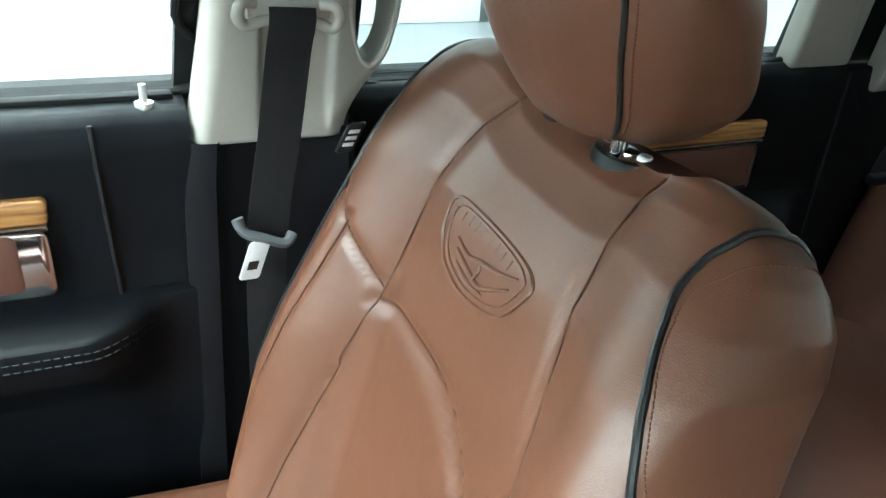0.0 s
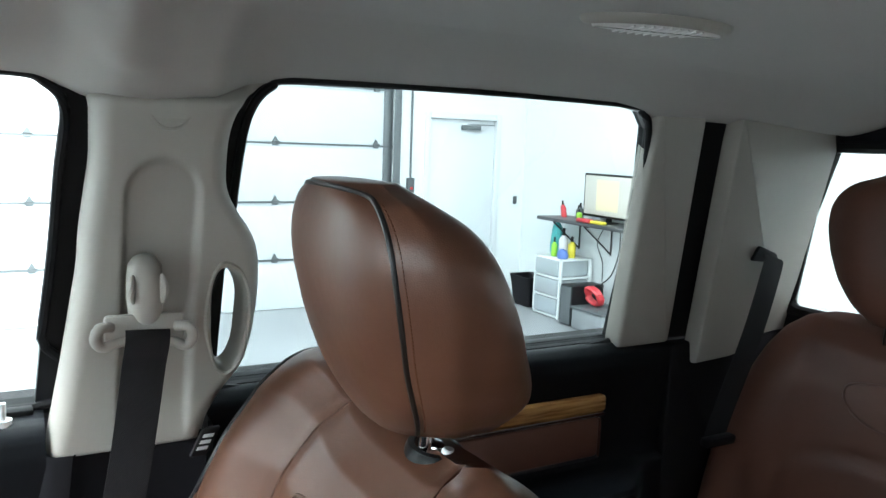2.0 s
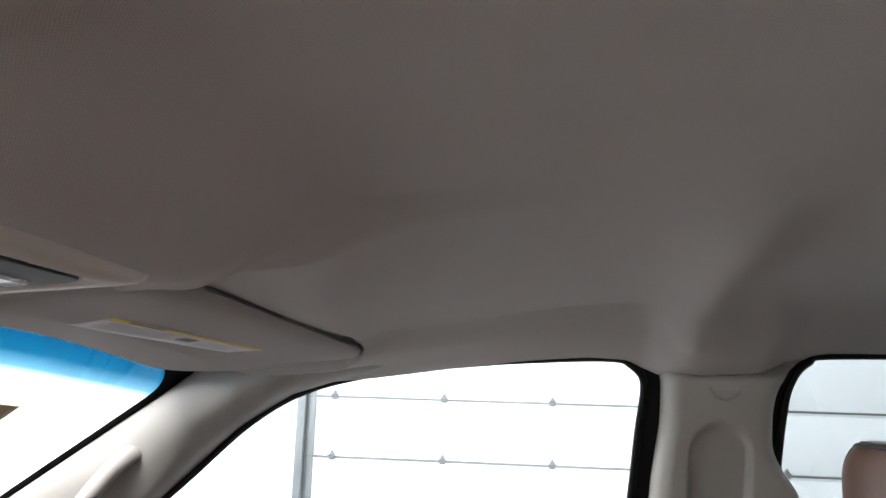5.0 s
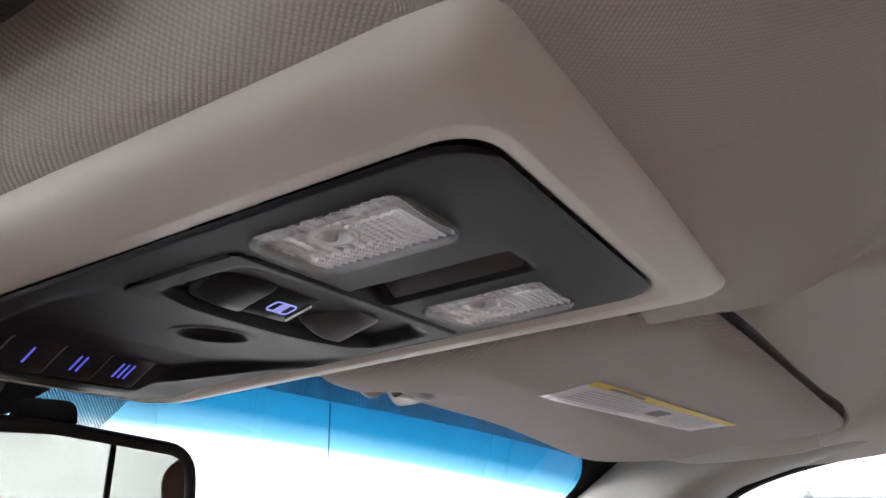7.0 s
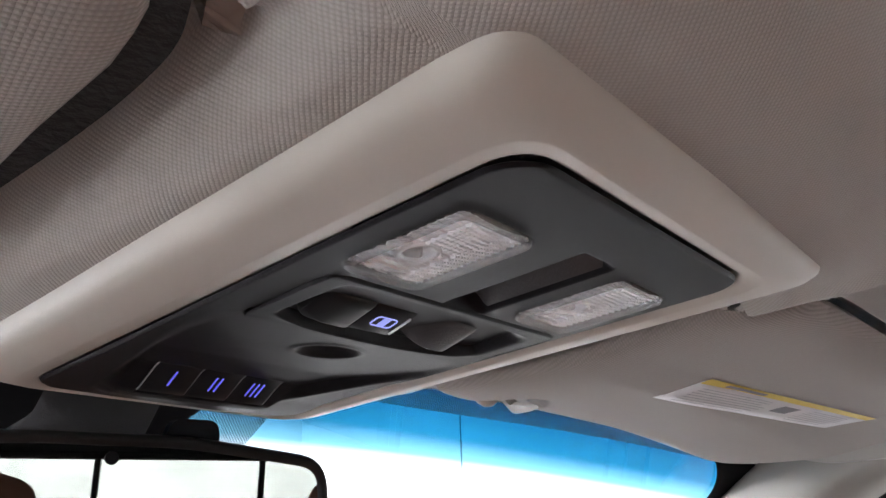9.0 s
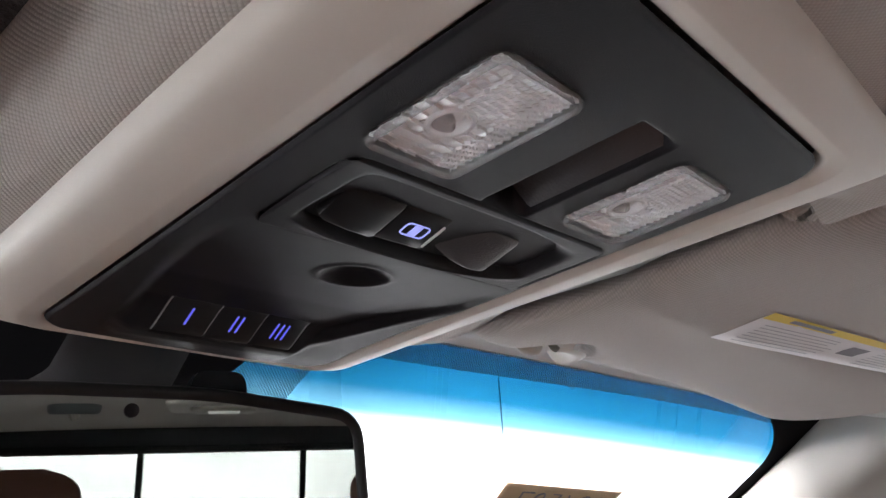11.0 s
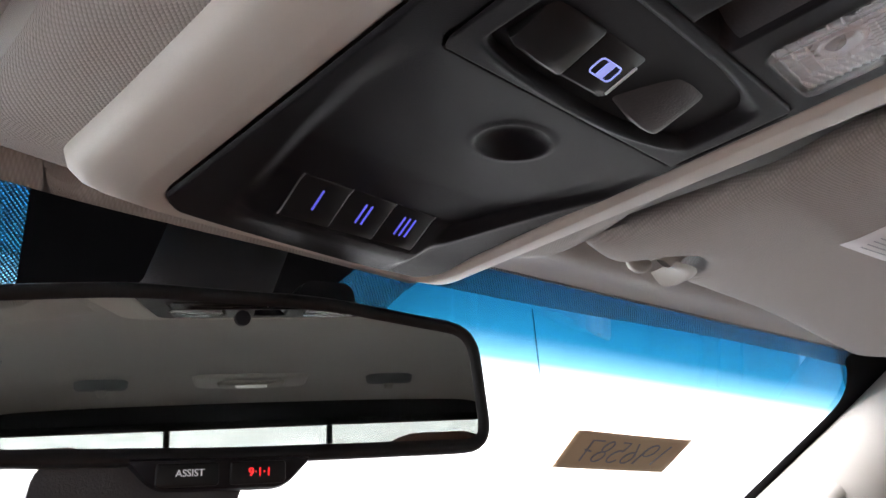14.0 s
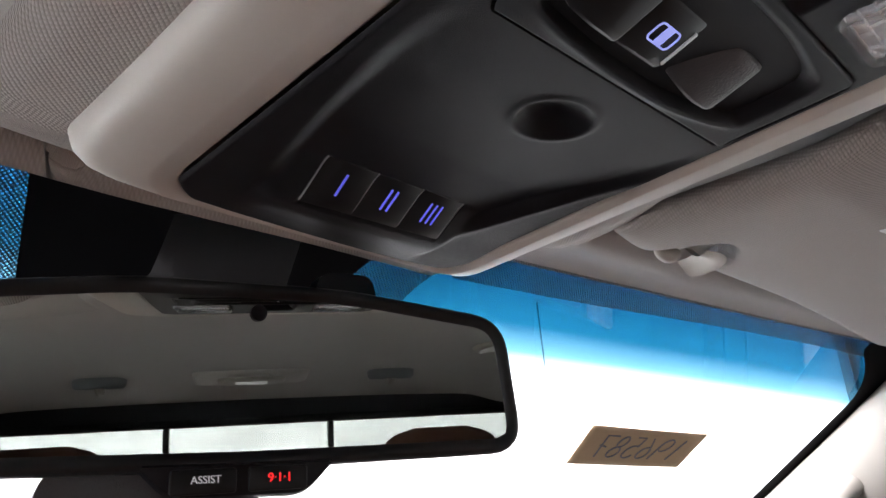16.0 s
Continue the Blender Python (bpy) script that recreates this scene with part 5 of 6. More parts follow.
def overhead_console():
    c = thing("overhead_console", "beige overhead console with black switch panel and map lamps", "console")
    rings = [ring_at(0.3765, 0.633, 0.0755, 0.0755, -0.006, 0.014, -0.0745, -0.0712), ring_at(0.3760, 0.6335, 0.0758, 0.0758, -0.0008, 0.014, -0.0748, -0.0715),
             ring_at(0.3745, 0.6345, 0.0772, 0.0770, -0.0002, 0.015, -0.0760, -0.0724), ring_at(0.3706, 0.6368, 0.0815, 0.0800, 0.0012, 0.016, -0.0828, -0.0800),
             ring_at(0.3698, 0.6372, 0.0825, 0.0806, 0.0013, 0.016, -0.0838, -0.0815), ring_at(0.3640, 0.6390, 0.0990, 0.0905, -0.0002, 0.012, -0.0975, -0.0945),
             ring_at(0.3605, 0.6404, 0.1045, 0.0940, -0.0018, 0.011, -0.1020, -0.0984), ring_at(0.3580, 0.6414, 0.1090, 0.0965, -0.0046, 0.010, -0.1048, -0.1008),
             ring_at(0.3566, 0.642, 0.1118, 0.0980, -0.0090, 0.010, -0.1064, -0.1020), ring_at(0.3562, 0.642, 0.1128, 0.0985, -0.022, 0.010, -0.1068, -0.1022), ring_at(0.3562, 0.642, 0.1128, 0.0985, -0.05, 0.010, -0.1068, -0.1022)]
    part("surround", loft(rings, cap=False), CONSOLE_BEIGE, c, "smooth beige surround", angle=70)

    def f(u, v):
        y = BEZ_R + (BEZ_F - BEZ_R) * v
        l, r = bezel_half(y)
        x = l + (r - l) * u
        y2 = y + 0.0015 * S((y - 0.58) / 0.05) + 0.003 * (1 - ((x - 0.001) / 0.075) ** 2) * S((y - 0.58) / 0.05) - 0.10 * (0.074 - x) * S((y - 0.600) / 0.032)
        edge = min(u, 1 - u) * (r - l)
        e2 = min(edge, y - BEZ_R, BEZ_F - y)
        return con(x, y2, bezel_h(x, y) + 0.0012 * math.sqrt(max(0.0, 1 - max(0.0, 1 - e2 / 0.0015) ** 2)) - 0.0006)

    part("bezel", sheet(f, 190, 320), BLACK, c, "black grained panel", angle=50)
    # switch pod: plate with a leaf-shaped hollow
    px0, px1, py0, py1 = -0.0570, 0.0712, 0.4570, 0.5037

    def pod_h(x, y):
        """Plate with a trough: steep long walls, ends sloping down to the rocker, a raised bowed lip in front."""
        front = 0.4955 + 0.0045 * (1 - ((x - 0.006) / 0.058) ** 2) - 0.0022 * S((x - 0.02) / 0.04)
        rear = 0.4600 + 0.0030 * S((x - 0.02) / 0.04)
        d = min(S((y - rear) / 0.0105), S((front - y) / 0.0036))
        ends = S((x + 0.0490) / 0.011) * S((0.0640 - x) / 0.022)
        h = 0.0012 - 0.0145 * d * ends
        h += 0.0016 * math.exp(-((y - front - 0.0002) / 0.0018) ** 2) * S((x + 0.05) / 0.02) * S((0.066 - x) / 0.02)
        e = min(x - px0, px1 - x, y - py0, py1 - y)
        return h - 0.003 * max(0.0, 1 - e / 0.0012) ** 2

    def pod_f(u, v):
        y = py0 + (py1 - py0) * v
        rad = 0.006
        e = min(y - py0, py1 - y)
        c = rad - math.sqrt(max(0.0, rad * rad - (rad - e) ** 2)) if e < rad else 0.0
        xl, xr = px0 + c + 0.001 * v, px1 - c + 0.001 * v
        x = xl + (xr - xl) * u
        return con(x, y, pod_h(x, y))

    pod = part("switch_pod", sheet(pod_f, 170, 110), BLACK, c, "recessed black switch pod", angle=60)

    TILT = 0.24

    def bar(prof, hw, name, material, label=""):
        """A rocker piece: outline in (x, h), width from the table hw; its face tilts towards the front."""
        rings = []
        for x, h in prof:
            w = lerp_table(hw, x)
            row = [(-w, -0.020), (-w, h - 0.0020), (-w + 0.0003, h - 0.0008), (-w + 0.0012, h - 0.0001), (-w * 0.5, h), (0, h), (w * 0.5, h), (w - 0.0016, h - 0.0001), (w - 0.0005, h - 0.0008), (w, h - 0.0022), (w, -0.020)]
            rings.append([con(x, 0.4835 + y, z + (TILT * y if z > -0.020 else 0.0)) for y, z in row])
        return part(name, loft(rings), material, pod, label, angle=32)

    HW = [(-0.043, 0.0074), (-0.040, 0.0084), (-0.025, 0.0088), (0.0, 0.0088), (0.004, 0.0088), (0.012, 0.0100), (0.030, 0.0102), (0.039, 0.0094)]
    bar([(-0.0425, -0.008), (-0.0422, -0.0040), (-0.0412, -0.0012), (-0.0390, 0.0), (-0.030, 0.0009), (-0.0200, 0.0010), (-0.0190, 0.0006), (-0.0187, -0.0008)], HW, "slide_button", SATIN, "long black slide button")
    bar([(-0.0182, -0.0010), (-0.0179, 0.0000), (-0.0172, 0.0003), (-0.006, 0.0002), (0.0022, 0.0002), (0.0031, -0.0002), (0.0034, -0.0012), (0.0036, -0.010)], HW, "rocker", SATIN, "black rocker with lit window symbol")
    # brighter STALK plastic here puts the light on the ramp into its colour
    bar([(0.0040, -0.0080), (0.008, -0.0070), (0.011, -0.0052), (0.015, -0.0028), (0.019, -0.0010), (0.023, 0.0003), (0.029, 0.0012), (0.034, 0.0015), (0.0365, 0.0014), (0.0380, 0.0008), (0.0387, -0.0008), (0.0389, -0.016)], HW, "tilt_ramp", STALK, "black ramped button")
    # lit window symbol: rounded outline with a filled middle
    ic = lambda x, y, h: con(-0.0068 + x, 0.4835 + y, 0.0003 + TILT * y + h)
    o1 = rounded(-0.0052, -0.0027, 0.0052, 0.0027, 0.0015)
    sym = tube([ic(x, y, 0.0001) for x, y in o1], 0.0003, 6, closed=True)
    part("window_symbol", sym, ICON_GLOW, pod, "pale blue lit outline")
    part("window_symbol_bar", prism(rounded(-0.0016, -0.0027, 0.0018, 0.0027, 0.0002), ic, -0.0001, 0.0003, 0.0001), ICON_GLOW, pod)
    part("indicator", prism(rounded(-0.0005, -0.0056, 0.0005, 0.0056, 0.0003), lambda x, y, h: con(0.0022 + x, 0.4838 + y, 0.0002 + TILT * y + h), 0.0, 0.0006, 0.0001), STEEL, pod, "thin pale bar")
    # wedge in paler plastic stands in for light on the slot's side
    ramp = []
    for y, k in ((0.4025, 0.0), (0.4032, 0.8), (0.4050, 1.0), (0.4525, 1.0), (0.4543, 0.8), (0.4550, 0.0)):
        ramp.append([con(x, y, -0.0112 + (h + 0.0112) * k) for x, h in ((0.0072, -0.0112), (0.0078, -0.0082), (0.0092, -0.0072), (0.0145, -0.0016), (0.0158, -0.0010), (0.0163, -0.0016), (0.0163, -0.0112))])
    part("slot_ramp", loft(ramp), STALK, c, "sloping side of the slot, paler to show light on it", angle=30)
    # map lamps
    for x0, x1, name in ((-0.0605, -0.0255, "map_lamp"), (0.029, 0.0645, "map_lamp")):
        y0, y1 = 0.4045, 0.4515
        o = rounded_quad([(x0, y0), (x1, y0), (x1, y1), (x0, y1)], 0.005)
        lamp = part(name, loft([[con(x, y, -0.004) for x, y in o], [con(x, y, 0.0016) for x, y in o], [con(x, y, 0.0023) for x, y in shrink(o, 0.0006)], [con(x, y, 0.0023) for x, y in shrink(o, 0.0015)], [con(x, y, 0.0016) for x, y in shrink(o, 0.0020)], [con(x, y, -0.003) for x, y in shrink(o, 0.0022)]], cap=False), FROST, c, "rectangular clear map lamp")
        xm, ym = (x0 + x1) / 2, (y0 + y1) / 2

        rnd = random.Random(7 if x0 < 0 else 11)
        cell = [[(rnd.uniform(-1, 1), rnd.uniform(-1, 1), rnd.uniform(0, 1)) for _ in range(14)] for _ in range(14)]

        def tray(u, v, x0=x0, x1=x1, y0=y0, y1=y1, cell=cell):
            """Moulded reflector: round collar, facets, ribbed block and a zigzag strip."""
            x, y = x0 + 0.0019 + (x1 - x0 - 0.0038) * u, y0 + 0.0019 + (y1 - y0 - 0.0038) * v
            h = -0.0022
            r = math.hypot((u - 0.42) * 0.75, v - 0.62)
            a, b = u * 9, v * 11
            tx, ty, tz = cell[int(a) % 14][int(b) % 14]
            if u > 0.76:
                h += 0.0010 * (1 - (v * 16 + u * 4) % 1) + 0.0006 * abs(((u * 18) % 1) * 2 - 1)
            elif r < 0.17:
                h += 0.0009 * S((0.17 - r) / 0.02) - 0.0030 * S((0.13 - r) / 0.04)
            elif v < 0.5 and 0.28 < u:
                h += 0.0004 + (0.0004 + 0.0005 * tz) * (1 - (v * 20) % 1) + 0.0004 * abs(((u * 14) % 1) * 2 - 1)
            elif v > 0.45:
                h += 0.0003 * tz + 0.0009 * tx * (a % 1 - 0.5) + (0.0010 + 0.0008 * ty) * (0.5 - b % 1)
            else:
                h += 0.0007 * (1 - (v * 14) % 1) + 0.0002 * math.sin(u * 60)
            return con(x, y, -0.0010 + 0.9 * (h + 0.0022))

        part("reflector", sheet(tray, 90, 120), TRAY, lamp, "silvery faceted reflector", smooth=False)
        # bulb and its collar
        part("bulb", tube([con(xm - 0.004, y1 - 0.014, -0.006), con(xm - 0.004, y1 - 0.014, -0.001)], 0.0055, 16), FROST, lamp)

        def pane(u, v, x0=x0, x1=x1, y0=y0, y1=y1):
            x, y = x0 + 0.0016 + (x1 - x0 - 0.0032) * u, y0 + 0.0016 + (y1 - y0 - 0.0032) * v
            h = 0.0014 + 0.0006 * math.sin(math.pi * u) * math.sin(math.pi * v) + 0.00003 * math.sin(u * 44) * S((0.5 - v) / 0.1)
            return con(x, y, h)

        p = part("lens", sheet(pane, 60, 60), LENS, lamp, "clear ribbed lens", angle=80, face=(xm, ym, 1.0))
        p.visible_shadow = False
    # remote keys
    for k in range(3):
        xa = KEY_X0 + KEY_W * k
        on = lambda x, y, h: con(x, y + 0.05 * x, key_slope(y) + h)
        o = []
        for y0, y1, x0, x1 in ((0.5870, 0.6030, xa + 0.0001, xa + KEY_W - 0.0002),):
            o = [(x1, y0 + (y1 - y0) * q / 6) for q in range(7)] + [(x0, y1 - (y1 - y0) * q / 6) for q in range(7)]
        key = part("key", prism(o, on, -0.003, 0.0006, 0.0004), SATIN, c, "black push key with lit mark", angle=50)
        for j in range(k + 1):
            xm = xa + KEY_W / 2 + (j - k / 2) * 0.0030
            part("mark", prism(rounded(xm - 0.00050, 0.5907, xm + 0.00050, 0.5980, 0.0003), on, 0.0004, 0.0009, 0.0001), BLUE_GLOW, key, "blue lit bar")
        part("gap", tube([on(xa - 0.0002, 0.5870 + 0.016 * q / 8, 0.0004 - 0.0003 * (q / 8)) for q in range(9)], 0.00034, 6), KEY_EDGE, key)
        if k == 2:
            part("gap", tube([on(xa + KEY_W, 0.5870 + 0.016 * q / 8, 0.0004 - 0.0003 * (q / 8)) for q in range(9)], 0.00034, 6), KEY_EDGE, key)
    # speck of a sensor in the pod
    part("sensor", tube([con(0.0005, 0.4668, -0.0040), con(0.0005, 0.4676, -0.0034)], 0.0010, 10), PAPER, pod, "tiny pale lamp")
    return c


overhead_console()


# ---------------------------------------------------------------- sun visors
def visor_z(x, y):
    z = 1.7875 - 0.055 * max(0.0, x - 0.25) - (0.19 if y > 0.458 else 0.10) * (min(y, 0.49) - 0.458) - 0.02 * max(0.0, y - 0.49)
    return z - 0.014 * S((x - 0.33) / 0.3) * max(0.0, y - 0.45) / 0.12


def visor_edges(t, inset=0.0):
    """Rear and front edge of the visor at t from the inner to the outer end."""
    x = 0.143 + 0.527 * t + inset * (1 - t)
    rear, front = 0.381 - 0.040 * t, 0.594 - 0.02 * t - 0.10 * S((t - 0.72) / 0.28) ** 1.5
    q = (x - 0.214) / 0.036
    if abs(q) < 1:
        front -= 0.030 * math.sqrt(1 - q * q) ** (1.6 if q < 0 else 0.9)
    e = min(t * 0.5335, (1 - t) * 0.5335)
    r = 0.030 if t > 0.5 else 0.042
    if e < r:
        k = r - math.sqrt(max(0.0, r * r - (r - e) ** 2))
        rear, front = rear + k * (1.0 if t > 0.5 else 1.1), front - k * (0.9 if t > 0.5 else 0.25)
    return x, rear, front


def sun_visor(sx, label, with_label):
    v = thing("sun_visor", label, "sun visor", "sun visors")
    N, M = 140, 44
    bm = bmesh.new()

    def f(u, w, side):
        x, a, b = visor_edges(u, 0.0 if sx > 0 else 0.003)
        y = a + (b - a) * w
        # notch round the hook
        th = 0.011 * (max(0.0, 1 - (2 * w - 1) ** 8)) ** 0.5 * (max(0.0, 1 - (2 * u - 1) ** 20)) ** 0.5
        z = visor_z(x, y) + 0.009
        return (sx * x, y, z + side * th)

    sheet(lambda u, w: f(u, w, -1), N, M, bm=bm)
    sheet(lambda u, w: f(u, w, 1), N, M, bm=bm)
    bmesh.ops.remove_doubles(bm, verts=bm.verts, dist=0.0004)
    part("body", bm, VISOR_CLOTH, v, angle=70)
    # moulded notch at the inner front edge, with the hook that holds the visor
    z = visor_z(0.21, 0.58)
    arc = [(0.214 + 0.0355 * math.cos(q), 0.5935 - 0.0295 * math.sin(q)) for q in [math.pi * 0.62 * k / 20 for k in range(21)]]
    inner = [(0.216 + 0.016 * math.cos(q), 0.5965 - 0.0165 * math.sin(q)) for q in [math.pi * 0.62 * (20 - k) / 20 for k in range(21)]]
    rings = []
    for (ax, ay), (bx, by) in zip(arc, inner[::-1]):
        row = []
        for k in range(9):
            f = k / 8
            row.append((sx * (ax + (bx - ax) * f), ay + (by - ay) * f, z + 0.0005 - 0.0022 * math.sin(math.pi * f) + 0.007 * f * f))
        rings.append(row)
    part("clip", loft(rings, cap=False, closed=False), BEIGE, v, "beige moulded clip recess")
    part("clip_roof", sheet(lambda u, w: (sx * (0.180 + 0.062 * u), 0.570 + 0.030 * w, z + 0.017), 6, 4), BEIGE, v)
    knob = []
    for f, r in ((0, 0.0012), (0.08, 0.0034), (0.25, 0.0054), (0.5, 0.0066), (0.75, 0.0066), (0.92, 0.0050), (1.0, 0.002)):
        c = Vector((sx * (0.190 + 0.019 * f), 0.588 - 0.002 * f, z + 0.0055 - 0.002 * math.sin(math.pi * f)))
        knob.append([c + Vector((0, r * 0.72 * math.cos(q), r * 0.62 * math.sin(q))) for q in [2 * math.pi * k / 20 for k in range(20)]])
    part("pivot", loft(knob), BEIGE, v, "beige visor hook")
    if with_label:
        def lab(x, y, h):
            return (sx * x, y, visor_z(x, y) - 0.0022 - h + 0.0)
        q = [(0.250, 0.4575), (0.497, 0.4185), (0.491, 0.4570), (0.250, 0.4960)]
        A, B, C, D = [Vector(p) for p in q]
        def at(s, t, h):
            p = (A * (1 - s) + B * s) * (1 - t) + (D * (1 - s) + C * s) * t
            return lab(p.x, p.y, h)
        def patch(s0, s1, t0, t1, h):
            return sheet(lambda s, t: at(s, t, h), 12, 4, s0, s1, t0, t1)
        lb = solid(part("warning_label", patch(0, 1, 0.13, 1, 0.0), PAPER, v, "white printed warning label"), 0.0003)
        part("label_band", patch(0, 1, 0, 0.2, 0.0004), YELLOW, lb, "yellow heading band")
        part("heading_bar", patch(0.10, 0.30, 0.05, 0.15, 0.0008), INK, lb)
        part("pictogram", patch(0.50, 0.60, 0.36, 0.68, 0.0008), INK, lb)
        random.seed(4)
        for k in range(7):
            t = 0.32 + 0.09 * k
            part("text_bar", patch(0.05, 0.40 + 0.06 * random.random(), t, t + 0.022, 0.0008), GREY_TEXT, lb)
            part("text_bar", patch(0.66, 0.90 + 0.06 * random.random(), t, t + 0.022, 0.0008), GREY_TEXT, lb)
    return v


sun_visor(1, "taupe cloth sun visor with white and yellow warning label", True)
sun_visor(-1, "taupe cloth sun visor folded up beside the console", False)

# ---------------------------------------------------------------- interior mirror
MN = Vector((-0.285, -0.94, -0.040)).normalized()
MR = Vector((0, 0, 1)).cross(MN).normalized()
MU = MN.cross(MR)
MC = Vector((0.087, 0.626, 1.742)) + MR * -0.108 + MU * -0.019
MR, MU = (MR * math.cos(radians(1.2)) - MU * math.sin(radians(1.2))), (MU * math.cos(radians(1.2)) + MR * math.sin(radians(1.2)))


def mir(s, t, h):
    return tuple(MC + MR * s + MU * t + MN * h)


def mirror_outline(k=0.0):
    """Wide rounded shape, its top edge sagging towards both ends."""
    base = rounded_quad([(0.123 - k, -0.033 + k), (0.117 - k, 0.026 - k), (0.04, 0.0345 - k), (-0.04, 0.0345 - k), (-0.117 + k, 0.026 - k), (-0.123 + k, -0.033 + k), (0.0, -0.0345 + k)], 0.016)
    return base


def rear_view_mirror():
    m = thing("rear_view_mirror", "black framed interior mirror with assist buttons", "mirror")
    o = mirror_outline()
    rings = [[mir(x * 0.75, y * 0.6, -0.032) for x, y in o], [mir(x * 0.93, y * 0.88, -0.024) for x, y in o], [mir(x, y, -0.010) for x, y in o], [mir(x, y, -0.002) for x, y in o], [mir(x, y, 0.001) for x, y in shrink(o, 0.0012)], [mir(x, y, 0.0016) for x, y in shrink(o, 0.003)], [mir(x, y, 0.0004) for x, y in shrink(o, 0.006)], [mir(x, y, -0.0016) for x, y in shrink(o, 0.0068)]]
    part("housing", loft(rings), SATIN, m, angle=60)
    g = bmesh.new()
    g.faces.new([g.verts.new(mir(x, y, -0.0006)) for x, y in shrink(o, 0.0058)])
    part("mirror_glass", g, MIRROR, m, "silvered mirror glass", smooth=False)
    part("sensor", tube([mir(0.004, 0.0225, -0.001), mir(0.004, 0.0225, 0.0003)], 0.0032, 20), BLACK, m, "small round light sensor")
    b = rounded_quad([(-0.040, -0.030), (-0.027, -0.0435), (0.022, -0.0445), (0.036, -0.031)], 0.006)
    part("button_bar", loft([[mir(x * 0.9, y, -0.012) for x, y in b], [mir(x, y, -0.002) for x, y in b], [mir(x, y, 0.0012) for x, y in shrink(b, 0.001)], [mir(x, y, 0.0016) for x, y in shrink(b, 0.002)]]), BLACK, m, "black button bar")
    for x0, x1 in ((-0.027, -0.004), (0.0, 0.022)):
        k = rounded(x0, -0.0420, x1, -0.0335, 0.0015)
        part("button", prism(k, lambda x, y, h: mir(x, y, h), 0.001, 0.0024, 0.0006), SATIN, m)
    R = Matrix.Identity(4)
    for i, ax in enumerate((MR, MU, MN)):
        for j in range(3):
            R[j][i] = ax[j]
    text_part("assist_lettering", "ASSIST", 0.0036, Matrix.Translation(mir(-0.0148, -0.0372, 0.0026)) @ R, WORD_GLOW, m, "pale printed word")
    text_part("emergency_lettering", "9\u00b71\u00b71", 0.0045, Matrix.Translation(mir(0.0115, -0.0377, 0.0026)) @ R, RED_GLOW, m, "red lit numerals")
    # stalk up to the glass and the wiring cover beside it
    st = []
    foot, tip = Vector((0.0375, 0.737, 1.820)), Vector(mir(-0.011, 0.020, -0.026))
    for k in range(17):
        t = k / 16
        c = foot * (1 - t) + tip * t
        w = 0.0325 - 0.008 * t + 0.012 * S((t - 0.82) / 0.18)
        st.append([(c.x + w * math.copysign(abs(math.cos(a)) ** 0.6, math.cos(a)), c.y + 0.016 * math.sin(a), c.z + 0.019 * math.sin(a)) for a in [2 * math.pi * j / 24 for j in range(24)]])
    part("stalk", loft(st), STALK, m, "grained black mirror stalk", angle=60)
    low = rounded_quad([(-0.068, -0.030), (-0.070, -0.064), (0.0, -0.068), (0.016, -0.030)], 0.014)
    part("lower_pod", loft([[mir(x, y, -0.050) for x, y in low], [mir(x, y, -0.02) for x, y in low], [mir(x * 0.97, y * 0.97, -0.014) for x, y in low]]), STALK, m, "black module behind the mirror")
    hood = rounded_quad([(0.03, 0.030), (0.06, 0.030), (0.058, 0.044), (0.034, 0.044)], 0.006)
    part("wire_cover", loft([[mir(x, y, -0.022) for x, y in hood], [mir(x, y, -0.012) for x, y in hood]]), BLACK, m)
    return m


rear_view_mirror()


def kraft_note():
    n = thing("paper_note", "brown paper note stuck on the windshield with handwritten number", "note")
    c = [(0.432, 0.793, 1.718), (0.579, 0.755, 1.703), (0.579, 0.795, 1.675), (0.439, 0.832, 1.688)]
    A, B, C, D = [Vector(p) for p in c]
    def at(s, t, h):
        p = (A * (1 - s) + B * s) * (1 - t) + (D * (1 - s) + C * s) * t
        x, z = p.x, p.z
        return (x, glass_y(x, z) - 0.003 - h, z - 0.7 * h)
    sh = part("sheet", sheet(lambda s, t: at(s, t, 0.0), 16, 8), KRAFT, n)
    solid(sh, 0.0004)
    # handwritten digits, seen from behind: strokes in (along, down) of one cell each
    bow = lambda cx, cy, rx, ry, a0, a1: [(cx + rx * math.cos(radians(a0 + (a1 - a0) * k / 14)), cy + ry * math.sin(radians(a0 + (a1 - a0) * k / 14))) for k in range(15)]
    digits = {"1": [[(0.5, 0.0), (0.5, 1.0)]],
              "9": [bow(0.45, 0.30, 0.40, 0.30, 0, 360), [(0.85, 0.30), (0.80, 1.0)]],
              "6": [[(0.75, 0.0), (0.30, 0.45), (0.12, 0.70)], bow(0.48, 0.72, 0.37, 0.28, 180, 540)],
              "5": [[(0.85, 0.0), (0.25, 0.0), (0.22, 0.42)], bow(0.42, 0.70, 0.42, 0.30, -120, 150)],
              "8": [bow(0.5, 0.25, 0.30, 0.25, 90, 450), bow(0.5, 0.75, 0.38, 0.25, -90, 270)],
              "7": [[(0.05, 0.0), (0.90, 0.0), (0.45, 1.0)], [(0.30, 0.52), (0.85, 0.46)]]}
    for k, c_ in enumerate("196587"):
        left = 0.90 - 0.128 * k
        for stroke in digits[c_]:
            bm = tube([at(left - 0.115 * u + 0.05 * (0.5 - v), 0.22 + 0.56 * v, 0.0006) for u, v in stroke], 0.0009, 5)
            part("pen_stroke", bm, INK, n, "dark pen stroke")
    return n


kraft_note()

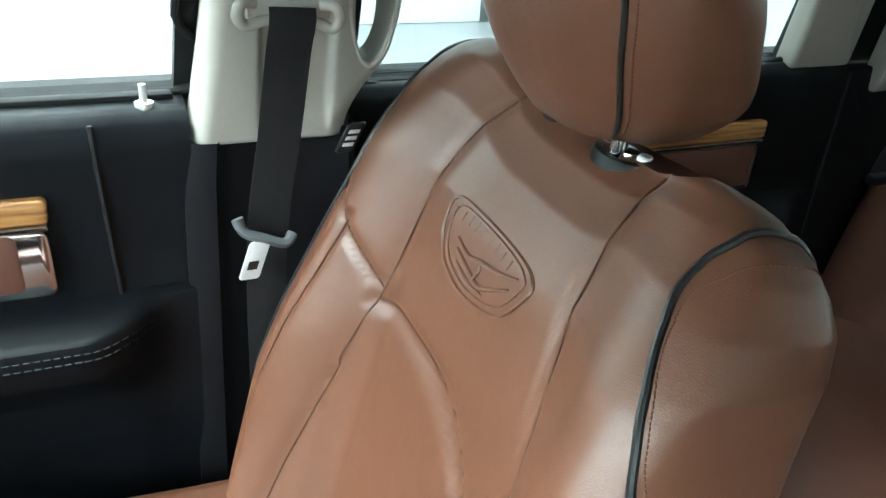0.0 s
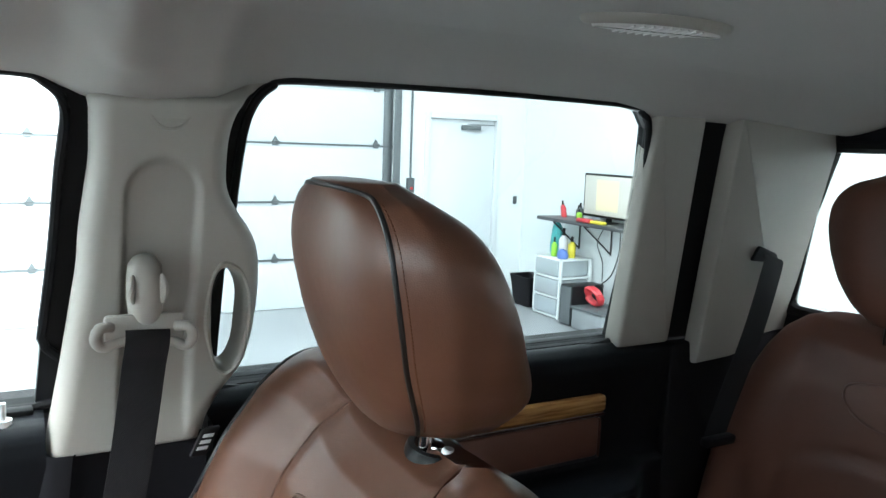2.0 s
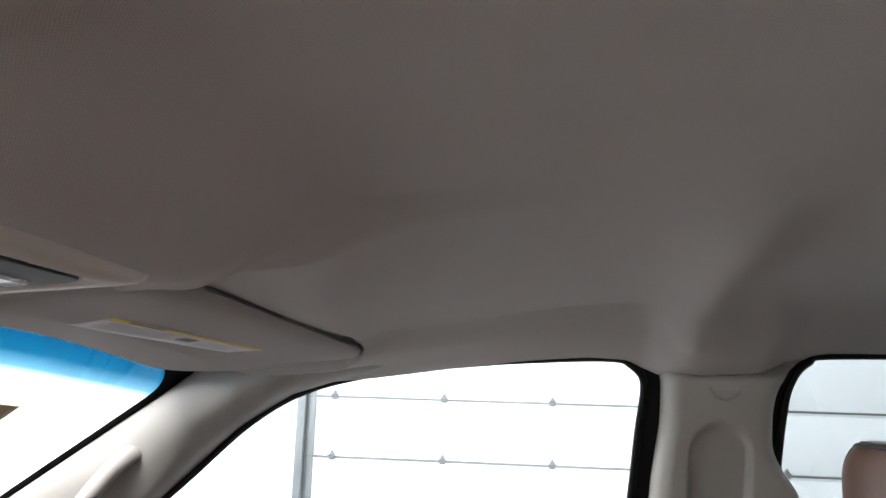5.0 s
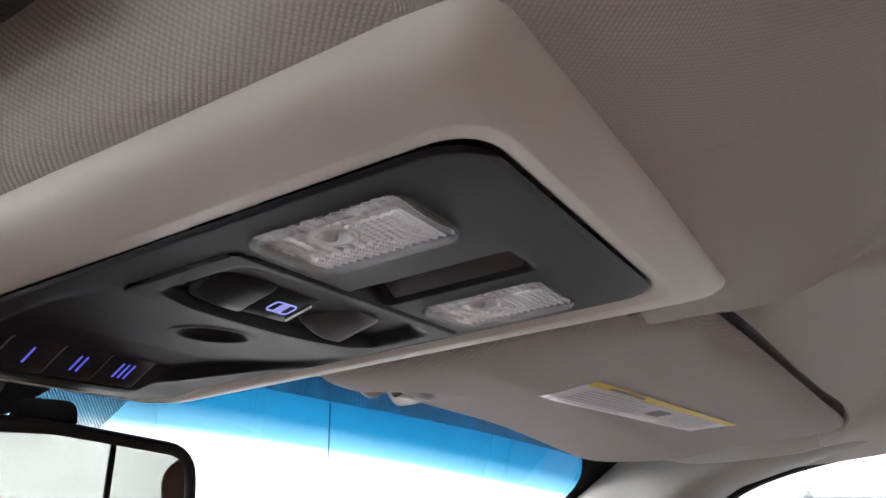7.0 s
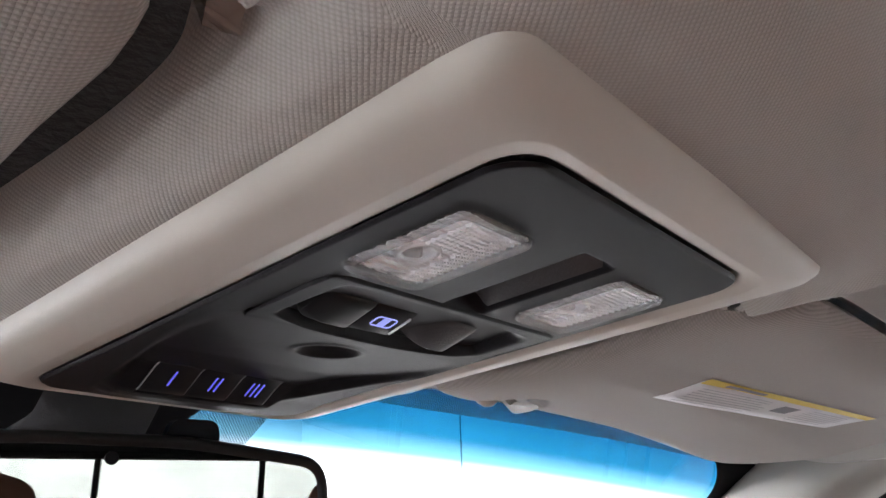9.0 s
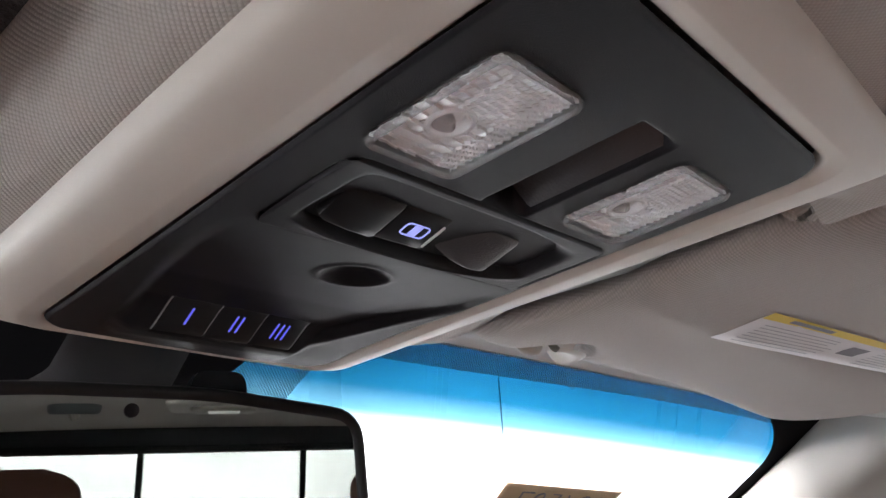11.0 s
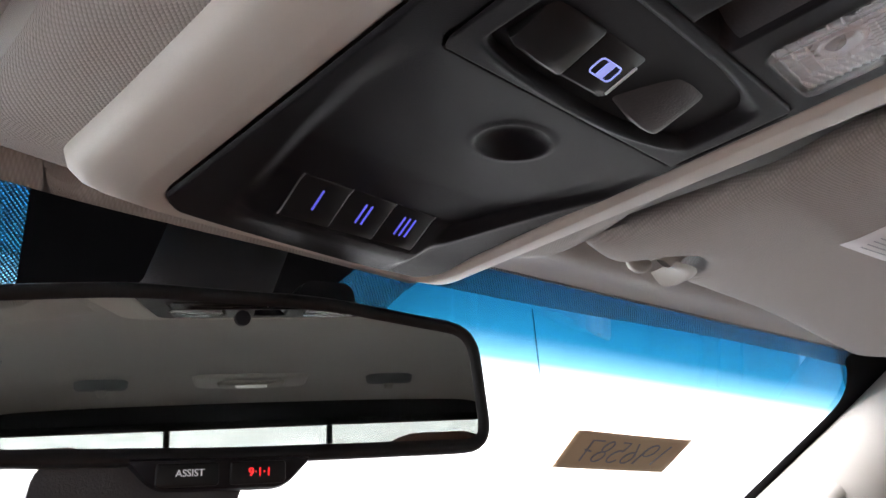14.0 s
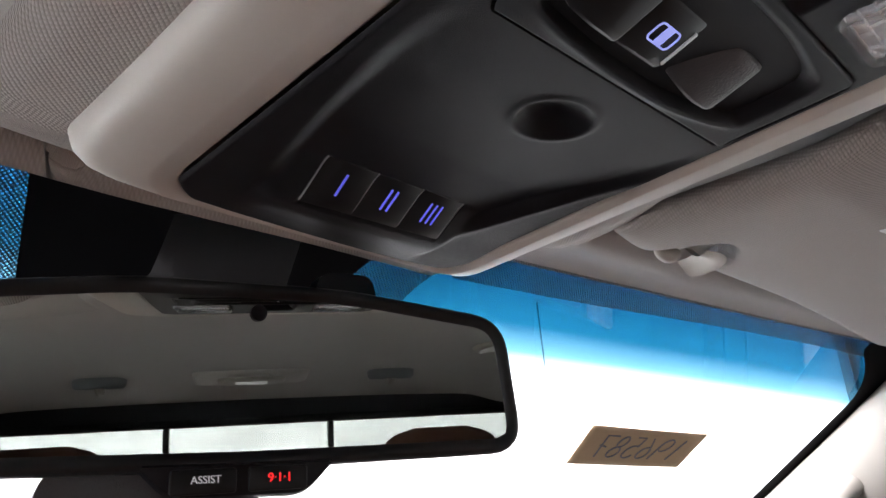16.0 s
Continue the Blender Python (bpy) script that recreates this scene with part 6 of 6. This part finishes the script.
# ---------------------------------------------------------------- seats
SEAM = mat("seam_groove_shade", (0.075, 0.028, 0.013), 0.7, bump=0)


def sgp(v, p):
    return math.copysign(abs(v) ** p, v)


def seat_back(cx, y_ref, z_ref, lean, WID, Z0, Z1, thick, bolster, material, name, parent, notch=0.0, seams=None, rows=150, cols=240, inner=0):
    """A padded backrest: one closed skin with side bolsters and sewn grooves. Returns the surface function."""
    def axis(z):
        return y_ref - lean * (z - z_ref)

    def surf(a, z):
        w = lerp_table(WID, z)
        T = thick * lerp_table([(Z0, 1.0), (Z1 - 0.12, 1.0), (Z1 - 0.05, 0.86), (Z1 - 0.015, 0.62), (Z1, 0.30)], z)
        c, s = math.cos(a), math.sin(a)
        x = w * sgp(c, 0.62)
        if inner:
            x *= 0.948 + 0.028 * S((1.40 - z) / 0.16) if x * inner < 0 else 1.022 + 0.033 * S((1.40 - z) / 0.16)
        y = T / 2 * sgp(s, 0.75) - thick / 2
        u = abs(x) / max(w, 1e-6)
        front = S(s / 0.5 + 0.2)
        b = bolster * lerp_table([(Z0, 1.0), (Z1 - 0.40, 1.0), (Z1 - 0.33, 0.88), (Z1 - 0.26, 0.70), (Z1 - 0.18, 0.54), (Z1 - 0.12, 0.44), (Z1 - 0.06, 0.30), (Z1, 0.1)], z)
        y += front * (b * S((u - 0.42) / 0.42) - 0.014 * (1 - u * u))
        zz = z - notch * math.exp(-(abs(x) / 0.112) ** 4.0) * S((z - (Z1 - 0.20)) / 0.20)
        if inner:
            zz -= 0.014 * S((z - 1.35) / 0.18) + 0.016 * S((z - 1.34) / 0.18) * S((-x * inner - 0.03) / 0.12)
        zz -= 0.042 * S((0.35 - s) / 1.2) * S((z - (Z1 - 0.13)) / 0.13)
        if seams and s > 0:
            y -= front * seams(x, z)
        return Vector((cx + x, axis(z) + y, zz))

    zs = [Z0 + (Z1 - Z0) * (1 - (1 - k / rows) ** 1.6) for k in range(rows + 1)]
    rings = [[surf(2 * math.pi * i / cols, z) for i in range(cols)] for z in zs]
    part(name, loft(rings), material, parent, angle=75)
    return surf


def on_front(surf, x_want, z):
    """The angle at which the front skin has a given offset from the middle."""
    lo, hi = 0.0, math.pi
    c0 = surf(math.pi / 2, z).x
    for _ in range(40):
        m = (lo + hi) / 2
        if surf(m, z).x - c0 > x_want:
            lo = m
        else:
            hi = m
    return surf((lo + hi) / 2, z)


def headrest(cx, yf, zb, W, D, H, lean, material, parent, split=True):
    """A thick wedge cushion: piped front face, deep at the bottom, its back sloping up to a thin top."""
    WT = [(0, 0.50), (0.04, 0.62), (0.12, 0.74), (0.25, 0.85), (0.45, 0.955), (0.62, 1.0), (0.75, 0.99), (0.84, 0.93), (0.91, 0.82), (0.96, 0.67), (1.0, 0.40)]
    DT = [(0, 0.66), (0.05, 0.88), (0.12, 0.98), (0.22, 1.0), (0.5, 0.93), (0.75, 0.79), (0.88, 0.62), (0.95, 0.45), (1.0, 0.22)]

    def even(table, t):
        return sum(lerp_table(table, t + d) for d in (-0.03, -0.015, 0, 0.015, 0.03)) / 5

    def p(a, t):
        z = zb + H * t
        w, d = W / 2 * even(WT, t), D * sum(lerp_table(DT, t + q) for q in (-0.09, -0.06, -0.03, 0, 0.03, 0.06, 0.09)) / 7
        c, s = math.cos(a), math.sin(a)
        fy = yf - lean * (z - zb) - 0.022 * (2 * abs(t - 0.52)) ** 2.6
        y = fy - d / 2 + d / 2 * sgp(s, 0.70) - 0.020 * abs(c) ** 2.2 * S(s + 0.2)
        return Vector((cx + w * sgp(c, 0.62), y, z))

    N, R = 128, 70
    ts = [0.5 - 0.5 * math.cos(math.pi * k / R) for k in range(R + 1)]
    h = part("headrest", loft([[p(2 * math.pi * i / N, t) for i in range(N)] for t in ts]), material, parent, angle=80)
    if split:
        A0 = 0.262
        left = [p(math.pi * (1 - A0), 0.02 + 0.93 * k / 60) for k in range(61)]
        top = [p(math.pi * (1 - A0 - (1 - 2 * A0) * k / 30), 0.95 + 0.035 * math.sin(math.pi * k / 30) ** 0.5) for k in range(1, 30)]
        right = [p(math.pi * A0, 0.95 - 0.93 * k / 60) for k in range(61)]
        part("piping", tube(left + top + right, 0.0024, 8), PIPING, h, "black piping round the front face")
        bm = bmesh.new()
        for a in (1 - A0 + 0.028, A0 - 0.028):
            for k in range(60):
                t = 0.04 + 0.90 * k / 60
                tube([p(math.pi * a, t), p(math.pi * a, t + 0.010)], 0.0008, 5, bm)
        tagged(part("stitching", bm, THREAD, h), "row of brown stitches", "", "", "stuff")
    return h


def seam_dent(x, z, curves, depth=0.004, width=0.0045):
    d = 0.0
    for kind, table in curves:
        if kind == "v":
            lo, hi = table[0][0], table[-1][0]
            if lo - 0.01 <= z <= hi + 0.01:
                d = max(d, depth * math.exp(-((x - lerp_table(table, z)) / width) ** 2))
        else:
            lo, hi = table[0][0], table[-1][0]
            if lo - 0.004 <= x <= hi + 0.004:
                d = max(d, depth * math.exp(-((z - lerp_table(table, x)) / width) ** 2))
    return d


def front_seat(sx, label):
    s = thing("front_seat", label, "car seat", "front seats")
    cx = sx * 0.455
    CUR = [("v", [(0.85, 0.19), (1.05, 0.175), (1.20, 0.158), (1.30, 0.142), (1.40, 0.128), (1.47, 0.112), (1.505, 0.100), (1.53, 0.094)]),
           ("v", [(0.85, -0.19), (1.05, -0.175), (1.20, -0.148), (1.30, -0.128), (1.40, -0.112), (1.47, -0.100), (1.505, -0.092), (1.53, -0.088)]),
           ("h", [(-0.160, 1.140), (-0.13, 1.160), (-0.10, 1.190), (-0.078, 1.216), (-0.055, 1.238), (-0.032, 1.252), (0.0, 1.262), (0.04, 1.266), (0.10, 1.266), (0.147, 1.264)]),
           ("h", [(0.145, 1.275), (0.175, 1.301), (0.20, 1.322), (0.235, 1.352)]), ("h", [(-0.235, 1.215), (-0.20, 1.186), (-0.175, 1.162), (-0.158, 1.142)]),
           ("v", [(0.90, 0.238), (1.10, 0.232), (1.22, 0.222), (1.29, 0.211), (1.328, 0.204)]), ("v", [(0.90, -0.238), (1.10, -0.232), (1.22, -0.222), (1.16, -0.226), (1.196, -0.218)])]

    def seams(x, z):
        d = seam_dent(x, z, CUR, 0.006, 0.0052)
        # lower pad stands proud under the cross seam
        if abs(x) < 0.16:
            zc = lerp_table(CUR[2][1], x)
            d -= 0.0045 * S((zc - z) / 0.022)
        return d

    W = [(0.80, 0.255), (1.0, 0.268), (1.15, 0.276), (1.30, 0.276), (1.38, 0.268), (1.43, 0.262), (1.47, 0.252), (1.50, 0.236), (1.515, 0.218), (1.527, 0.188), (1.533, 0.14)]
    surf = seat_back(cx, -0.182, 1.39, 0.27, W, 0.80, 1.533, 0.15, 0.098, TAN, "backrest", s, notch=0.044, seams=seams, inner=sx)
    # piping along the outer edges of the bolsters, turning over the shoulder
    for sign in (-1, 1):
        line = [(0.285 + 0.085 * S((1.40 - z) / 0.36), z) for z in [0.95 + 0.45 * k / 40 for k in range(41)]]
        line += [(0.285 + 0.20 * (1 - math.cos(q)), 1.40 + 0.120 * math.sin(q)) for q in [math.pi / 2 * k / 24 for k in range(1, 25)]]
        line += [(0.485 + 0.02 * k, 1.520 - 0.001 * k) for k in range(1, 12)]
        if sign == sx:
            turn = [(0.52, 0.95), (0.51, 1.12), (0.49, 1.22), (0.455, 1.29), (0.40, 1.350), (0.342, 1.402), (0.29, 1.445), (0.266, 1.478), (0.275, 1.500), (0.33, 1.513), (0.40, 1.519), (0.50, 1.521), (0.62, 1.516)]
            line = [(q.x, q.y) for q in spline([(o, z, 0) for o, z in turn], 75)]
        pts = [surf(math.pi * (0.5 + sign * o), z) for o, z in line]
        part("piping", tube(pts, 0.0030, 8), PIPING, s, "black piping")
        bm = bmesh.new()
        for k in range(20, 72):
            (o, z), (o2, z2) = line[k], line[k + 1]
            for f in (0.0, 0.5):
                oo, zz = o + (o2 - o) * f, z + (z2 - z) * f - 0.010 * S((z - 1.40) / 0.08)
                o3, z3 = o + (o2 - o) * (f + 0.3), z + (z2 - z) * (f + 0.3) - 0.010 * S((z - 1.40) / 0.08)
                tube([surf(math.pi * (0.5 + sign * (oo + 0.020)), zz), surf(math.pi * (0.5 + sign * (o3 + 0.020)), z3)], 0.0008, 5, bm)
        tagged(part("stitching", bm, THREAD, s), "row of brown stitches", "", "", "stuff")
    # dark tubes along the grooves stand in for the shade of the seams
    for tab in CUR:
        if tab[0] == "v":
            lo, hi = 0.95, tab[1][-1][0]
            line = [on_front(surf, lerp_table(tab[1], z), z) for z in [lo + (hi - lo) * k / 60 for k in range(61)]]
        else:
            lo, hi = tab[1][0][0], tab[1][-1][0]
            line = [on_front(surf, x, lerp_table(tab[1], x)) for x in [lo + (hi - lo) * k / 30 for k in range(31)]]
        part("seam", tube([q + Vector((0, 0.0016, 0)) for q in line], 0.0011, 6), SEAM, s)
    # embossed badge: raised shield ridge and pressed relief
    E_ = [(0.080, 1.418), (0.086, 1.385), (0.066, 1.353), (0.020, 1.341), (-0.040, 1.355), (-0.064, 1.395), (-0.060, 1.414), (-0.030, 1.423), (0.040, 1.426)]
    E2 = spline([(x, z, 0) for x, z in E_], 70, True)
    badge = part("emblem_border", tube([on_front(surf, sx * q.x, q.y) + Vector((0, 0.0006, 0)) for q in E2], 0.0022, 6, closed=True, flat=0.6), TAN, s, "embossed leather shield border")
    cxe, cze = 0.011, 1.386
    E3 = [((q.x - cxe) * 0.86 + cxe, (q.y - cze) * 0.86 + cze) for q in E2]
    part("emblem_inner", tube([on_front(surf, sx * x, z) + Vector((0, 0.0003, 0)) for x, z in E3], 0.0013, 6, closed=True, flat=0.6), TAN, badge)
    for line in ([(0.055, 1.372), (0.03, 1.366), (0.01, 1.372), (-0.02, 1.380), (-0.045, 1.392)], [(0.05, 1.362), (0.02, 1.354), (0.0, 1.350), (-0.02, 1.360), (-0.04, 1.374)], [(0.045, 1.350), (0.02, 1.345), (-0.01, 1.346)], [(0.01, 1.372), (0.008, 1.36), (0.012, 1.346)]):
        part("emblem_relief", tube([on_front(surf, sx * q.x, q.y + 0.010) + Vector((0, 0.0004, 0)) for q in spline([(x, z, 0) for x, z in line], 20)], lambda t: 0.0036 * math.sin(math.pi * (0.1 + 0.8 * t)), 8, flat=0.5), TAN, badge)
    for k in range(8):
        x = 0.062 - 0.0125 * k
        z = 1.406 + 0.004 * math.sin(k * 0.5)
        part("emblem_bar", tube([on_front(surf, sx * x, z - 0.006), on_front(surf, sx * (x - 0.002), z + 0.007)], 0.0010, 6, flat=0.7), TAN, badge)
    headrest(cx + sx * 0.026, -0.226, 1.488, 0.288, 0.155, 0.213, -0.20, TAN, s)
    for x in (sx * 0.026 - 0.052, sx * 0.026 + 0.052):
        part("post", tube([(cx + x, -0.280, 1.44), (cx + x, -0.286, 1.53)], 0.007, 12), CHROME, s, "chrome headrest post")
        oval = lambda r, z, d=0.0: [(cx + x + d + 1.25 * r * math.cos(q), -0.288 + 0.85 * r * math.sin(q) - 0.25 * (z - 1.46), z) for q in [2 * math.pi * k / 28 for k in range(28)]]
        guide = part("post_guide", loft([oval(0.027, 1.430), oval(0.027, 1.470), oval(0.0255, 1.474), oval(0.020, 1.4745), oval(0.018, 1.470), oval(0.010, 1.469)]), SATIN, s, "black oval post guide")
        part("collar", loft([oval(0.0105, 1.468), oval(0.0105, 1.476), oval(0.0085, 1.477)]), CHROME, guide, "chrome collar")
        part("release_tab", loft([oval(0.006, 1.468, -0.022), oval(0.006, 1.477, -0.022), oval(0.0045, 1.479, -0.022)]), STEEL, guide, "pale release tab")
    # cushion and base
    cush = []
    for y, w, zt in ((-0.12, 0.25, 0.96), (-0.08, 0.262, 0.985), (0.05, 0.268, 0.985), (0.25, 0.262, 1.005), (0.36, 0.25, 1.0), (0.40, 0.23, 0.97), (0.41, 0.21, 0.93)):
        cush.append([(cx + w * sgp(math.cos(a), 0.5), y, zt - 0.09 + 0.09 * sgp(math.sin(a), 0.6) + 0.02 * S((abs(math.cos(a)) - 0.6) / 0.3) * (1 if math.sin(a) > 0 else 0)) for a in [2 * math.pi * i / 48 for i in range(48)]])
    part("cushion", loft(cush), TAN, s, angle=75)
    part("seat_base", boxed((cx - 0.22, -0.15, 0.72), (cx + 0.22, 0.33, 0.83), 0.02), BLACK, s)
    return s


front_seat(1, "saddle brown leather front seat with embossed shield and black piping")
front_seat(-1, "saddle brown leather driver seat with black piping")


def rear_seat(sx):
    s = thing("rear_bench", "brown leather rear seat with stitched panels", "car seat", "rear seats")
    cx = sx * 0.500
    CUR = [("v", [(0.9, 0.245), (1.10, 0.198), (1.25, 0.164), (1.40, 0.168), (1.47, 0.172)]), ("v", [(0.9, -0.245), (1.10, -0.198), (1.25, -0.164), (1.40, -0.168), (1.47, -0.172)]),
           ("h", [(-0.164, 1.243), (-0.1, 1.268), (0.0, 1.282), (0.1, 1.268), (0.164, 1.243)])]

    def seams(x, z):
        d = seam_dent(x, z, CUR, 0.004, 0.005)
        if abs(x) < 0.164:
            d -= 0.006 * S((lerp_table(CUR[2][1], x) - z) / 0.02)
        return d

    W = [(0.85, 0.33), (1.20, 0.328), (1.27, 0.318), (1.33, 0.300), (1.40, 0.272), (1.44, 0.245), (1.465, 0.212), (1.478, 0.17), (1.484, 0.12)]
    surf = seat_back(cx, -1.085, 1.25, 0.20, W, 0.85, 1.484, 0.16, 0.035, BROWN, "backrest", s, notch=0.012, seams=seams, rows=80, cols=140)
    E_ = [(0.085, 1.385), (0.080, 1.35), (0.03, 1.328), (-0.05, 1.335), (-0.09, 1.362), (-0.085, 1.392), (0.0, 1.402)]
    part("emblem_border", tube([on_front(surf, sx * q.x, q.y) for q in spline([(x, z, 0) for x, z in E_], 60, True)], 0.0022, 6, closed=True), BROWN, s, "embossed leather shield border")
    headrest(cx + sx * 0.005, -1.105, 1.480, 0.335, 0.12, 0.232, 0.06, BROWN, s, split=False)
    for x in (-0.06, 0.06):
        part("post", tube([(cx + x, -1.17, 1.44), (cx + x, -1.17, 1.50)], 0.007, 10), CHROME, s)
    cush = []
    for y, w, zt in ((-1.15, 0.30, 0.98), (-1.05, 0.312, 1.0), (-0.80, 0.315, 1.02), (-0.64, 0.30, 1.0), (-0.60, 0.28, 0.95)):
        cush.append([(cx + w * sgp(math.cos(a), 0.5), y, zt - 0.09 + 0.09 * sgp(math.sin(a), 0.6)) for a in [2 * math.pi * i / 40 for i in range(40)]])
    part("cushion", loft(cush), BROWN, s, angle=75)
    part("seat_base", boxed((cx - 0.28, -1.15, 0.72), (cx + 0.28, -0.68, 0.84), 0.02), BLACK, s)
    return s


for sx in (1, -1):
    rear_seat(sx)
mid = thing("folding_armrest", "brown leather folded centre armrest between rear seats", "armrest")
part("pad", boxed((-0.155, -1.22, 0.92), (0.155, -1.08, 1.40), 0.03, 4), BROWN, mid)
part("base", boxed((-0.15, -1.10, 0.72), (0.15, -0.64, 0.97), 0.03, 3), BROWN, mid)


# ---------------------------------------------------------------- outside mirror
def door_mirror(sx):
    m = thing("door_mirror", "large chrome-edged outside door mirror", "side mirror", "door mirrors")
    # facing rearwards and slightly inwards
    N_ = Vector((-sx * 0.35, -0.93, 0.0)).normalized()
    R_ = Vector((0, 0, 1)).cross(N_).normalized()
    U_ = Vector((0, 0, 1))
    c = Vector((sx * 1.13, 0.66, 1.40))
    P = lambda s, t, h: tuple(c + R_ * s + U_ * t + N_ * h)
    o = rounded_quad([(0.12, -0.13), (0.12, 0.12), (-0.10, 0.13), (-0.12, -0.13)], 0.04)
    part("housing", loft([[P(x * 0.6, y * 0.6, -0.10) for x, y in o], [P(x * 0.95, y * 0.95, -0.05) for x, y in o], [P(x, y, -0.005) for x, y in o], [P(x, y, 0) for x, y in shrink(o, 0.003)], [P(x, y, -0.006) for x, y in shrink(o, 0.010)]]), SATIN, m)
    g = bmesh.new()
    g.faces.new([g.verts.new(P(x, y, -0.004)) for x, y in shrink(o, 0.008)])
    part("mirror_glass", g, MIRROR, m, smooth=False)
    part("arm", boxed((min(sx * 0.93, sx * 1.06), 0.66, 1.28), (max(sx * 0.93, sx * 1.06), 0.74, 1.36), 0.02), SATIN, m)
    return m


for sx in (1, -1):
    door_mirror(sx)


PAINT = mat("dark_car_paint", (0.030, 0.032, 0.036), 0.25, vary=0.05, bump=0, coat=0.8)


def hood():
    """Unseen bonnet and fender tops ahead of the windshield, falling away to the sides and the front; added to block
    floor light.
    """
    f = thing("hood", "unseen dark hood and fenders, added to block floor light", "hood", kind="structure")

    def top(u, v):
        x = 1.0 * u
        y = 1.16 - 0.06 * x * x + 1.10 * v
        z = 1.12 + 0.03 * math.exp(-((abs(x) - 0.35) / 0.2) ** 2) - 0.05 * S((abs(x) - 0.6) / 0.12) - 0.16 * S((abs(x) - 0.93) / 0.07) - 0.16 * S((v - 0.75) / 0.25) - 0.02 * v
        return (x, y, z)

    ob = part("panel", sheet(top, 60, 20, -1, 1), PAINT, f, face=(0, 1.6, 3.0))
    solid(ob, 0.03)
    bm = bmesh.new()
    for sx in (-1, 1):
        box(bm, (min(sx * 0.90, sx * 0.985), 1.08, 0.45), (max(sx * 0.90, sx * 0.985), 2.20, 0.90), 0.02)
    part("fender", bm, PAINT, f)
    return f


hood()
MAST = mat("mast_steel", (0.20, 0.21, 0.22), 0.35, metal=0.5, bump=0)


def antenna():
    a = thing("antenna", "thin grey mast antenna on the dark fender", "antenna")
    part("base", tube([(0.955, 1.20, 0.98), (0.962, 1.20, 1.12)], lambda t: 0.020 - 0.010 * t, 14), RUBBER, a, "black rubber foot")
    part("mast", tube([(0.962, 1.20, 1.13), (0.972, 1.20, 1.985)], 0.0016, 8), MAST, a, "thin rod")
    return a


antenna()
